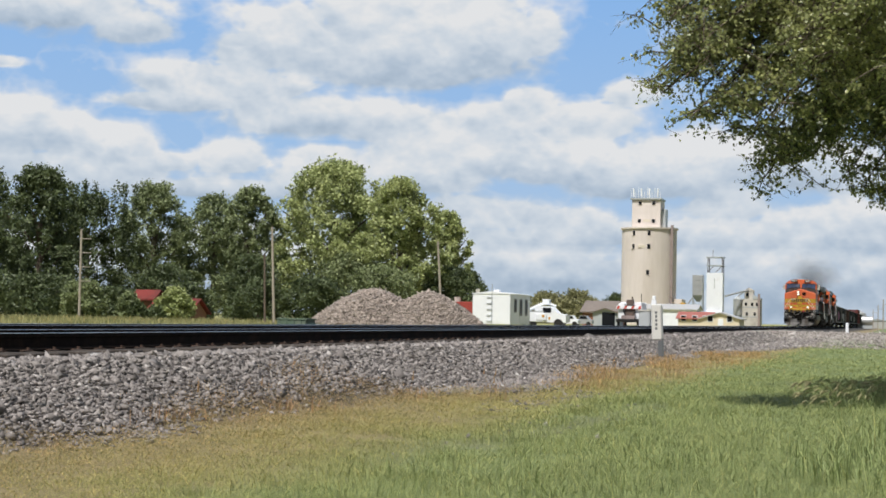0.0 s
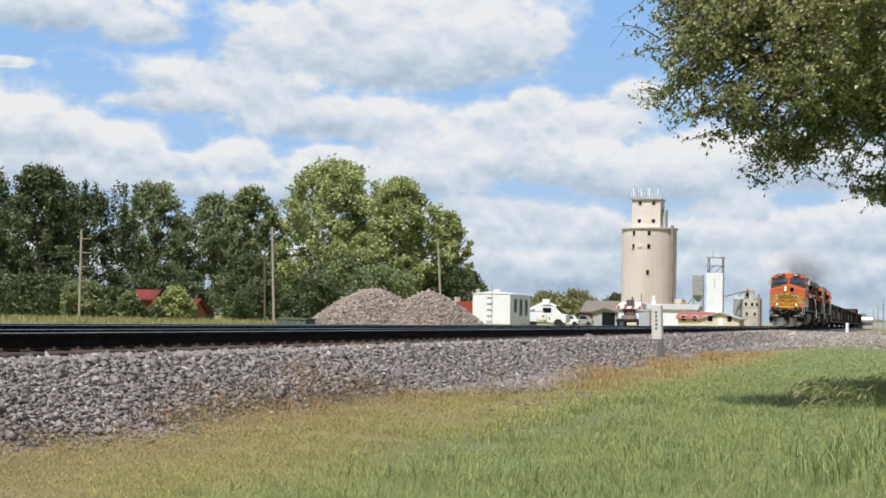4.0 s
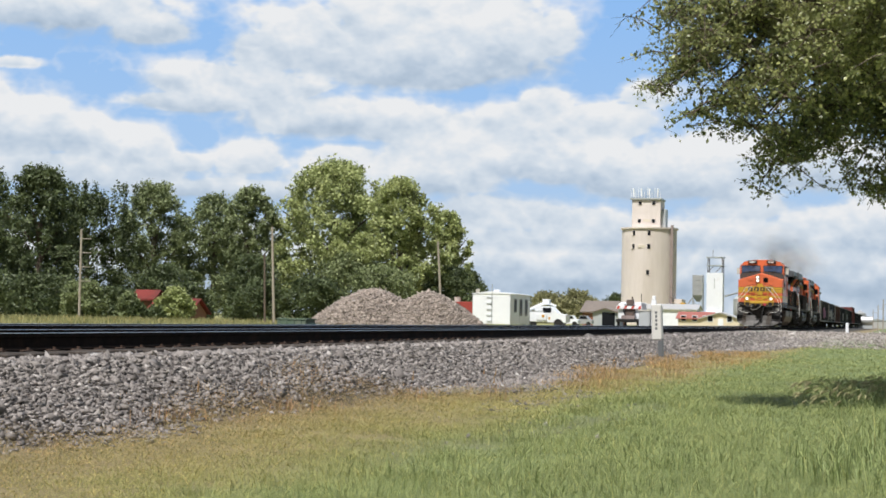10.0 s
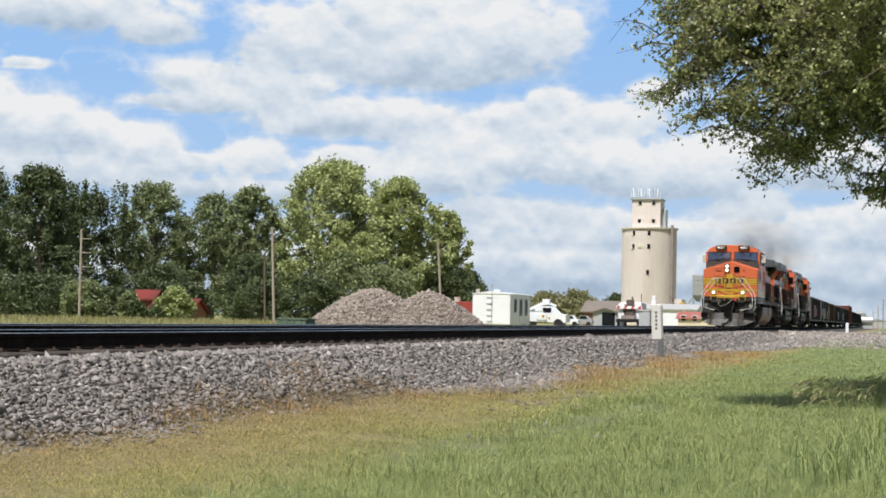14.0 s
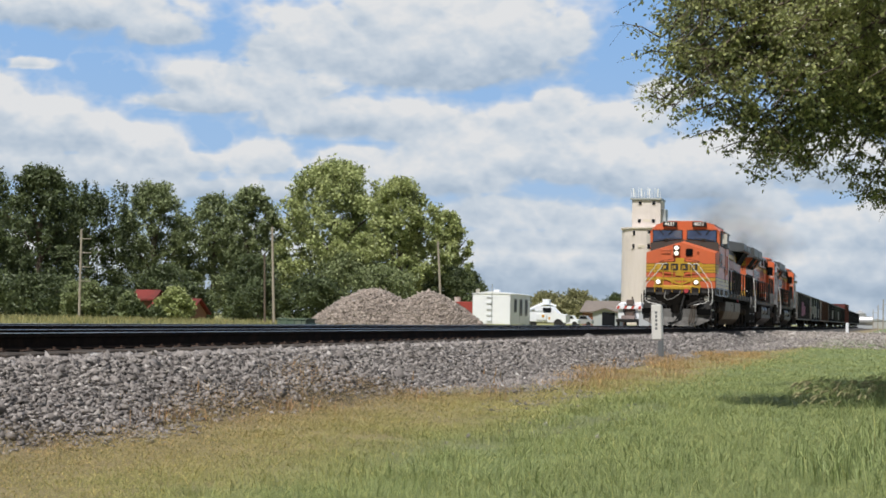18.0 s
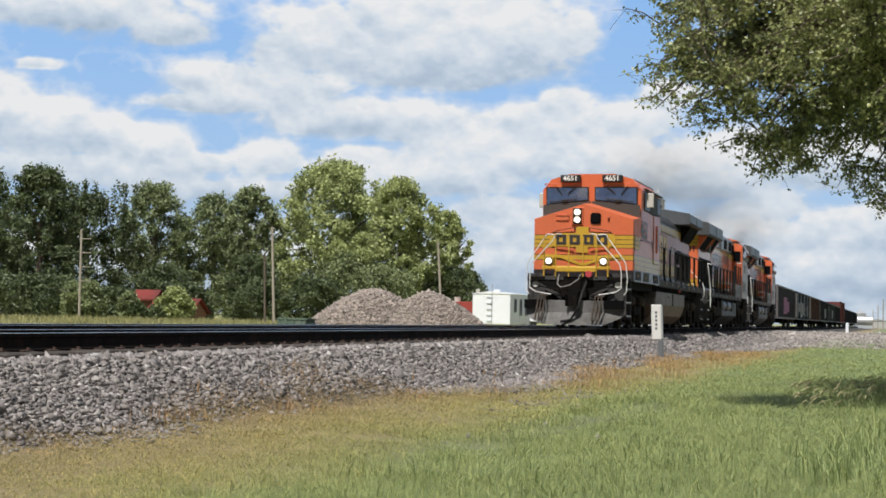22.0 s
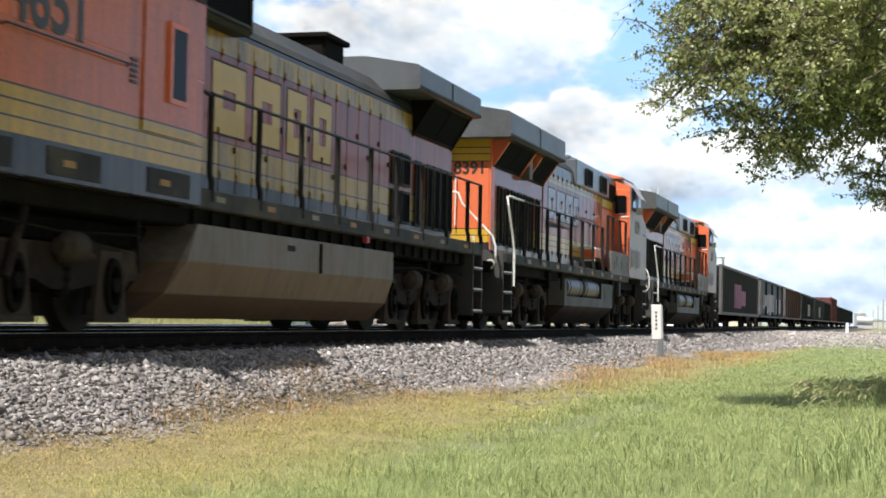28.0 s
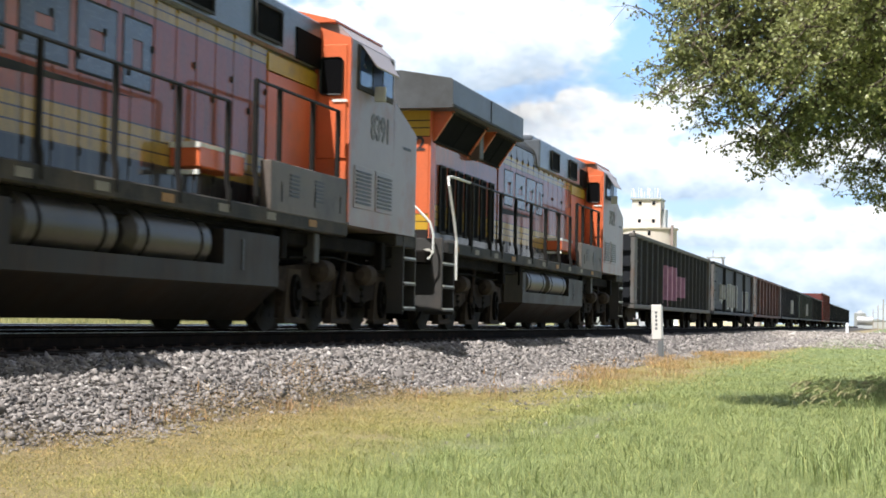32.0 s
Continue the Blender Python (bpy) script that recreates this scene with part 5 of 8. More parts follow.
def spray(material, spots):
    def paint(car, w):
        for a, b, z0, z1 in spots:
            k = (b - a) / 5
            for i in range(5):
                h = 0.12 * math.sin(i * 2.1)
                part("painted_mark", Shape().box(w, w + 0.006, a + i * k + 0.02, a + (i + 1) * k - 0.02, z0 + h, z1 + 0.5 * h), material, car, "faded spray-painted patch")
            n = int(22.1 / 1.28)
            for i in range(n + 1):
                c = 0.70 + i * 21.8 / n
                if a < c < b:
                    part("painted_rib_patch", Shape().box(w, w + 0.137, c - 0.09, c + 0.09, z0 + 0.1, z1), material, car, "faded spray-painted patch")
    return paint


CONSIST = []
lead = lead_locomotive()
CONSIST.append((lead, 0.0))
second = trailing_locomotive("8391")
CONSIST.append((second, 22.3))
third = trailing_locomotive("7872")
CONSIST.append((third, 44.6))
back = 67.2
for i in range(11):
    if i == 0:
        car = gondola(M_CARBLACK, M_CHORD, "black ribbed open freight car with pale rim and pink paint", spray(M_TAG_PINK, [(8.2, 11.2, 0.95, 2.3), (12.2, 14.0, 1.1, 2.0)]), 23.2, 3.02, 1.28, M_RIB, M_CHORD)
    elif i == 1:
        car = gondola(M_CARBLACK, M_CARBLACK, "black open freight car with pale spray paint on its side", spray(M_TAG_PALE, [(4.5, 6.5, 1.3, 2.1), (8.0, 13.5, 0.95, 2.2), (16.5, 19.5, 0.95, 2.0)]), 23.2, 3.02, 5.5, None, M_CHORD)
    elif i == 2:
        car = gondola(M_CARBROWN, M_CARBROWN, "oxide brown open freight car", None, 23.2, 3.02, 2.6, None, M_CHORD)
    elif i in (3, 4):
        car = gondola(M_CARGREEN if i == 4 else M_CARBLACK, M_CARBLACK, "dark weathered open freight car with pale spray paint", spray(M_TAG_PALE, [(12, 16, 1.0, 2.2)]), 23.2)
    elif i == 6:
        car = gondola(M_CARRED, M_CARRED, "tall red freight car", None, 23.2, 3.9)
    else:
        car = gondola(M_CARBLACK, M_CARBLACK, "black open freight car", None, 23.2, 3.0, 2.6)
    CONSIST.append((car, back))
    back += 23.6
TURNING = [(a, 0.53) for a in AXLES[:18]] + [(a, 0.46) for a in AXLES[18:26]]

# ---- sky backdrop ----
# Cumulus banks: bearing right of the view's middle, height over the horizon, half width, half height, in degrees.
PUFFS = [(-13.2, 10.4, 3.8, 1.0), (-10.3, 9.7, 1.5, 0.6), (-14.7, 8.4, 0.8, 0.2), (-15.6, 6.6, 1.4, 1.1), (-14.2, 6.0, 2.2, 1.2), (-12.3, 5.9, 1.8, 1.0), (-10.8, 5.6, 1.6, 0.9), (-13.4, 4.8, 5.2, 0.6), (-4.6, 9.6, 2.2, 1.3), (-6.2, 9.1, 1.6, 0.8), (-1.8, 10.1, 3.0, 1.8), (1.4, 10.0, 3.0, 1.7), (-0.6, 8.8, 4.6, 1.0), (4.0, 10.0, 0.8, 0.9), (-7.7, 8.0, 2.8, 0.8), (-6.2, 7.6, 1.8, 0.6), (-9.1, 7.3, 2.2, 0.4), (-3.8, 6.8, 3.0, 0.8), (-1.0, 6.7, 3.0, 0.8), (-4.6, 8.0, 0.6, 0.3)]
PUFFS_LOW = [(3.7, 7.6, 1.1, 0.6), (3.0, 6.8, 2.2, 0.9), (5.8, 6.9, 1.8, 0.8), (1.2, 5.8, 3.2, 0.8), (-6.7, 5.4, 1.3, 0.7), (-8.8, 5.2, 0.8, 0.4), (-3.5, 5.6, 1.4, 0.4), (-10.3, 4.8, 0.8, 0.4), (-7.7, 4.3, 4.0, 0.4), (4.6, 5.3, 3.2, 0.8), (9.0, 5.3, 3.2, 1.2), (7.2, 7.9, 1.0, 0.5), (10.9, 4.1, 1.4, 0.6), (5.1, 3.5, 1.6, 0.5), (2.3, 3.7, 3.2, 0.7), (-1.7, 4.8, 4.0, 0.8), (14.0, 3.4, 2.4, 0.8), (13.6, 5.3, 3.0, 1.2), (8.2, 3.0, 6.0, 0.5), (10.2, 1.8, 8.0, 0.5), (7.2, 4.7, 2.6, 0.6)]


def make_sky():
    na, ne = 260, 150
    az = np.linspace(-62, 62, na)
    el = np.concatenate([np.linspace(-3, 14, 100), np.linspace(14.3, 55, 50)])
    A, E = np.meshgrid(az, el)
    cover, lum, weight = np.zeros(A.shape), np.zeros(A.shape), np.full(A.shape, 1e-6)
    rng = np.random.default_rng(11)
    extra = []
    for _ in range(150):
        a, e = rng.uniform(-62, 62), rng.uniform(2, 52)
        if abs(a) > 17 or e > 13:
            extra.append((a, e, rng.uniform(2, 5) * (0.5 + e / 25), rng.uniform(0.7, 1.8) * (0.4 + e / 20)))
    for a, e, ra, re in PUFFS + PUFFS_LOW + extra:
        d = ((A - a) / ra) ** 2 + ((E - e) / np.where(E < e, re * 0.75, re * 1.1)) ** 2
        g = np.exp(-d * 1.1)
        cover = np.maximum(cover, g)
        lum += g * np.clip(0.66 + 0.60 * (E - e) / re, 0.0, 1.15)
        weight += g
    lum = lum / weight
    low = np.clip((5.2 - E) / 4.5, 0, 1)
    cover = np.maximum(cover, low * 0.74)
    lum = lum * (1 - 0.75 * low) + 0.50 * 0.75 * low
    R = 3600
    ra, re = np.radians(A), np.radians(E)
    yaw0 = radians(15.5235)
    v = np.stack([R * np.cos(re) * np.sin(ra - yaw0), R * np.cos(re) * np.cos(ra - yaw0), R * np.sin(re)], -1).reshape(-1, 3)
    i = np.arange(na * ne).reshape(ne, na)
    a, b, c, d = i[:-1, :-1].ravel(), i[:-1, 1:].ravel(), i[1:, 1:].ravel(), i[1:, :-1].ravel()
    tris = np.concatenate([np.stack([a, c, b], 1), np.stack([a, d, c], 1)])
    k = Nodes("drifting_cumulus_sky")
    k.t.nodes.remove(k.b)
    pos = k.where("Object")
    sep = k.t.nodes.new("ShaderNodeSeparateXYZ")
    k.link(pos, sep.inputs[0])
    att = k.t.nodes.new("ShaderNodeAttribute")
    att.attribute_name = "cover"
    att2 = k.t.nodes.new("ShaderNodeAttribute")
    att2.attribute_name = "light"

    def billow(lift):
        """Rounded heaps of cloud, read a little higher up by lift."""
        mp = k.t.nodes.new("ShaderNodeMapping")
        mp.inputs["Scale"].default_value, mp.inputs["Location"].default_value = (1, 1, 1.45), (0, 0, lift)
        k.link(pos, mp.inputs["Vector"])
        out = []
        for scale, detail in ((0.0060, 4), (0.016, 2)):
            node = k.n("TexNoise", Scale=scale, Detail=detail, Roughness=0.5)
            k.link(mp.outputs["Vector"], node.inputs["Vector"])
            out.append(node.outputs["Fac"])
        round_off = k.math("SUBTRACT", 0.42, k.math("MULTIPLY", k.math("ABSOLUTE", k.math("SUBTRACT", out[1], 0.5)), 1.5))
        return k.math("ADD", out[0], k.math("MULTIPLY", round_off, 0.30))
    here, above = billow(0.0), billow(46.0)
    edge = k.math("ADD", att.outputs["Fac"], k.math("MULTIPLY", k.math("SUBTRACT", here, 0.58), 1.2))
    mask = k.ramp(edge, [(0.14, (0, 0, 0)), (0.30, (0.42, 0.42, 0.42)), (0.44, (1, 1, 1))])
    relief = k.math("MULTIPLY", k.math("SUBTRACT", here, above), 1.15)
    shade = k.math("ADD", k.math("ADD", att2.outputs["Fac"], relief), k.math("MULTIPLY", k.math("SUBTRACT", here, 0.58), 0.5))
    white = k.ramp(shade, [(0.10, (0.42, 0.535, 0.68)), (0.40, (0.565, 0.675, 0.81)), (0.72, (0.765, 0.84, 0.925)), (0.98, (0.945, 0.96, 0.98))])
    high = k.n("MapRange", From_Min=0.0, From_Max=1300.0)
    k.link(sep.outputs["Z"], high.inputs["Value"])
    blue = k.ramp(high.outputs[0], [(0.0, (0.60, 0.73, 0.87)), (0.25, (0.44, 0.66, 0.97)), (0.55, (0.31, 0.57, 1.0)), (1.0, (0.22, 0.48, 0.95))])
    col = k.mix(mask, blue, white)
    em = k.n("Emission", Strength=SKY_GLOW)
    k.link(col, em.inputs["Color"])
    k.link(em.outputs[0], k.t.nodes["Material Output"].inputs["Surface"])
    ob = bulk("sky_backdrop", v, tris, k.m, None, "blue sky with drifting white and grey cumulus clouds", "structure", "sky")
    for name, values in (("cover", cover), ("light", lum)):
        ob.data.attributes.new(name, "FLOAT", "POINT").data.foreach_set("value", values.ravel().astype(np.float32))
    ob.data.shade_smooth()
    return ob


SKY_GLOW = 0.86
sky_sheet = make_sky()

# ---- field side: pile, poles, sheds, elevator ----
M_GRAVEL = stone_material("heaped_gravel", (0.17, 0.145, 0.128), (0.335, 0.285, 0.25), (0.50, 0.445, 0.40))
M_CONCRETE = surface("cream_painted_concrete", (0.73, 0.665, 0.635), 0.85, 0, 0.07, 0.12, 3, bump=0.15, dirt=(0.54, 0.48, 0.42), dirt_amount=0.5, stretch=(1, 1, 0.15))
M_WHITE = surface("white_painted_metal", (0.84, 0.87, 0.92), 0.55, 0, 0.06, 0.8, 20, bump=0.05, dirt=(0.70, 0.70, 0.69), dirt_amount=0.1)
M_GALV = surface("galvanised_sheet", (0.48, 0.49, 0.50), 0.45, 0.5, 0.12, 0.5, 8, bump=0.1)
M_POLE = surface("weathered_pole_wood", (0.36, 0.32, 0.27), 0.9, 0, 0.2, 4, 30, stretch=(1, 1, 0.1))
M_POLE_DARK = surface("dark_pole_wood", (0.13, 0.10, 0.08), 0.9, 0, 0.25, 4, 30)
M_RUST_RED = surface("red_painted_steel", (0.33, 0.05, 0.04), 0.6, 0, 0.2, 1, 15, dirt=(0.20, 0.05, 0.04))
M_BRICK = surface("brown_brick_wall", (0.26, 0.13, 0.085), 0.9, 0, 0.2, 1, 8)
M_SHINGLE = surface("grey_brown_shingles", (0.20, 0.17, 0.15), 0.9, 0, 0.2, 1.5, 10)
M_CREAM = surface("cream_wall_paint", (0.74, 0.66, 0.50), 0.8, 0, 0.08, 0.8, 10)
M_RED_ROOF = surface("red_metal_roof", (0.34, 0.115, 0.09), 0.6, 0, 0.12, 0.8, 10)
M_RED_TILE = surface("bright_red_roof_sheet", (0.20, 0.04, 0.035), 0.8, 0, 0.3, 0.8, 10, dirt=(0.07, 0.035, 0.03), dirt_amount=0.6, gloss=0.2)
M_SILVER_ROOF = surface("pale_metal_roof", (0.52, 0.52, 0.52), 0.5, 0.3, 0.1, 0.8, 10)
M_SAFETY = surface("faded_red_stripe", (0.55, 0.10, 0.08), 0.6, 0, 0.15, 2, 20)
M_GREEN_PAINT = surface("faded_green_paint", (0.10, 0.15, 0.11), 0.8, 0, 0.25, 2, 20, dirt=(0.20, 0.20, 0.17))
M_DARKWIN = glass("dark_window", (0.014, 0.016, 0.02), 0.35, 0.06)
M_TYRE = surface("black_tyre", (0.02, 0.02, 0.02), 0.85, 0, 0.2, 6, 30)
M_SIGNPALE = surface("pale_sign_paint", (0.68, 0.62, 0.52), 0.8, 0, 0.08, 1, 10)
M_LEG = surface("dull_pink_grey_steel", (0.30, 0.24, 0.23), 0.7, 0, 0.3, 0.6, 6)
M_MACHINE = surface("oily_machine_steel", (0.12, 0.09, 0.08), 0.7, 0, 0.4, 3, 20, dirt=(0.16, 0.10, 0.08), dirt_amount=0.4)
M_GREYBOX = surface("grey_cabinet_paint", (0.42, 0.45, 0.47), 0.5, 0, 0.08, 2, 20)


def make_pile():
    rng = np.random.default_rng(8)
    t = thing("gravel_pile", pose(-29.4, 95, 0.45), "two-humped heap of grey-tan crushed gravel", "gravel pile", "", "")
    def top(x, y):
        a = np.hypot((x + 1.35) / 4.35, y / 4.3)
        b = np.hypot((x - 2.2) / 3.75, y / 3.8)
        return np.maximum(np.clip(1 - a ** 1.55, 0, 1) * 2.48, np.clip(1 - b ** 1.5, 0, 1) * 2.36)
    g = np.linspace(-6, 6.2, 60)
    gx, gy = np.meshgrid(g, g)
    z = top(gx, gy) + rng.normal(0, 0.03, gx.shape) - 0.06
    i = np.arange(3600).reshape(60, 60)
    a, b, c, d = i[:-1, :-1].ravel(), i[:-1, 1:].ravel(), i[1:, 1:].ravel(), i[1:, :-1].ravel()
    bulk("heap", np.stack([gx.ravel(), gy.ravel(), z.ravel()], 1), np.concatenate([np.stack([a, b, c], 1), np.stack([a, c, d], 1)]), M_GRAVEL, t, "", "")
    n = 26000
    x, y = rng.uniform(-6, 6.2, n), rng.uniform(-5, 3, n)
    h = top(x, y)
    k = h > 0.04
    v, f = rocks(int(k.sum()), np.stack([x[k], y[k], h[k] - 0.02], 1), 0.055, rng)
    bulk("loose_gravel", v, f, M_GRAVEL, t, "", "stuff")


make_pile()


def pole(x, y, top, foot, r, material, label, lean=0.0, arms=0, lamp=False, name="utility_pole"):
    z0 = float(level(x, y))
    t = thing(name, pose(x, y, z0), label, "pole")
    h = top - z0
    part("shaft", Shape().rod((0, 0, -0.2), (-lean * h, 0, h), r, 10, r * 0.75), material, t)
    for i in range(arms):
        z = h - 0.8 - i * 1.15
        part("crossarm", Shape().box(0.05 - lean * z, 0.9 - lean * z, -0.04, 0.04, z - 0.03, z + 0.03, 0.008), M_POLE, t)
    if lamp:
        a = part("lamp_arm", Shape().tube([(-lean * h, 0, h - 0.35), (-lean * h - 0.6, -0.1, h + 0.05), (-lean * h - 1.1, -0.15, h + 0.12)], 0.03), M_GALV, t)
        part("lamp_head", Shape().box(-lean * h - 1.55, -lean * h - 1.0, -0.28, -0.02, h + 0.04, h + 0.20, 0.04), M_PALE, a)
    return t


pole(-64.0, 120, 7.9, 0, 0.115, M_POLE, "leaning grey utility pole with short crossarms among trees", 0.0, 4)
pole(-43.1, 110, 7.55, 0, 0.105, M_POLE, "pale wooden pole standing in the field", 0.045, 0)
pole(-44.6, 112, 5.6, 0, 0.09, M_POLE_DARK, "short dark wooden pole in the field", 0.03)
pole(-44.4, 160, 9.05, 0, 0.13, M_POLE, "pale wooden pole behind the gravel pile", 0.07)


def make_trailer():
    t = thing("white_trailer", pose(-33.8, 142, 0.5), "white box trailer with a ladder and dark side windows", "trailer")
    part("body", Shape().box(-1.85, 1.55, -3.6, 4.4, 0.25, 2.95, 0.04), M_WHITE, t)
    part("roof", Shape().prism([(-1.92, 2.95), (-0.15, 3.14), (1.62, 2.95), (1.62, 2.91), (-1.92, 2.91)], "y", -3.65, 4.45), M_WHITE, t)
    for i in range(3):
        a = -2.2 + i * 2.2
        w = part("window_frame", Shape().box(1.55, 1.58, a, a + 1.05, 1.0 if i else 1.3, 2.55), M_GREYBOX, t)
        part("pane", Shape().box(1.575, 1.59, a + 0.08, a + 0.97, 1.08 if i else 1.38, 2.47), M_DARKWIN, w)
    part("notice", Shape().box(1.55, 1.575, 0.2, 0.8, 0.45, 0.95), M_WHITE, t)
    part("ladder_rail", Shape().box(-0.12, -0.07, -3.68, -3.62, 0.3, 3.75), M_GREYBOX, t)
    for i in range(5):
        part("ladder_rung", Shape().box(-0.55, -0.07, -3.68, -3.63, 0.5 + i * 0.52, 0.55 + i * 0.52), M_GREYBOX, t)
    for y in (-2.4, 2.8):
        part("wheel", Shape().rod((1.1, y, 0.2), (1.45, y, 0.2), 0.3, 16), M_TYRE, t)
    part("vent", Shape().box(-0.9, -0.4, 0.2, 0.8, 3.1, 3.35, 0.05), M_WHITE, t)


make_trailer()


def make_container():
    t = thing("red_container", pose(-38.9, 151, 0.5), "rust-red steel container beside the pile", "container")
    part("body", Shape().box(-2.6, 0.9, -1.5, 2.5, 0.1, 2.3, 0.03), M_RUST_RED, t)
    for i in range(9):
        part("rib", Shape().box(-2.5 + i * 0.4, -2.38 + i * 0.4, -1.56, -1.49, 0.2, 2.2), M_RUST_RED, t)
    part("sign_post", Shape().rod((0.95, -1.7, 0), (0.95, -1.7, 3.6), 0.05, 8), M_GALV, t)
    part("sign", Shape().box(0.75, 1.15, -1.76, -1.72, 2.9, 3.5, 0.02), M_PALE, t)
    part("drum", Shape().rod((-1.5, 0, 2.3), (-1.5, 0, 2.75), 0.3, 14), M_PALE, t)


make_container()


def make_boom_truck():
    t = thing("service_truck", pose(-31.3, 150, 0.5), "white service truck with a folded boom", "truck")
    part("cab", Shape().prism([(-1.0, 0.5), (-1.0, 2.0), (0.4, 2.0), (1.1, 1.35), (1.9, 1.2), (1.9, 0.5)], "y", -1.0, 1.0), M_WHITE, t)
    part("bed", Shape().box(-2.0, -0.2, -1.1, 1.1, 0.55, 1.5, 0.03), M_WHITE, t)
    part("bed_lid", Shape().box(-2.03, -0.2, -1.13, 1.13, 1.5, 1.56, 0.01), M_GREYBOX, t)
    part("boom", Shape().rod((-1.85, 0, 1.62), (-0.25, 0, 2.38), 0.15, 8, 0.12).rod((-0.25, 0, 2.38), (0.75, 0, 2.02), 0.11, 8), M_WHITE, t)
    part("boom_pedestal", Shape().box(-1.25, -0.75, -0.3, 0.3, 1.55, 1.95, 0.05), M_WHITE, t)
    part("bucket", Shape().loft([[(-0.42, -0.3, 2.16), (0.12, -0.3, 2.16), (0.12, 0.3, 2.16), (-0.42, 0.3, 2.16)], [(-0.5, -0.36, 2.68), (0.2, -0.36, 2.68), (0.2, 0.36, 2.68), (-0.5, 0.36, 2.68)]]), M_WHITE, t)
    part("side_window", Shape().box(-0.3, 0.5, -1.02, -0.99, 1.4, 1.85), M_DARKWIN, t)
    part("tool_box", Shape().box(-0.9, 0.1, -1.15, -1.0, 0.7, 1.3, 0.03), M_WHITE, t)
    part("tail_lamp", Shape().box(-0.35, -0.1, -1.17, -1.12, 0.95, 1.2, 0.02).box(0.25, 0.4, -1.04, -0.98, 0.75, 1.0, 0.02), M_REFLECT, t)
    for x in (-1.3, 1.2):
        part("wheel", Shape().rod((x, -1.05, 0.42), (x, -0.8, 0.42), 0.42, 18), M_TYRE, t)


make_boom_truck()


def make_parked_car():
    for i, (x, y) in enumerate(((-38.9, 200), (-37.9, 204))):
        t = thing("parked_car", pose(x, y, 0.5), "small pale parked car", "car", "parked cars")
        part("body", Shape().prism([(-1.1, 0.3), (-1.1, 0.8), (-0.6, 0.9), (-0.35, 1.35), (0.4, 1.35), (0.7, 0.9), (1.1, 0.8), (1.1, 0.3)], "y", -0.8, 0.8), M_GALV if i else M_WHITE, t)
        part("window", Shape().prism([(-0.5, 0.92), (-0.3, 1.28), (0.36, 1.28), (0.6, 0.92)], "y", -0.82, -0.79), M_DARKWIN, t)
        for q in (-0.7, 0.7):
            part("wheel", Shape().rod((q, -0.84, 0.3), (q, -0.6, 0.3), 0.3, 14), M_TYRE, t)


make_parked_car()


def gabled(name, x, y, w, d, eave, ridge, wall, roof, label, along="y", door=None, windows=0, base=0.5):
    """A house with its gable to the south when the ridge runs along y."""
    t = thing(name, pose(x, y, base), label, "building", "", "")
    e, r = eave - base, ridge - base
    if along == "y":
        part("wall", Shape().prism([(-w, 0), (-w, e), (0, r), (w, e), (w, 0)], "y", -d, d), wall, t)
        for sx in (-1, 1):
            part("roof_slope", Shape().prism([(0, r + 0.02), (sx * (w + 0.35), e - 0.12), (sx * (w + 0.35), e + 0.03), (0, r + 0.18)], "y", -d - 0.35, d + 0.35), roof, t)
    else:
        part("wall", Shape().prism([(-d, 0), (-d, e), (0, r), (d, e), (d, 0)], "x", -w, w), wall, t)
        for sy in (-1, 1):
            part("roof_slope", Shape().prism([(0, r + 0.02), (sy * (d + 0.35), e - 0.12), (sy * (d + 0.35), e + 0.03), (0, r + 0.18)], "x", -w - 0.35, w + 0.35), roof, t)
    if door:
        a, b, z = door
        # A tall opening gets a dark sheet that stands for the shade inside.
        part("door", Shape().box(a, b, -d - 0.04, -d + 0.02, 0.0, z), M_DARKWIN if z > 1.5 else M_WHITE, t)
    for i in range(windows):
        c = -w + (i + 0.5) * 2 * w / windows
        f = part("window_frame", Shape().box(c - 0.45, c + 0.45, -d - 0.05, -d + 0.02, 0.9, 1.9), M_WHITE, t)
        part("pane", Shape().box(c - 0.36, c + 0.36, -d - 0.07, -d - 0.04, 0.98, 1.82), M_DARKWIN, f)
    return t


gabled("brick_shed", -40.4, 233, 2.3, 4.5, 2.5, 3.95, M_BRICK, M_SHINGLE, "brown brick shed with a shingle roof", "x")
gabled("open_garage", -38.6, 226, 1.7, 2.5, 2.4, 2.9, M_GREYBOX, M_SHINGLE, "grey garage with an open dark doorway", "y", (-0.4, 1.4, 1.9))
gabled("cream_house", -25.3, 252, 2.9, 4.0, 1.9, 2.75, M_CREAM, M_SILVER_ROOF, "cream house with a pale metal gable roof", "y", (-0.3, 0.5, 1.4), 2)
gabled("red_roof_store", -30.4, 262, 2.6, 3.0, 1.9, 2.8, M_CREAM, M_RED_ROOF, "low building with a red metal roof", "x", None, 3)
gabled("red_roof_house", -62.6, 136, 1.9, 2.0, 1.2, 2.35, M_BRICK, M_RED_TILE, "low house with a red roof half hidden by trees", "x")
gabled("red_roof_shed", -66.0, 137, 0.9, 1.2, 2.4, 3.1, M_BRICK, M_RED_TILE, "small shed with a red roof among trees", "x")
gabled("grey_roof_house", -52.5, 164, 2.6, 3.0, 2.0, 3.2, M_GREYBOX, M_SHINGLE, "low grey house under the trees", "x", None, 2)
gabled("white_barn", -39.5, 300, 5.0, 4.0, 3.6, 4.4, M_WHITE, M_SILVER_ROOF, "white metal barn behind the elevator", "x")


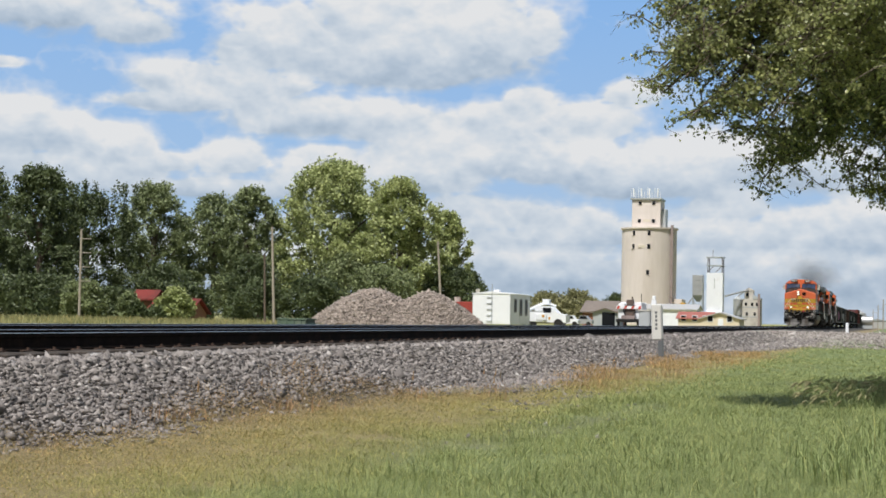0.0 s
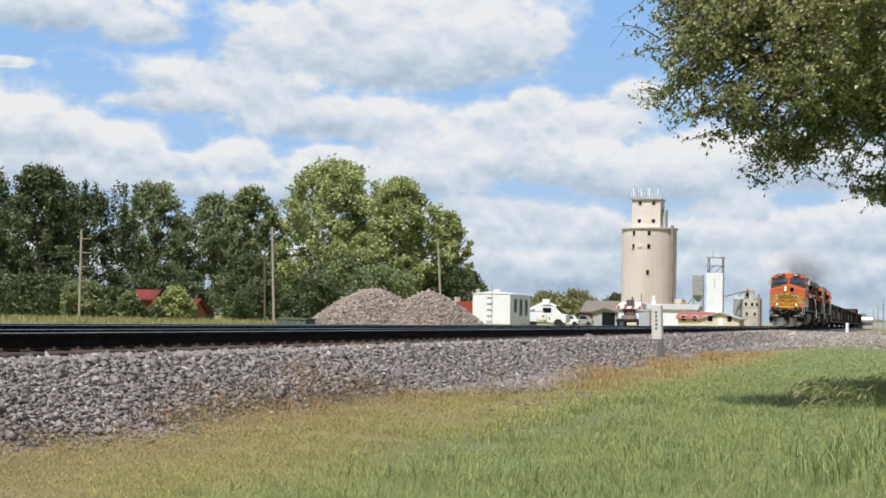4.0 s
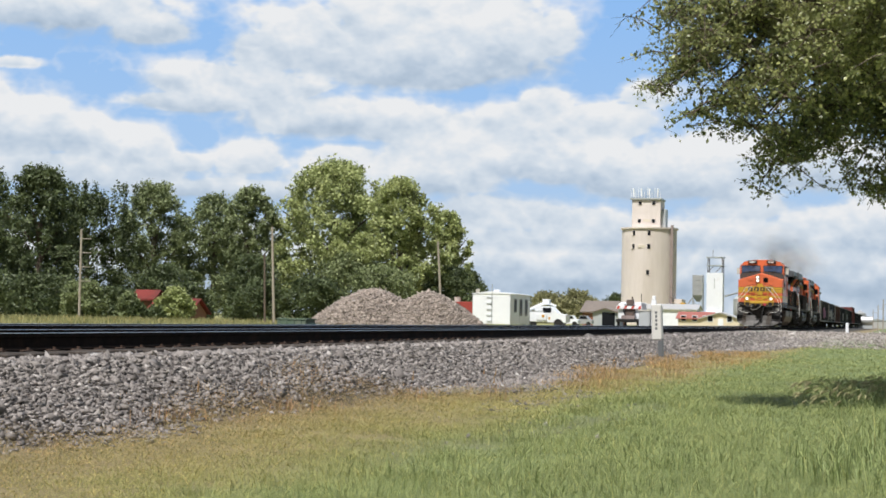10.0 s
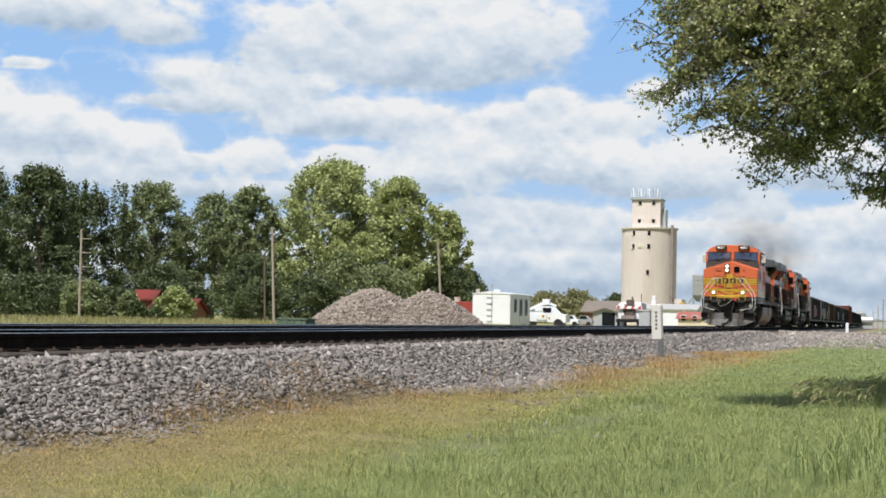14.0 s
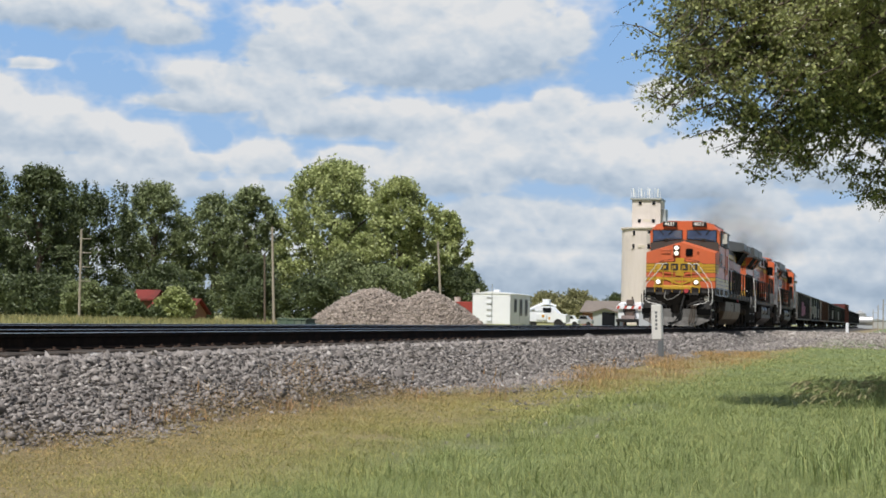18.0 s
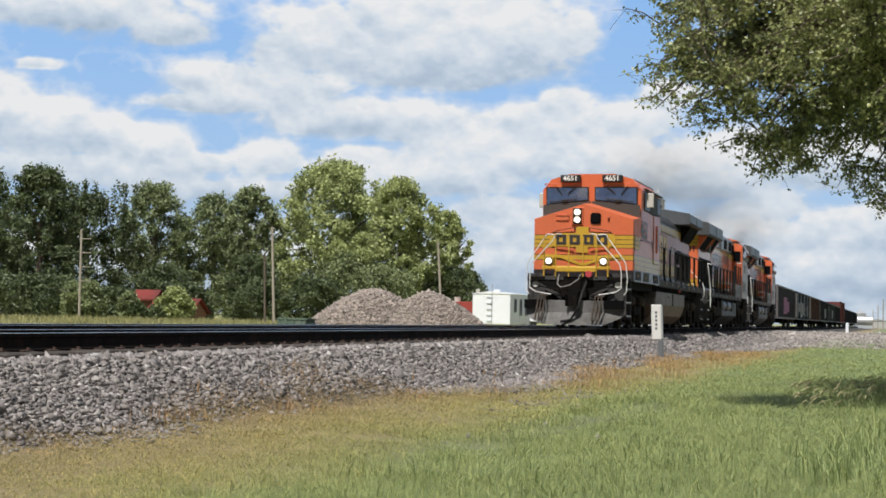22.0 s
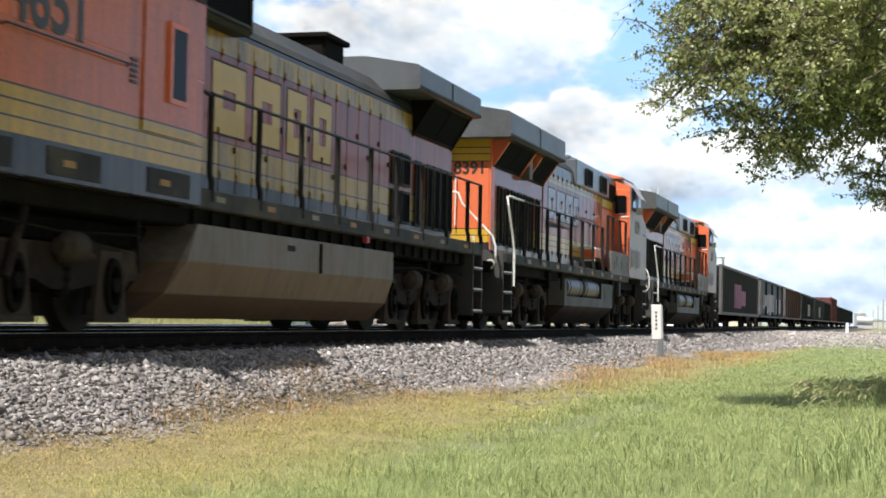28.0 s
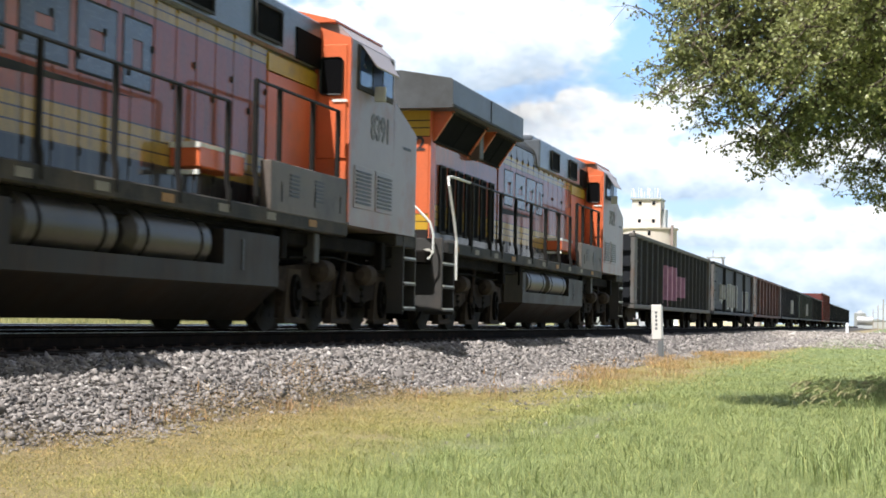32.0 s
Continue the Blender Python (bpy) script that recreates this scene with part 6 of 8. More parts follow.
def make_elevator():
    t = thing("grain_elevator", pose(-48.1, 330, 0.5), "tall cream concrete grain elevator with a headhouse and antennas", "grain elevator")
    s = Shape()
    n = 48
    s.rod((0, 0, -0.5), (0, 0, 19.4), 5.55, n)
    part("silo", s, M_CONCRETE, t, "", True)
    part("silo_cap", Shape().rod((0, 0, 19.4), (0, 0, 19.72), 5.85, n), M_CONCRETE, t)
    part("base_band", Shape().rod((0, 0, 2.35), (0, 0, 2.6), 5.60, n), M_SAFETY, t)
    hh = part("headhouse", Shape().box(-3.25, 2.55, -2.6, 3.4, 19.7, 25.4, 0.05), M_CONCRETE, t)
    part("headhouse_slab", Shape().box(-3.55, 2.7, -3.0, 3.7, 25.4, 25.75, 0.03), M_GREYBOX, hh)
    part("stair_tower", Shape().box(2.55, 3.4, -1.2, 2.2, 19.7, 23.6, 0.04), M_GREYBOX, hh)
    for x, z in ((-1.6, 24.7), (1.2, 24.7), (-1.7, 21.1), (1.15, 21.1)):
        f = part("window_frame", Shape().box(x - 0.42, x + 0.42, -2.68, -2.58, z - 0.45, z + 0.45), M_CONCRETE, hh)
        part("pane", Shape().box(x - 0.30, x + 0.30, -2.72, -2.66, z - 0.35, z + 0.35), M_DARKWIN, f)
    part("sign_plate", Shape().box(-1.0, 0.5, -2.65, -2.58, 20.9, 21.4), M_SIGNPALE, hh)
    for x, z in ((-2.3, 18.5), (0.75, 18.5), (-2.4, 15.8), (0.7, 15.8), (0.55, 10.6)):
        y = -math.sqrt(5.55 ** 2 - x * x)
        f = part("window_frame", Shape().box(x - 0.42, x + 0.42, y - 0.04, y + 0.5, z - 0.55, z + 0.55), M_CONCRETE, t)
        part("pane", Shape().box(x - 0.30, x + 0.30, y - 0.07, y - 0.03, z - 0.48, z + 0.48), M_DARKWIN, f)
    part("sign_plate", Shape().box(-1.5, 0.0, -5.60, -5.35, 15.55, 16.1), M_SIGNPALE, t)
    for i, x in enumerate((-3.4, -2.9, -2.5, -1.9, -1.3, -0.7, -0.1, 0.3, 0.8, 1.4, 2.0, 2.5)):
        a = part("antenna", Shape().rod((x, -2.8, 25.7), (x, -2.8, 27.0 + 0.8 * (i % 3 == 0)), 0.05, 6), M_WHITE, t)
        if i % 3 == 1:
            part("panel", Shape().box(x - 0.16, x + 0.16, -2.98, -2.84, 25.9, 27.6, 0.03), M_WHITE, a)
    # man-lift and leg down the side
    part("conveyor_leg", Shape().box(4.75, 5.25, -3.3, -2.7, 0, 20.2), M_LEG, t, "grey steel leg on the silo's flank")
    for i in range(9):
        part("leg_bracket", Shape().box(4.7, 5.35, -3.4, -2.7, 1.5 + i * 2.1, 1.7 + i * 2.1), M_LEG, t)
    part("annex", Shape().box(4.0, 7.0, -2.0, 4.0, 0, 5.4, 0.05), M_CONCRETE, t)
    part("yellow_hopper", Shape().box(6.7, 7.8, -2.4, -1.4, 3.5, 4.7, 0.08), M_YELLOW, t)
    part("low_office", Shape().box(2.6, 5.7, -5.0, -2.0, 0, 2.4, 0.03), M_CREAM, t)


make_elevator()


def make_white_tower():
    t = thing("white_leg_tower", pose(-37.8, 360, 0.5), "white sheet-metal grain tower with an open steel top", "grain tower")
    part("tower", Shape().box(-1.75, 1.75, -1.75, 1.75, 0, 11.7, 0.03), M_WHITE, t)
    part("low_bay", Shape().box(-5.4, 1.8, -2.2, 1.8, 0, 3.2, 0.03), M_WHITE, t)
    for x in (-1.6, 1.5):
        for y in (-1.6, 1.5):
            part("frame_post", Shape().box(x, x + 0.18, y, y + 0.18, 11.7, 15.2), M_POLE_DARK, t)
    for z in (13.2, 15.0):
        part("frame_deck", Shape().box(-1.9, 1.9, -1.9, 1.9, z, z + 0.2), M_GREYBOX, t)
    for x in (-0.9, 0.9):
        part("frame_brace", Shape().rod((x - 0.7, -1.7, 11.8), (x + 0.7, -1.7, 13.2), 0.07, 6), M_POLE_DARK, t)
    part("mast", Shape().rod((-0.6, 0, 15.2), (-0.6, 0, 16.8), 0.06, 6), M_POLE_DARK, t)
    for i in range(6):
        part("wall_mark", Shape().box(-0.15, 0.05, -1.78, -1.74, 8.3 + i * 0.38, 8.55 + i * 0.38), M_GREYBOX, t)
    b = thing("load_out_bin", pose(-40.3, 350, 0.5), "grey load-out bin on steel legs", "grain bin")
    part("bin", Shape().box(-1.2, 1.0, -1.2, 1.2, 6.6, 10.9, 0.04), M_GALV, b)
    part("bin_cone", Shape().loft([[(-1.2, -1.2, 6.6), (1.0, -1.2, 6.6), (1.0, 1.2, 6.6), (-1.2, 1.2, 6.6)], [(-0.4, -0.4, 5.2), (0.3, -0.4, 5.2), (0.3, 0.4, 5.2), (-0.4, 0.4, 5.2)]]), M_GREYBOX, b)
    for z in (7.6, 8.7, 9.8):
        part("bin_hoop", Shape().box(-1.25, 1.05, -1.25, 1.25, z, z + 0.12), M_GREYBOX, b)
    for x in (-1.1, 0.9):
        for y in (-1.1, 1.1):
            part("leg", Shape().rod((x, y, 0), (x, y, 6.6), 0.1, 6), M_GREYBOX, b)
    for i in range(2):
        part("brace", Shape().rod((-1.1, -1.1, 0.5 + 2.6 * i), (0.9, -1.1, 3.0 + 2.6 * i), 0.06, 6).rod((0.9, -1.1, 0.5 + 2.6 * i), (-1.1, -1.1, 3.0 + 2.6 * i), 0.06, 6), M_GREYBOX, b)
    part("chute", Shape().rod((-1.2, 0, 6.2), (-4.2, 0, 2.0), 0.14, 8), M_GALV, b)
    g = thing("feed_mill", pose(-31.5, 380, 0.5), "pale concrete feed mill with bins and slanted conveyors", "mill")
    part("block", Shape().box(-2.0, 2.1, -2.0, 2.5, 0, 6.4, 0.05), M_MILL, g)
    part("head_box", Shape().box(-1.6, 0.4, -1.5, 1.5, 6.4, 8.3, 0.05).prism([(-1.8, 8.3), (-0.6, 9.0), (0.6, 8.3)], "y", -1.6, 1.6), M_MILL, g)
    part("lean_to_roof", Shape().prism([(0.3, 7.4), (2.2, 6.5), (2.2, 6.35), (0.3, 6.35)], "y", -2.1, 2.5), M_GREYBOX, g)
    for z in (2.2, 4.4):
        part("floor_band", Shape().box(-2.04, 2.14, -2.05, -1.95, z, z + 0.2), M_GREYBOX, g)
    for x, z in ((-1.2, 5.2), (0.2, 5.2), (1.3, 5.2), (-1.0, 3.0), (0.8, 3.0), (-0.9, 7.4)):
        part("vent_opening", Shape().box(x - 0.25, x + 0.25, -2.08, -1.45, z - 0.35, z + 0.35), M_DARKWIN, g)
    part("bin", Shape().rod((-3.1, -1.0, 2.6), (-3.1, -1.0, 6.3), 1.05, 18), M_GALV, g, "", True)
    part("bin_cone", Shape().rod((-3.1, -1.0, 2.6), (-3.1, -1.0, 1.2), 1.05, 18, 0.25).rod((-3.1, -1.0, 6.3), (-3.1, -1.0, 7.0), 1.08, 18, 0.2), M_GREYBOX, g, "", True)
    for x in (-3.9, -2.3):
        part("bin_leg", Shape().box(x - 0.08, x + 0.08, -1.1, -0.9, 0, 3.0), M_GREYBOX, g)
    part("conveyor", Shape().rod((-0.8, -1.7, 8.4), (-5.6, -6, 6.9), 0.2, 8).rod((-3.1, -1.2, 7.0), (-1.2, -1.6, 8.4), 0.14, 8), M_GALV, g)
    part("side_leg", Shape().box(1.5, 2.0, -2.4, -2.0, 0, 7.6), M_LEG, g)


M_MILL = surface("pale_weathered_concrete", (0.56, 0.53, 0.49), 0.85, 0, 0.12, 0.4, 4, bump=0.15, dirt=(0.36, 0.33, 0.30), dirt_amount=0.5)
make_white_tower()


def make_crossing_things():
    t = thing("tamping_machine", pose(-18.9, 121, 0.82), "parked track machine with red and white stripes", "track machine")
    part("frame", Shape().box(-0.85, 0.85, -2.0, 2.5, 0.35, 0.6, 0.03), M_BLACK, t)
    part("cab", Shape().box(-0.8, 0.8, -0.4, 2.2, 0.6, 1.85, 0.06), M_WHITE, t)
    for i in range(2):
        part("stripe_board", Shape().box(-0.75 + i * 0.85, -0.10 + i * 0.85, -0.48, -0.42, 1.35, 1.6), M_SAFETY, t)
    part("engine_block", Shape().box(-0.36, 0.40, -1.05, -0.55, 0.62, 1.62, 0.05).box(-0.22, 0.30, -1.10, -0.6, 1.62, 2.02, 0.04), M_MACHINE, t, "dark oily engine and work head")
    part("exhaust_pipe", Shape().rod((0.18, -0.8, 2.0), (0.18, -0.8, 2.25), 0.06, 8), M_MACHINE, t)
    part("hose_bundle", Shape().tube([(-0.3, -1.08, 1.6), (-0.42, -1.2, 1.2), (-0.2, -1.2, 0.8)], 0.05).tube([(0.34, -1.08, 1.5), (0.46, -1.2, 1.1), (0.2, -1.2, 0.75)], 0.05), M_HOSE, t)
    part("side_panel", Shape().box(-0.84, -0.34, -1.0, -0.5, 0.6, 1.75, 0.04).box(0.40, 0.84, -1.0, -0.5, 0.6, 1.6, 0.04), M_WHITE, t)
    part("red_band", Shape().box(-0.80, -0.40, -1.03, -0.99, 1.32, 1.50).box(0.44, 0.80, -1.03, -0.99, 1.32, 1.50), M_SAFETY, t)
    part("warning_board", Shape().box(-0.95, 0.95, -1.18, -1.13, 1.34, 1.56, 0.01), M_WHITE, t, "white warning board with red stripes")
    for i in range(4):
        c = -0.80 + i * 0.53
        part("warning_stripe", Shape().prism([(c - 0.13, 1.345), (c + 0.06, 1.345), (c + 0.15, 1.555), (c - 0.04, 1.555)], "y", -1.19, -1.178), M_SAFETY, t)
    part("tool_tray", Shape().box(-0.5, 0.5, -1.6, -1.3, 0.45, 0.85, 0.03), M_LEG, t)
    for x in (-0.72, 0.72):
        for y in (-1.5, 1.8):
            part("wheel", Shape().rod((x - 0.06, y, 0.2), (x + 0.06, y, 0.2), 0.2, 14), M_WHEEL, t)
    part("mast", Shape().rod((0.7, 0.2, 1.85), (0.7, 0.2, 2.5), 0.03, 6), M_BLACK, t)
    c = thing("signal_cabinet", pose(-16.54, 112, 0.75), "grey metal signal cabinet beside the crossing", "cabinet")
    part("body", Shape().box(-0.38, 0.38, -0.4, 0.4, 0.1, 1.22, 0.02), M_GREYBOX, c)
    part("roof", Shape().box(-0.44, 0.44, -0.46, 0.46, 1.22, 1.30, 0.02), M_PALE, c)
    v = thing("vent_post", pose(-15.95, 112, 0.75), "white vent post behind the track", "post")
    part("post", Shape().box(-0.17, 0.17, -0.1, 0.1, -0.2, 2.0, 0.03), M_WHITE, v)
    part("cap", Shape().box(-0.11, 0.11, -0.1, 0.1, 2.0, 2.28, 0.03), M_WHITE, v)
    part("door", Shape().box(-0.32, 0.32, -0.43, -0.40, 0.2, 1.1, 0.01), M_GREYBOX, c)
    part("plinth", Shape().box(-0.42, 0.42, -0.44, 0.44, -0.1, 0.12), M_CONCRETE, c)
    g = thing("equipment_skid", pose(-20.6, 55, 0.46), "low green metal equipment crate by the track", "crate")
    part("crate", Shape().box(-0.62, 0.45, -0.5, 0.5, 0.1, 0.60, 0.03), M_GREEN_PAINT, g)
    for i in range(4):
        part("slat", Shape().box(-0.62 + i * 0.27, -0.52 + i * 0.27, -0.54, -0.49, 0.12, 0.58), M_GREEN_PAINT, g)
    part("lid_rail", Shape().box(-0.65, 0.5, -0.52, 0.52, 0.60, 0.66, 0.01), M_GREEN_PAINT, g)
    part("ramp", Shape().prism([(0.45, 0.1), (0.45, 0.55), (0.85, 0.1)], "y", -0.4, 0.4), M_GREEN_PAINT, g)
    part("skid", Shape().box(-0.6, 0.8, -0.4, -0.3, 0.0, 0.1).box(-0.6, 0.8, 0.3, 0.4, 0.0, 0.1), M_POLE_DARK, g)
    s = thing("white_marker_post", pose(-2.95, 110, 0.74), "short white crossing marker post", "post")
    part("post", Shape().rod((0, 0, -0.1), (0, 0, 0.62), 0.10, 12), M_WHITE, s)
    part("cap", Shape().rod((0, 0, 0.62), (0, 0, 0.68), 0.11, 12, 0.06), M_WHITE, s)


make_crossing_things()


M_MARKER = surface("weathered_white_fibreglass", (0.70, 0.69, 0.66), 0.55, 0.0, 0.1, 3, 30, dirt=(0.5, 0.48, 0.44), dirt_amount=0.25)
M_POSTGREY = surface("grey_post_steel", (0.16, 0.17, 0.18), 0.5, 0.2, 0.15, 4, 30)


def make_mile_post():
    x, y = -6.52, 46.85
    z = float(level(x, y))
    t = thing("trackside_marker", pose(x, y, z, 0, -2, 0), "weathered white marker panel on a grey steel post", "marker post")
    part("post", Shape().box(0.0, 0.14, -0.04, 0.03, -0.15, 0.50).box(0.11, 0.15, -0.08, 0.07, -0.15, 0.56), M_POSTGREY, t)
    p = part("panel", Shape().box(-0.17, 0.11, -0.075, 0.0, 0.53, 1.54, 0.02), M_MARKER, t, "pale fibreglass marker panel with a column of dark marks")
    part("panel_side", Shape().box(0.11, 0.15, -0.07, 0.05, 0.55, 1.52, 0.01), M_GALV, t)
    for i in range(5):
        part("mark", Shape().box(-0.06, 0.0, -0.082, -0.074, 0.82 + i * 0.115, 0.89 + i * 0.115), M_POSTGREY, p)


make_mile_post()


def make_far_right():
    for i, (x, y, w, h, m, label) in enumerate(((-7.0, 425, 2.0, 3.1, M_GALV, "grey-white tank wagon far down the line"), (-12.5, 640, 2.2, 5.4, M_GALV, "grey distant grain bin"), (-4.5, 480, 2.4, 2.8, M_SILVER_ROOF, "pale metal shed far down the road"))):
        t = thing("distant_tank" if i == 0 else "distant_bin" if i == 1 else "distant_shed", pose(x, y, 0.6), label, "building")
        if i == 0:
            part("barrel", Shape().rod((-w, 0, 1.9), (w, 0, 1.9), 1.2, 18), m, t, "", True)
            part("dome", Shape().rod((0, 0, 3.0), (0, 0, 3.4), 0.4, 12), m, t)
            part("saddle", Shape().box(-w, w, -0.8, 0.8, 0, 0.8), M_GREYBOX, t)
        elif i == 1:
            part("wall", Shape().rod((0, 0, 0), (0, 0, h), w, 20), m, t)
            part("roof", Shape().rod((0, 0, h), (0, 0, h + 1.2), w, 20, 0.2), m, t)
        else:
            part("wall", Shape().box(-w, w, -2, 2, 0, h - 0.6), m, t)
            part("roof", Shape().prism([(-w - 0.2, h - 0.6), (0, h), (w + 0.2, h - 0.6)], "y", -2.2, 2.2), M_GREYBOX, t)
    for x, y, h in ((-1.6, 260, 9.0), (-3.0, 330, 9.0), (-5.0, 420, 9.0)):
        pole(x, y, h * 0.6, 0, 0.1, M_POLE, "distant thin utility pole", 0.0, 1)


make_far_right()

# ---- trees and grass ----
def leaf_material(name, lo, mid, hi, through=0.35, rough=0.55):
    k = Nodes(name)
    r = k.t.nodes.new("ShaderNodeNewGeometry").outputs["Random Per Island"]
    col = k.ramp(r, [(0.0, lo), (0.5, mid), (1.0, hi)])
    patch = k.noise(0.35, 3, 0.6, "World")
    col = k.mix(k.ramp(patch, [(0.35, (0, 0, 0)), (0.7, (0.5, 0.5, 0.5))]), col, hi)
    k.b.inputs["Transmission Weight"].default_value = 0.0
    m = k.done(col, rough)
    tr = k.n("BsdfTranslucent")
    k.link(col, tr.inputs["Color"])
    mixer = k.n("MixShader", Fac=through)
    k.link(k.b.outputs[0], mixer.inputs[1])
    k.link(tr.outputs[0], mixer.inputs[2])
    k.link(mixer.outputs[0], k.t.nodes["Material Output"].inputs["Surface"])
    return m


M_BARK = surface("grey_brown_bark", (0.11, 0.085, 0.065), 0.95, 0, 0.4, 3, 20, bump=0.8, depth=0.03)
M_LEAF_DARK = leaf_material("dark_green_leaves", (0.024, 0.040, 0.018), (0.064, 0.092, 0.037), (0.15, 0.19, 0.08), 0.15)
M_LEAF_MID = leaf_material("mid_green_leaves", (0.062, 0.088, 0.04), (0.17, 0.215, 0.098), (0.32, 0.37, 0.175), 0.2)
M_LEAF_LIGHT = leaf_material("yellow_green_leaves", (0.13, 0.165, 0.063), (0.33, 0.39, 0.155), (0.53, 0.57, 0.26), 0.25)
M_LEAF_TAN = leaf_material("olive_tan_leaves", (0.17, 0.175, 0.085), (0.27, 0.27, 0.13), (0.38, 0.37, 0.19))


def leaves(rng, points, size, droop=0.0):
    """A pointed folded leaf (two triangles) at each point."""
    n = len(points)
    d = rng.normal(size=(n, 3))
    d[:, 2] -= droop
    d /= np.linalg.norm(d, axis=1)[:, None]
    u = np.cross(d, rng.normal(size=(n, 3)))
    u /= np.linalg.norm(u, axis=1)[:, None]
    s = (size * rng.uniform(0.6, 1.35, n))[:, None]
    a, b = points, points + d * s * 2.0
    m = points + d * s * 0.9
    v = np.stack([a, m + u * s * 0.62, b, m - u * s * 0.62 + np.cross(d, u) * s * 0.25], 1).reshape(-1, 3)
    k = np.arange(n)[:, None] * 4
    t = np.stack([k + [0, 1, 2], k + [0, 2, 3]], 1).reshape(-1, 3)
    return v, t


def limb_shape(rng, height, spread, trunk, limbs=7):
    s = Shape()
    top = Vector((rng.uniform(-0.3, 0.3), rng.uniform(-0.3, 0.3), height * 0.62))
    s.tube([(0, 0, -0.3), (0.02, 0, height * 0.06), tuple(top * 0.5), tuple(top)], trunk, 8)
    base = Shape().rod((0, 0, -0.3), (0, 0, height * 0.12), trunk * 1.5, 8, trunk * 1.02)
    s.add(base.v, base.f)
    for i in range(limbs):
        a, f = i * 2.4 + rng.uniform(0, 0.6), rng.uniform(0.3, 0.95)
        p = top * f
        out = Vector((math.cos(a), math.sin(a), 0)) * spread * rng.uniform(0.45, 0.8)
        s.rod(p, p + out * 0.5 + Vector((0, 0, height * 0.16)), trunk * 0.5, 6, trunk * 0.3)
        s.rod(p + out * 0.5 + Vector((0, 0, height * 0.16)), p + out + Vector((0, 0, height * 0.27)), trunk * 0.3, 6, trunk * 0.1)
    return s


def make_tree(x, y, top, half, leaf, label, seed, n=5200, size=0.20, low=0.18, name="tree", spiky=False, trunk=0.26):
    rng = np.random.default_rng(seed)
    n, half, size = int(n * 4.4), half * 1.12, size * 0.70
    z0 = float(level(x, y))
    h = top - z0
    t = thing(name, pose(x, y, z0), label, "tree" if name == "tree" else "bush", "trees behind the tracks" if name == "tree" else "bushes under the trees")
    if name == "tree":
        part("trunk", limb_shape(rng, h, half, trunk), M_BARK, t)
    else:
        s = Shape()
        for i in range(5):
            s.rod((0, 0, -0.1), (math.cos(i * 1.3) * half * 0.5, math.sin(i * 1.3) * half * 0.5, h * 0.6), 0.04, 5, 0.015)
        part("stem", s, M_BARK, t)
    lobes = []
    for i in range(120):
        f = (i + 0.5) / 120
        zc = h * (low + (0.97 - low) * f)
        wide = half * (1 - max(0, (f - 0.45) / 0.55) ** 2.2 * 0.72) * (0.80 + 0.20 * min(1, f / 0.2))
        a, q = i * 2.4 + rng.uniform(-0.5, 0.5), rng.uniform(0.30, 1.08)
        r = half * rng.uniform(0.13, 0.27)
        lobes.append((math.cos(a) * max(0, wide - r * 0.6) * q, math.sin(a) * max(0, wide - r * 0.6) * q, min(zc, h - r * 0.75), r, r * rng.uniform(0.6, 0.9)))
    lobes = np.array(lobes)
    pick = rng.choice(len(lobes), n, p=lobes[:, 3] ** 2 / (lobes[:, 3] ** 2).sum())
    # each limb end carries sprays that reach out and up, with gaps between them
    rays = rng.normal(size=(len(lobes), 16, 3)) + np.array([0, 0, 0.35])
    rays[:, :, :2] += 0.5 * (lobes[:, :2] / half)[:, None]
    rays /= np.linalg.norm(rays, axis=2)[:, :, None]
    d = rays[pick, rng.integers(0, 16, n)]
    rad = rng.uniform(0.15, 1.12, n)
    p = lobes[pick, :3] + (d * rad[:, None] + rng.normal(0, 0.16, (n, 3))) * np.stack([lobes[pick, 3], lobes[pick, 3], lobes[pick, 4]], 1)
    if spiky:
        m = n // 3
        ang, rr = rng.uniform(0, 6.28, 26), half * np.sqrt(rng.uniform(0, 1, 26))
        stalk = rng.integers(0, 26, m)
        p[:m] = np.stack([np.cos(ang[stalk]) * rr[stalk], np.sin(ang[stalk]) * rr[stalk], h * rng.uniform(0.45, 1.06, m)], 1) + rng.normal(0, 0.14, (m, 3))
    p[:, 2] = np.maximum(p[:, 2], 0.25)
    v, tr = leaves(rng, p, size)
    bulk("crown", v, tr, leaf, t, "", "")
    return t


make_tree(-93.5, 150, 16.8, 7.5, M_LEAF_DARK, "broad dark green tree beside the field", 1, 8500, 0.24, 0.05)
make_tree(-79.5, 141, 15.2, 4.6, M_LEAF_DARK, "dark green tree with dense low branches", 2, 6500, 0.22, 0.04)
make_tree(-83.3, 158, 14.0, 4.8, M_LEAF_DARK, "slender dark tree with upright spiky shoots", 3, 5600, 0.20, 0.05, spiky=True)
make_tree(-79.8, 166, 15.9, 4.5, M_LEAF_MID, "rounded mid green tree", 4, 5600, 0.22, 0.08)
make_tree(-74.6, 171, 14.8, 4.4, M_LEAF_MID, "rounded green tree in a row", 5, 5600, 0.22, 0.05)
make_tree(-69.2, 169, 15.5, 3.6, M_LEAF_MID, "tall narrow green tree", 6, 4800, 0.22, 0.08)
make_tree(-60.9, 173, 18.7, 6.7, M_LEAF_LIGHT, "large spreading yellow-green tree", 7, 10500, 0.26, 0.10, trunk=0.4)
make_tree(-51.7, 169, 16.3, 4.5, M_LEAF_LIGHT, "large yellow-green tree with open gaps", 8, 7200, 0.25, 0.16, trunk=0.35)
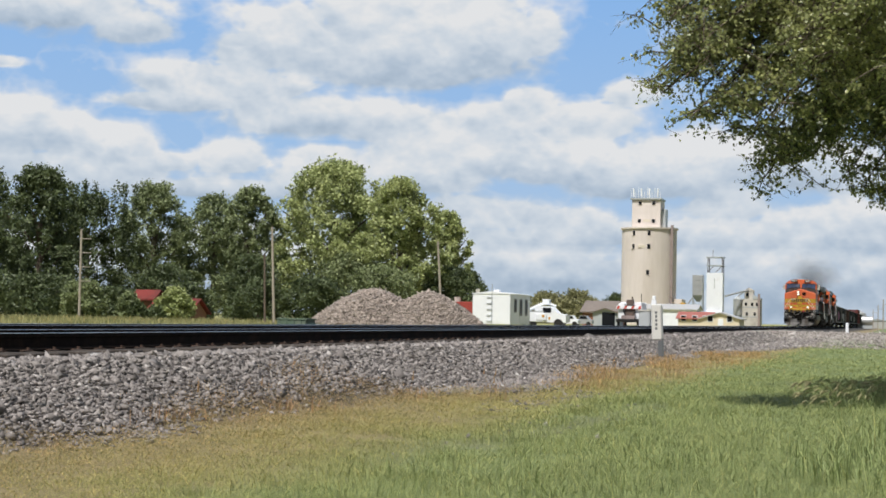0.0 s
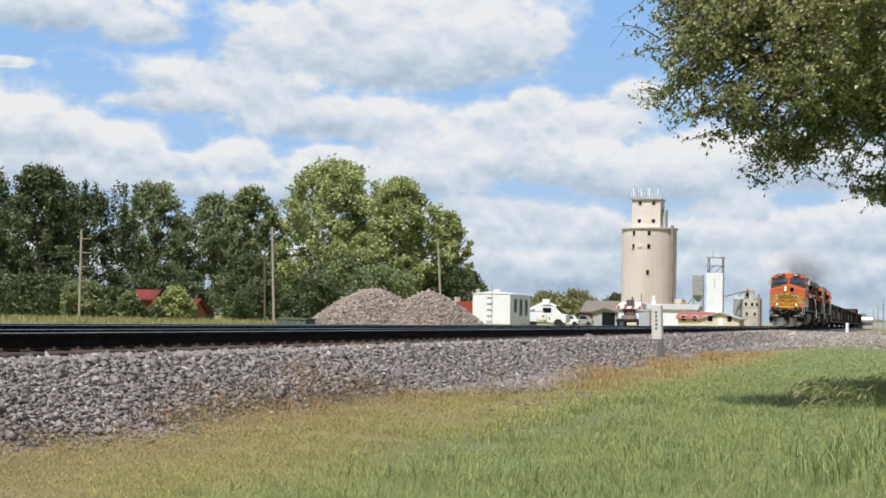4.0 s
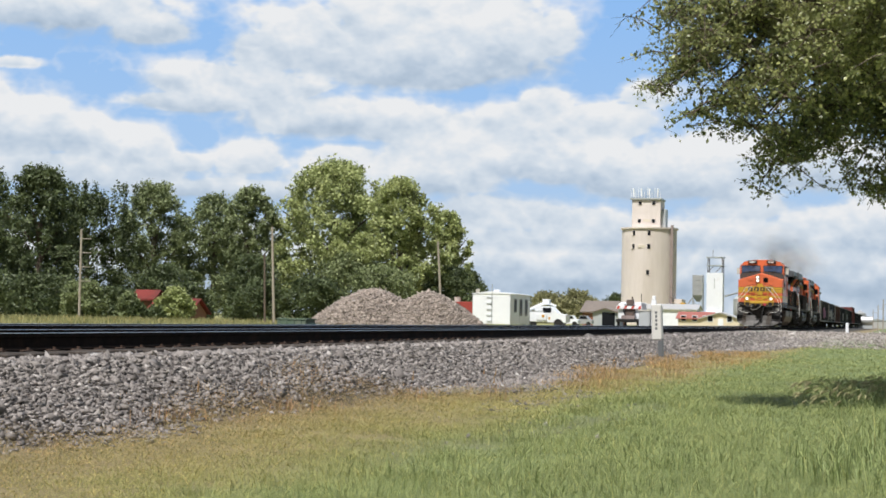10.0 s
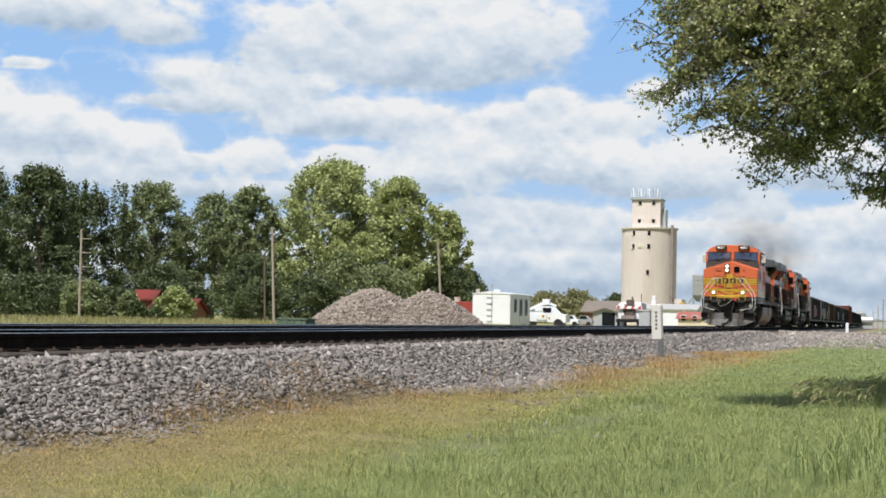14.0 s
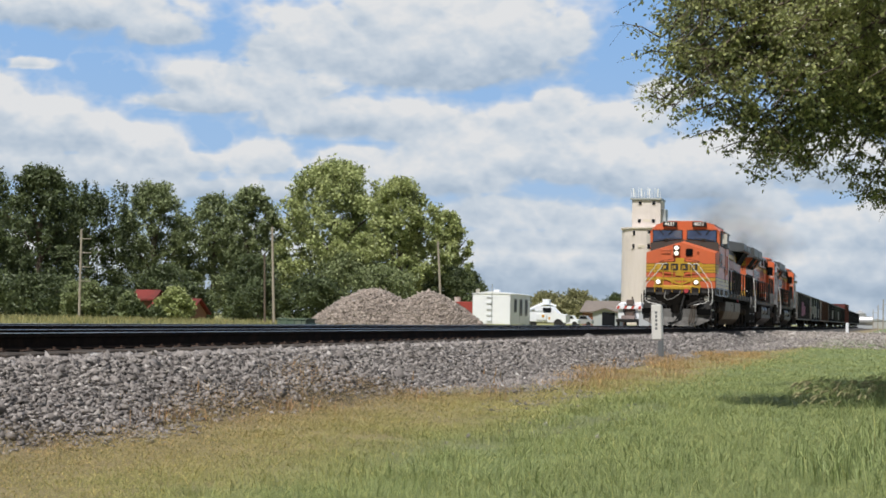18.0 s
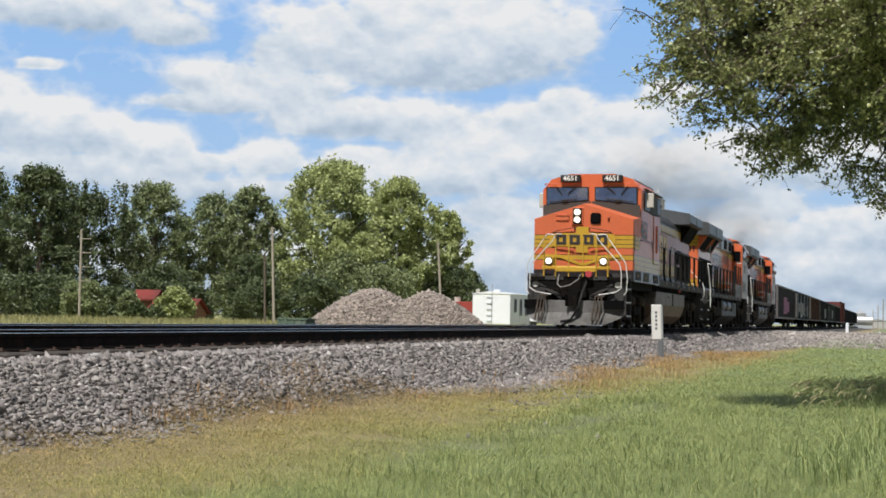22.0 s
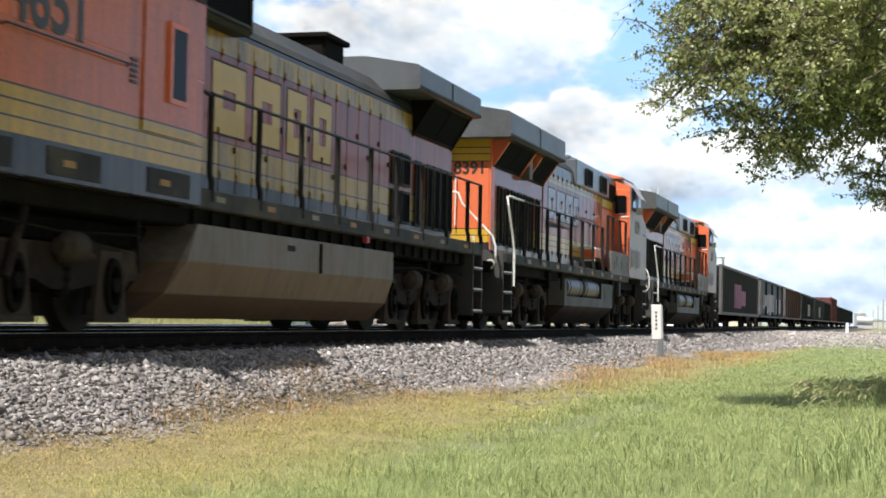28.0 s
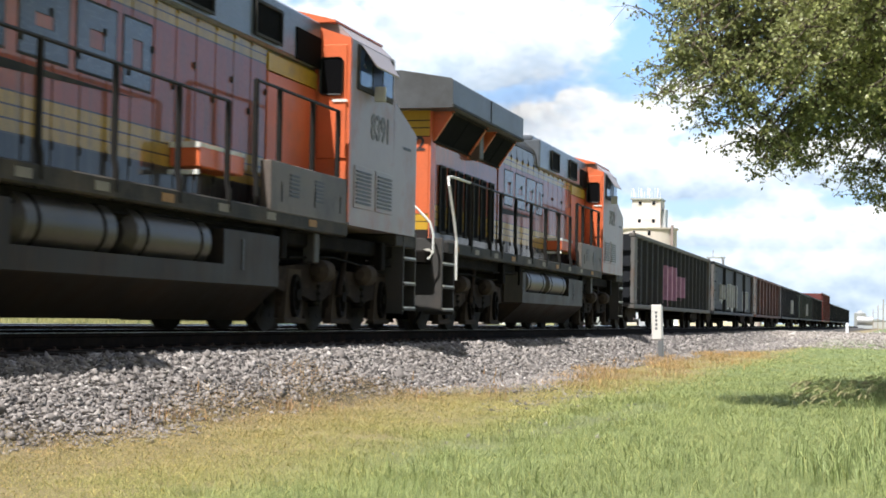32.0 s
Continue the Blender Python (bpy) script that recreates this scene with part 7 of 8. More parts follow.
make_tree(-48.9, 178, 13.4, 2.75, M_LEAF_LIGHT, "smaller yellow-green tree at the row's end", 9, 4800, 0.24, 0.10)
make_tree(-52.1, 200, 7.2, 2.6, M_LEAF_DARK, "low dark green tree", 10, 2200, 0.24, 0.02)
for i, (x, y, top, half, leaf) in enumerate(((-67.8, 128, 3.9, 1.9, M_LEAF_MID), (-60.6, 131, 3.4, 1.5, M_LEAF_LIGHT), (-65.0, 143, 4.0, 2.4, M_LEAF_DARK), (-64.3, 131, 2.0, 0.8, M_LEAF_DARK), (-61.4, 130, 1.7, 0.9, M_LEAF_DARK), (-65.3, 131.5, 2.8, 1.1, M_LEAF_MID), (-63.2, 133.2, 1.9, 1.0, M_LEAF_DARK), (-62.2, 133.6, 1.6, 0.8, M_LEAF_MID), (-76.0, 134, 4.6, 4.2, M_LEAF_DARK), (-84.5, 134, 5.5, 4.5, M_LEAF_DARK), (-61.0, 152, 4.6, 3.0, M_LEAF_DARK), (-55.5, 152, 5.0, 3.0, M_LEAF_DARK), (-51.0, 160, 6.6, 4.2, M_LEAF_MID), (-46.8, 172, 6.8, 3.6, M_LEAF_DARK), (-70.5, 150, 6.0, 3.6, M_LEAF_DARK), (-72, 142, 3.6, 2.6, M_LEAF_DARK), (-56.5, 166, 8.0, 4.2, M_LEAF_MID), (-65.5, 160, 7.5, 3.6, M_LEAF_DARK))):
    make_tree(x, y, top, half, leaf, "leafy green bush at the edge of the field", 30 + i, 2200, 0.19, 0.02, "bush")
for i, (x, y, top, half) in enumerate(((-63, 300, 6.4, 4.5), (-58.5, 305, 6.9, 4.5), (-55.0, 298, 5.2, 3.5), (-71, 430, 8.6, 4.0), (-66, 440, 8.0, 4.0), (-60, 380, 9.6, 2.6), (-57, 395, 8.0, 3.0))):
    make_tree(x, y, top, half, M_LEAF_TAN if i < 3 else M_LEAF_DARK, "distant low bushy tree", 60 + i, 1500, 0.34, 0.02, "bush")


def grass_material(name, stops, hot=0.3):
    k = Nodes(name)
    g = k.t.nodes.new("ShaderNodeNewGeometry")
    sep = k.t.nodes.new("ShaderNodeSeparateXYZ")
    k.link(g.outputs["Position"], sep.inputs[0])
    wob = k.noise(0.9, 5, 0.7, "World")
    x = k.math("ADD", sep.outputs["X"], k.math("MULTIPLY", k.math("SUBTRACT", wob, 0.5), 2.2))
    pick = k.n("MapRange", From_Min=-8.0, From_Max=0.0)
    k.link(x, pick.inputs["Value"])
    col = k.ramp(pick.outputs[0], stops)
    r = g.outputs["Random Per Island"]
    mottle = k.noise(2.6, 6, 0.75, "World")
    col = k.mix(1.0, col, k.ramp(mottle, [(0.3, (0.72, 0.76, 0.72)), (0.5, (1, 1, 1)), (0.72, (1.28, 1.18, 1.2))]), "MULTIPLY")
    col = k.mix(1.0, col, k.ramp(r, [(0.0, (0.42, 0.46, 0.42)), (0.5, (0.95, 0.97, 0.95)), (0.85, (1.12, 1.1, 1.12)), (0.93, (1.35, 1.22, 1.2)), (1.0, (1.9, 1.55, 1.45))]), "MULTIPLY")
    m = k.done(col, 0.6)
    tr = k.n("BsdfTranslucent")
    k.link(col, tr.inputs["Color"])
    mixer = k.n("MixShader", Fac=hot)
    k.link(k.b.outputs[0], mixer.inputs[1])
    k.link(tr.outputs[0], mixer.inputs[2])
    k.link(mixer.outputs[0], k.t.nodes["Material Output"].inputs["Surface"])
    return m


TANS = [(0.08, (0.40, 0.27, 0.17)), (0.18, (0.42, 0.315, 0.16)), (0.34, (0.43, 0.385, 0.15)), (0.46, (0.41, 0.405, 0.15)), (0.57, (0.335, 0.385, 0.148)), (0.9, (0.33, 0.385, 0.155))]
M_TURF = grass_material("drying_and_green_grass", TANS)


def blades(rng, p, height, width, lean=0.35):
    """Bent tapering blades of two joints each."""
    n = len(p)
    a = rng.uniform(0, 6.28, n)
    side = np.stack([np.cos(a), np.sin(a), np.zeros(n)], 1)
    out = np.stack([-np.sin(a), np.cos(a), np.zeros(n)], 1) * rng.normal(0, lean, n)[:, None]
    h, w = height[:, None], width[:, None]
    up = np.array([[0, 0, 1.0]])
    b0, b1 = p - side * w, p + side * w
    mid = p + up * h * 0.6 + out * h * 0.35
    c0, c1 = mid - side * w * 0.7, mid + side * w * 0.7
    tip = p + up * h * rng.uniform(0.8, 1.05, (n, 1)) + out * h * 1.1
    v = np.stack([b0, b1, c0, c1, tip], 1).reshape(-1, 3)
    k = np.arange(n)[:, None] * 5
    t = np.stack([k + [0, 1, 3], k + [0, 3, 2], k + [2, 3, 4]], 1).reshape(-1, 3)
    return v, t


def make_grass():
    rng = np.random.default_rng(21)
    P, H, W = [], [], []
    for y0, y1, dens, k in ((8.4, 12, 4000, 0.66), (12, 17, 3300, 0.80), (17, 24, 1900, 1.05), (24, 36, 700, 1.7), (36, 55, 280, 2.5), (55, 95, 80, 3.5)):
        x0, x1 = -7.2, 1.5
        n = int((y1 - y0) * (x1 - x0) * dens)
        x, y = rng.uniform(x0, x1, n), rng.uniform(y0, y1, n)
        seen = (x > -0.62 * y + 0.2) & (x < 0.04 * y + 0.6)
        e = edge_of_gravel(y) + 0.15
        tall = np.array([noise.noise((a * 1.6, b * 1.1, 3.0)) * 0.7 + noise.noise((a * 5.0, b * 3.5, 7.0)) * 0.6 for a, b in zip(x[seen], y[seen])])
        x, y, e = x[seen], y[seen], e[seen]
        dist = x - e
        bare = np.maximum(np.clip(0.9 - 2.6 * np.hypot((x + 4.4) / 1.3, (y - 23.5) / 4.5), 0, 0.85), np.clip(1.15 - np.abs(x + 4.85 - 0.085 * y + 0.5 * tall) / 0.38, 0, 0.8) * np.clip((6 - np.abs(y - 17.5)) / 2, 0, 1))
        keep = rng.random(len(x)) < np.clip(0.75 + dist * 1.3 + tall * 0.5, 0.04, 1) * np.where(dist > -0.9, 1, 0) * (1 - bare)
        x, y, tall, dist = x[keep], y[keep], tall[keep], dist[keep]
        road = np.abs(y - 112) < 24
        x, y, tall, dist = x[~road], y[~road], tall[~road], dist[~road]
        P.append(np.stack([x, y, level(x, y) - 0.02], 1))
        green = np.clip((x + 4.6) / 1.0, 0, 1)
        H.append((0.028 + 0.045 * rng.random(len(x)) ** 1.4 + 0.022 * green + 0.045 * np.clip(tall, -0.6, 1)) * np.where(rng.random(len(x)) < 0.05, 2.1, 1))
        W.append(np.full(len(x), 0.0023 * k) * rng.uniform(0.7, 1.3, len(x)))
    p, h, w = np.concatenate(P), np.concatenate(H), np.concatenate(W)
    v, t = blades(rng, p, np.maximum(h * 0.9, 0.02), w, 2.3)
    # loose tufts of longer arching blades in the green turf
    cx, cy = rng.uniform(-4.2, 1.0, 420), 9.0 + 19.0 * rng.random(420) ** 1.3
    near = (cx < 0.04 * cy + 0.6) & (cx > -4.4 + 0.05 * (cy - 9) + rng.normal(0, 0.5, 420))
    cx, cy = np.repeat(cx[near], 44), np.repeat(cy[near], 44)
    cx, cy = cx + rng.normal(0, 0.13, len(cx)), cy + rng.normal(0, 0.16, len(cy))
    v2, t2 = blades(rng, np.stack([cx, cy, level(cx, cy) - 0.02], 1), rng.uniform(0.06, 0.17, len(cx)), np.full(len(cx), 0.0026) * (0.6 + cy / 24), 1.3)
    # seed specks and tiny leaves of the dry weeds
    n = 70000
    sy = 8.5 + 20 * rng.random(n) ** 1.5
    sx = edge_of_gravel(sy) + np.abs(rng.normal(0, 1.5, n))
    spot = np.array([noise.noise((a * 2.2, b * 1.6, 5.0)) for a, b in zip(sx, sy)])
    fit = (sx < -3.2 + rng.normal(0, 0.5, n)) & (spot > rng.normal(-0.05, 0.25, n))
    sx, sy = sx[fit], sy[fit]
    v3, t3 = leaves(rng, np.stack([sx, sy, level(sx, sy) + 0.02 + 0.10 * rng.random(len(sx)) ** 1.3], 1), 0.0062 * (0.5 + sy / 24))
    t = np.concatenate([t, t2 + len(v), t3 + len(v) + len(v2)])
    v = np.concatenate([v, v2, v3])
    bulk("grass", v, t, M_TURF, None, "short tan weeds and green grass beside the ballast", "stuff", "grass")


make_grass()


def make_dry_weeds():
    """Thin rust-coloured weeds along the edge of the gravel."""
    rng = np.random.default_rng(23)
    n = 26000
    y = rng.uniform(15, 62, n)
    d = np.abs(rng.normal(0, 0.75, n)) * np.interp(y, [22, 30, 45, 62], [1.0, 1.5, 2.0, 1.4])
    x = edge_of_gravel(y) - 0.35 + d
    clump = np.sin(y * 1.3 + 2 * np.sin(y * 0.41)) + np.sin(x * 3.1 + y * 0.6) + rng.normal(0, 0.5, n)
    k = clump > 0.1 + np.interp(y, [15, 24, 30], [1.6, 0.7, 0.0])
    x, y = x[k], y[k]
    p = np.stack([x, y, level(x, y) - 0.02], 1)
    v, t = blades(rng, p, rng.uniform(0.07, 0.22, len(x)), rng.uniform(0.0014, 0.003, len(x)) * (y / 24), 0.8)
    bulk("dry_weeds", v, t, grass_material("rust_brown_weeds", [(0, (0.50, 0.33, 0.15)), (1, (0.48, 0.37, 0.16))]), None, "thin rust-brown dry weeds along the gravel's edge", "stuff", "weeds")


make_dry_weeds()


def make_field():
    rng = np.random.default_rng(22)
    n = 26000
    x, y = rng.uniform(-70, -17.5, n), rng.uniform(28, 135, n)
    seen = (x > -0.60 * y - 1) & (x < -0.20 * y + 4)
    x, y = x[seen], y[seen]
    p = np.stack([x, y, level(x, y) - 0.03], 1)
    v, t = blades(rng, p, rng.uniform(0.18, 0.48, len(x)), rng.uniform(0.012, 0.03, len(x)), 0.3)
    bulk("field_grass", v, t, grass_material("dry_field_grass", [(0, (0.34, 0.33, 0.15)), (1, (0.31, 0.31, 0.13))]), None, "tall yellow-green field grass behind the tracks", "stuff", "grass")


make_field()


# overhanging tree beside the camera's view
def canopy_floor(x):
    """Height of the lowest leaves of the overhanging crown."""
    return np.interp(x, [-3.9, -3.55, -3.2, -2.8, -2.3, -1.9, -1.3, -0.6, -0.25, 0.2, 2.0, 6.0], [5.0, 4.50, 4.02, 3.68, 3.58, 3.08, 3.20, 3.14, 2.84, 2.5, 2.6, 3.4])


def make_shade_tree():
    rng = np.random.default_rng(44)
    x, y = 2.75, 22.9
    base = float(level(x, y))
    t = thing("shade_tree", pose(x, y, base), "elm tree with drooping leafy branches over the grass", "tree")
    s = Shape().tube([(0, 0, -0.3), (0.05, 0, 1.2), (-0.1, 0.1, 2.6), (-0.3, 0.1, 4.0), (-0.2, 0.0, 6.2), (0.1, 0, 8.2)], 0.30, 10)
    s.rod((0, 0, -0.3), (0, 0, 0.9), 0.48, 10, 0.31)
    part("trunk", s, M_BARK, t)
    tips = []
    for i in range(64):
        # low drooping boughs of the side that leans over the grass
        wx = -3.22 + 4.0 * ((i * 0.618) % 1.0) ** 1.2
        wy = 22.6 + 1.7 * math.sin(i * 2.4) + rng.uniform(-0.3, 0.3)
        tips.append((wx, wy, float(canopy_floor(wx)) + 0.22 + 2.3 * ((i * 0.37) % 1.0) ** 1.5, True))
    for i in range(7):
        # outer sprays that stand in full sun
        wx = -1.45 + 0.26 * i
        tips.append((wx, 19.9 + rng.uniform(-0.3, 0.4), float(canopy_floor(wx)) + 0.75 + 0.24 * ((i * 3) % 7), True))
    for i in range(30):
        # the rest of the crown, above and behind: unseen, added to shade the grass
        a, r = i * 2.4, 5.6 * math.sqrt((i + 0.5) / 30)
        tips.append((2.2 + r * math.cos(a), 27.0 + 0.95 * r * math.sin(a), 7.3 + 2.9 * (1 - (r / 6.2) ** 2) + rng.uniform(-0.4, 0.4), False))
    made = []
    for k, (wx, wy, wz, low) in enumerate(tips):
        c = Vector((wx - x, wy - y, wz - base))
        a = Vector((-0.2, 0.08, min(4.2 + 0.42 * (c.z - 2.4), 7.6)))
        b = a.lerp(c, 0.72) + Vector((0, 0.3 * math.sin(3.0 * k), (1.15 if low else 0.5) + 0.12 * (c - a).length))
        pivot = a
        pts = [a.lerp(b, f) * (1 - f) + b.lerp(c, f) * f for f in (0, 0.2, 0.4, 0.6, 0.8, 1.0)]
        wood = Shape()
        for i in range(5):
            wood.rod(pts[i] - pivot, pts[i + 1] - pivot, 0.055 - 0.0095 * i, 5, 0.055 - 0.0095 * (i + 1))
        cloud = []
        for j in range(14 if low else 26):
            f = rng.uniform(0.42, 1.0)
            q = a.lerp(b, f) * (1 - f) + b.lerp(c, f) * f
            ang = rng.uniform(0, 6.28)
            reach = rng.uniform(0.30, 0.85) * (1.25 - 0.5 * f) * (1.0 if low else 1.9)
            end = q + Vector((math.cos(ang) * reach, math.sin(ang) * reach, rng.uniform(-0.95, 0.55) * reach))
            if low and end.z + base < canopy_floor(end.x + x) + 0.05:
                end.z = float(canopy_floor(end.x + x)) + 0.05 - base
            bend = q.lerp(end, 0.5) + Vector((0, 0, 0.10 * reach))
            wood.rod(q - pivot, bend - pivot, 0.012, 4, 0.008)
            wood.rod(bend - pivot, end - pivot, 0.008, 4, 0.004)
            for h in range(9 if low else 7):
                g = rng.uniform(0.2, 1.0)
                u = q.lerp(bend, g * 2) if g < 0.5 else bend.lerp(end, g * 2 - 1)
                ang2, r2 = rng.uniform(0, 6.28), rng.uniform(0.14, 0.40) * (1.0 if low else 1.7)
                v = u + Vector((math.cos(ang2) * r2, math.sin(ang2) * r2, rng.uniform(-1.0, 0.45) * r2))
                if low and v.z + base > canopy_floor(v.x + x) - 0.12:
                    wood.rod(u - pivot, v - pivot, 0.0035, 3, 0.002)
                m = 15 if low else 11
                along = rng.uniform(0.1, 1.08, (m, 1))
                cloud.append(np.array(u)[None] * (1 - along) + np.array(v)[None] * along + rng.normal(0, 0.028 if low else 0.09, (m, 3)))
        p = np.concatenate(cloud)
        over = p[:, 2] + base - canopy_floor(p[:, 0] + x)
        keep = (p[:, 0] + x > -3.56 + rng.normal(0, 0.12, len(p))) & (over > rng.normal(-0.03, 0.09, len(p))) & (rng.random(len(p)) < np.clip(0.62 + over * 0.9, 0.45, 1) * np.clip(1.0 - 0.35 * (-0.9 - p[:, 0] - x) / 2.6, 0.6, 1))
        p = p[keep] - np.array(pivot)[None]
        bough = part("bough", wood, M_BARK, t)
        bough.location = pivot
        v, tr = leaves(rng, p, 0.029 if low else 0.085, 0.5)
        bulk("foliage", v, tr, M_LEAF_NEAR, bough, "", "")
        made.append((bough, pivot, k + 1))
    return made


M_LEAF_NEAR = leaf_material("elm_leaves", (0.065, 0.095, 0.048), (0.19, 0.235, 0.105), (0.46, 0.47, 0.18), 0.38, 0.36)
SWAYING = make_shade_tree()

# ---- weeds and tall grass clumps ----
M_WEED_DRY = grass_material("dry_weed_stalk", [(0, (0.42, 0.27, 0.15)), (1, (0.46, 0.33, 0.18))])
M_WEED_GREEN = grass_material("coarse_green_grass", [(0, (0.29, 0.35, 0.14)), (1, (0.30, 0.365, 0.145))])


def clump(x, y, n, tall, wide, spread, material, seed, label, name="grass_clump", heads=0, lean=0.55):
    rng = np.random.default_rng(seed)
    z = float(level(x, y))
    t = thing(name, pose(x, y, z), label, "plant", "weeds beside the track")
    p = np.stack([rng.normal(0, spread, n), rng.normal(0, spread, n), np.full(n, -0.02)], 1)
    v, f = blades(rng, p, tall * rng.uniform(0.5, 1.1, n), np.full(n, wide), lean)
    bulk("foliage", v, f, material, t, "", "stuff")
    if heads:
        s = Shape()
        for i in range(heads):
            a = (rng.normal(0, spread), rng.normal(0, spread), 0)
            b = (a[0] + rng.normal(0, 0.12), a[1] + rng.normal(0, 0.12), tall * rng.uniform(0.9, 1.35))
            s.rod(a, b, 0.004, 4, 0.002)
            s.rod(b, (b[0] + 0.01, b[1], b[2] + 0.12), 0.012, 5, 0.003)
        part("seed_stalk", s, M_WEED_DRY, t)
    return t


M_SEED = surface("pale_seed_head", (0.36, 0.335, 0.19), 0.9, 0.0, 0.3, 30, 90, gloss=0.1)


def foxtail(x, y, n, seed, reach=0.55):
    """A leaning clump: arching stems, drooping seed heads, long bent leaves."""
    rng = np.random.default_rng(seed)
    t = thing("foxtail_grass", pose(x, y, float(level(x, y))), "leaning foxtail grass with pale drooping seed heads", "plant", "weeds beside the track")
    stems, heads = Shape(), Shape()
    for i in range(n):
        b = Vector((rng.normal(0, 0.22), rng.normal(0, 0.3), -0.02))
        a = rng.normal(3.3, 0.7)
        out = Vector((math.cos(a), math.sin(a), 0))
        far, up = reach * rng.uniform(0.5, 1.2), rng.uniform(0.16, 0.46)
        pts = [b, b + out * far * 0.3 + Vector((0, 0, up * 0.75)), b + out * far * 0.65 + Vector((0, 0, up)), b + out * far + Vector((0, 0, up * 0.86))]
        for j in range(3):
            stems.rod(pts[j], pts[j + 1], 0.0045 - j * 0.001, 4, 0.0035 - j * 0.001)
        tip = pts[3] + out * 0.10 + Vector((0, 0, -rng.uniform(0.03, 0.09)))
        heads.rod(pts[3], pts[3].lerp(tip, 0.5) + Vector((0, 0, 0.012)), 0.006, 5, 0.012)
        heads.rod(pts[3].lerp(tip, 0.5) + Vector((0, 0, 0.012)), tip, 0.012, 5, 0.003)
    part("stem", stems, M_WEED_GREEN, t)
    part("seed_head", heads, M_SEED, t, "pale drooping seed heads")
    p = np.stack([rng.normal(0, 0.26, n * 5), rng.normal(0, 0.34, n * 5), np.full(n * 5, -0.02)], 1)
    v, f = blades(rng, p, rng.uniform(0.12, 0.34, n * 5), np.full(n * 5, 0.005), 1.3)
    bulk("foliage", v, f, M_WEED_GREEN, t, "", "stuff")


for i, (x, y, n) in enumerate(((-0.65, 23.3, 26), (-0.35, 22.3, 30), (-0.15, 24.2, 30), (0.25, 23.2, 30), (0.1, 26.6, 26), (0.5, 25.4, 26))):
    foxtail(x, y, n, 100 + i)
for i, (x, y) in enumerate(((-0.15, 12.8), (0.0, 13.8), (-0.3, 15.0), (-0.05, 11.8), (-2.9, 10.4), (-2.2, 10.2), (-2.6, 11.2), (-3.3, 11.5), (-1.6, 12.5), (-2.0, 14.4))):
    clump(x, y, 60, 0.20 if i > 3 else 0.30, 0.004 if i > 3 else 0.005, 0.17, M_WEED_GREEN, 120 + i, "coarse green grass tuft in the turf", heads=0, lean=1.1)
for i, (x, y) in enumerate(((-0.38, 12.5), (-0.28, 14.2), (-0.5, 11.8), (-0.12, 16.4), (-0.62, 13.4))):
    clump(x, y, 64, 0.34, 0.0050, 0.15, M_WEED_GREEN, 170 + i, "tall coarse green grass at the turf's edge", heads=0, lean=0.9)
for i, (x, y) in enumerate(((-4.85, 26.3), (-5.3, 27.5), (-5.6, 29.5), (-5.9, 24.0), (-6.2, 21.0), (-6.5, 17.0), (-6.6, 14.0), (-5.2, 31.0), (-4.7, 33.0), (-4.9, 37.0), (-5.9, 33.5), (-5.6, 22.4))):
    clump(x, y, 90, 0.20, 0.004, 0.28, M_WEED_DRY, 140 + i, "dry reddish weed at the gravel's edge", "dry_weed", 3 if i in (0, 3) else 1)

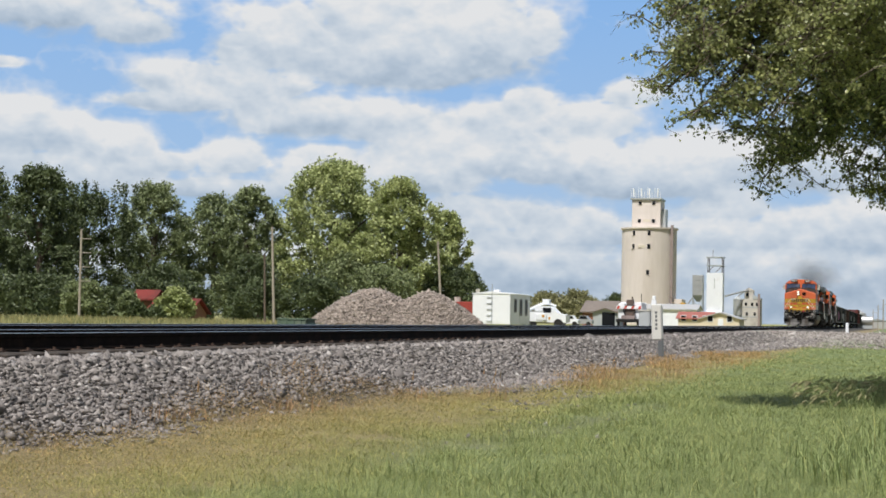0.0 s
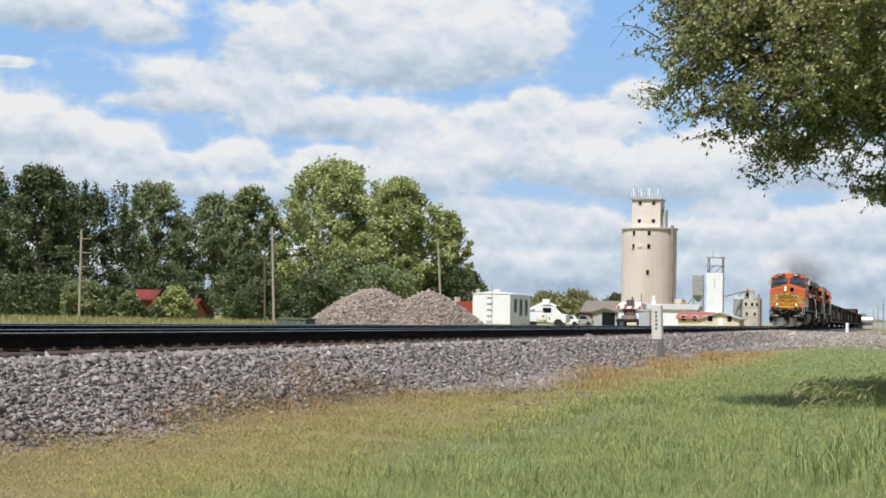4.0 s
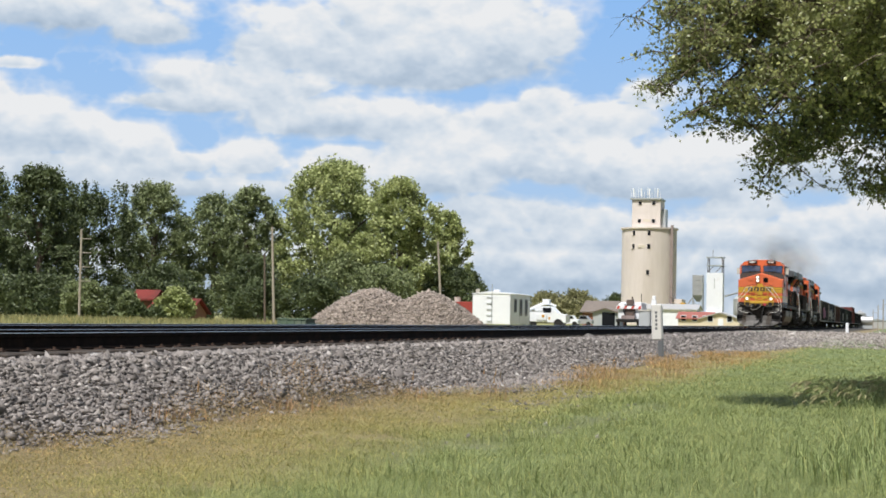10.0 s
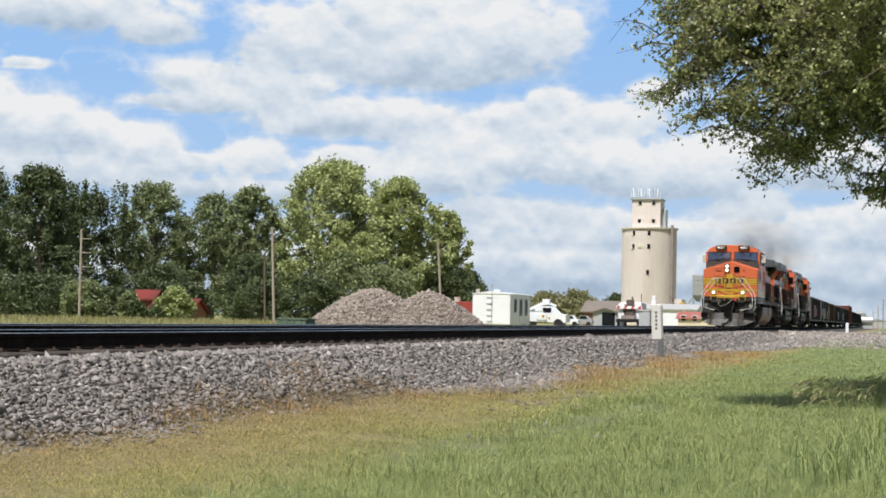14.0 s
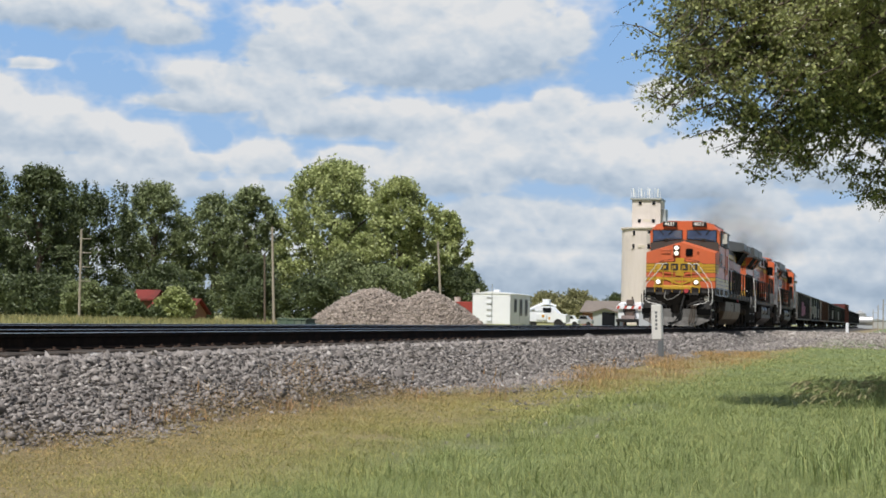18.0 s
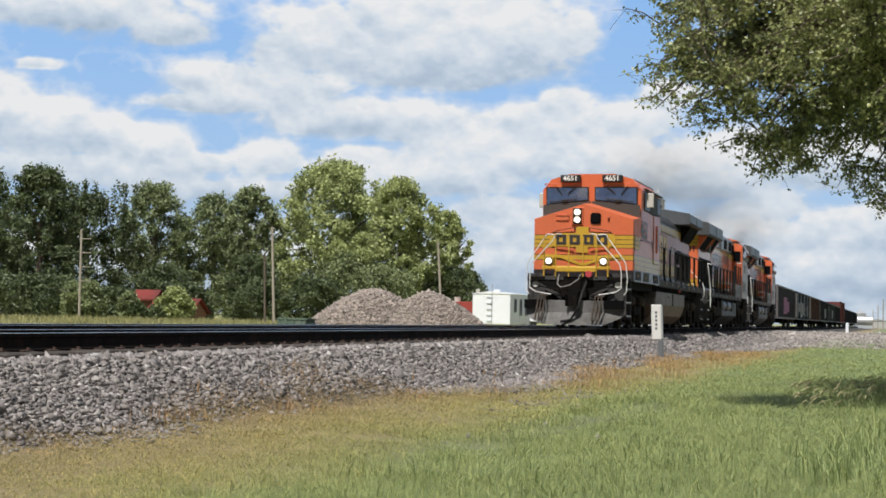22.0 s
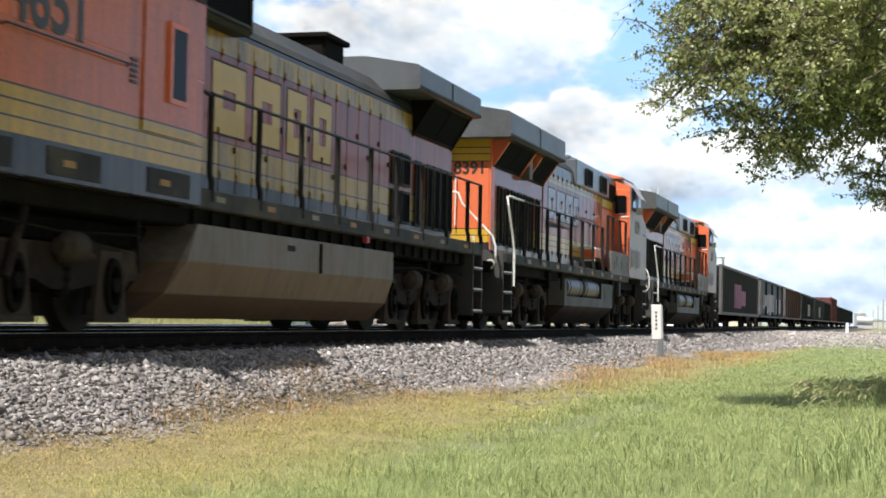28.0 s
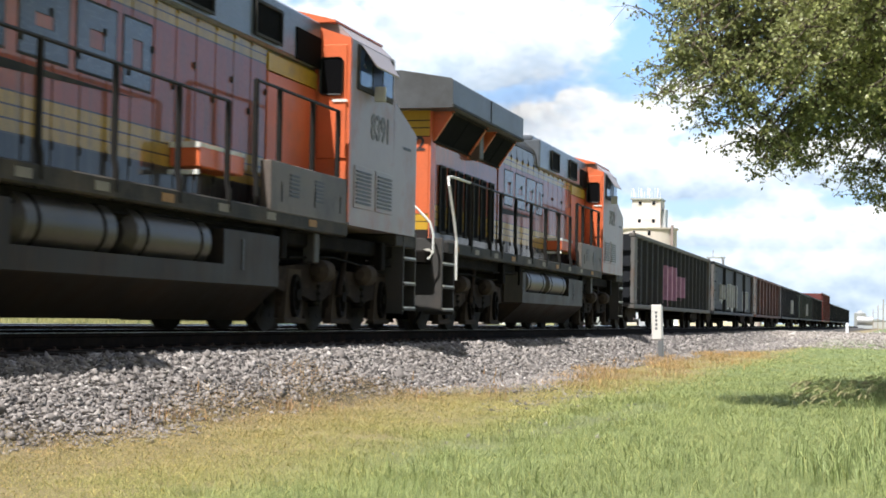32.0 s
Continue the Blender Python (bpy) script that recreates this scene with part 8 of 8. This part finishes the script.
# ---- exhaust haze ----
def make_smoke():
    """Thin curved wisps of soot, fading out toward their rims."""
    k = Nodes("thin_exhaust_haze")
    clear = k.n("BsdfTransparent")
    soot = k.n("BsdfDiffuse", Color=(0.16, 0.14, 0.125, 1))
    ball = k.t.nodes.new("ShaderNodeTexGradient")
    ball.gradient_type = "SPHERICAL"
    k.link(k.where("Object"), ball.inputs["Vector"])
    wisp = k.noise(2.2, 5, 0.65)
    fade = k.ramp(ball.outputs["Fac"], [(0.0, (0, 0, 0)), (0.9, (0.34, 0.34, 0.34))])
    thick = k.math("MULTIPLY", fade, k.ramp(wisp, [(0.25, (0.25, 0.25, 0.25)), (0.75, (1, 1, 1))]))
    mixer = k.n("MixShader")
    k.link(thick, mixer.inputs[0])
    k.link(clear.outputs[0], mixer.inputs[1])
    k.link(soot.outputs[0], mixer.inputs[2])
    k.link(mixer.outputs[0], k.t.nodes["Material Output"].inputs["Surface"])
    t = thing("exhaust_smoke", pose(TRACK, 170, RAIL), "thin brown-grey exhaust haze above the engine roofs", "smoke")
    s = Shape()
    n = 20
    rows = [[((i / n - 0.5) * 2, 0.25 * math.sin(i * 0.35) * math.cos(j * 0.4), (j / n - 0.5) * 2) for i in range(n + 1)] for j in range(n + 1)]
    s.loft(rows, False)
    m = smooth(s.mesh("smoke_wisp", k.m))
    for start, size in ((15.2, 1.0), (34.0, 0.9), (56.5, 0.9)):
        for dy, dz, w, h, turn in ((0.6, 0.7, 1.2, 1.0, 35), (3.2, 1.4, 2.9, 1.8, 50), (7.5, 2.0, 4.6, 2.3, 40)):
            o = new("smoke_wisp", m)
            o.parent = t
            o.visible_shadow = False
            o.matrix_basis = pose(-0.3, start + dy, 4.7 + dz, 0, 0, turn) @ Matrix.Diagonal((w * size, 1, h * size, 1))
    return t


smoke = make_smoke()

# ---- what moves ----
FRONT = [(0, 174.0), (1, 169.0), (2, 163.6), (3, 158.2), (4.5, 150.5), (6, 143.2), (7, 137.8), (8, 132.2), (9, 126.6), (10, 121.0), (11, 115.3), (12, 109.6), (13, 103.9), (14, 98.03), (15, 92.2), (16.5, 83.28), (18, 74.32), (19, 68.25), (20, 62.14), (21, 56.0), (22, 49.81), (23, 43.48), (24, 37.05), (25, 30.57), (26, 23.97), (27, 17.33), (28, 10.75), (29, 4.12), (30, -2.58), (31, -9.42), (32, -16.37)]


def front_at(t):
    return float(np.interp(t, [a for a, b in FRONT], [b for a, b in FRONT]))


def motions():
    for ob, back in CONSIST:
        walk(ob, [(t, pose(TRACK, y + back, RAIL)) for t, y in FRONT])
    for ob, r in TURNING:
        rows, x, y, z = [], ob.location.x, ob.location.y, ob.location.z
        for i in range(321):
            t = i / 10
            rows.append((t, pose(x, y, z, math.degrees((front_at(0) - front_at(t)) / r))))
        walk(ob, rows)

    walk(smoke, [(t, pose(TRACK, y, RAIL)) for t, y in FRONT])
    walk(sky_sheet, [(0, pose(0, 0, 0, 0, 0, 0.75)), (13, pose(0, 0, 0)), (32, pose(0, 0, 0, 0, 0, -1.10))])
    for ob, pivot, k in SWAYING:
        rows = []
        for i in range(33):
            g = 0.9 + 0.6 * math.sin(i * 0.55 + k * 0.3)
            rows.append((i, pose(*pivot, 1.2 * g * math.sin(i * 2.3 + k), 1.5 * g * math.sin(i * 1.9 + k * 1.7), 1.0 * g * math.sin(i * 1.3 + k * 2.1))))
        walk(ob, rows)


motions()
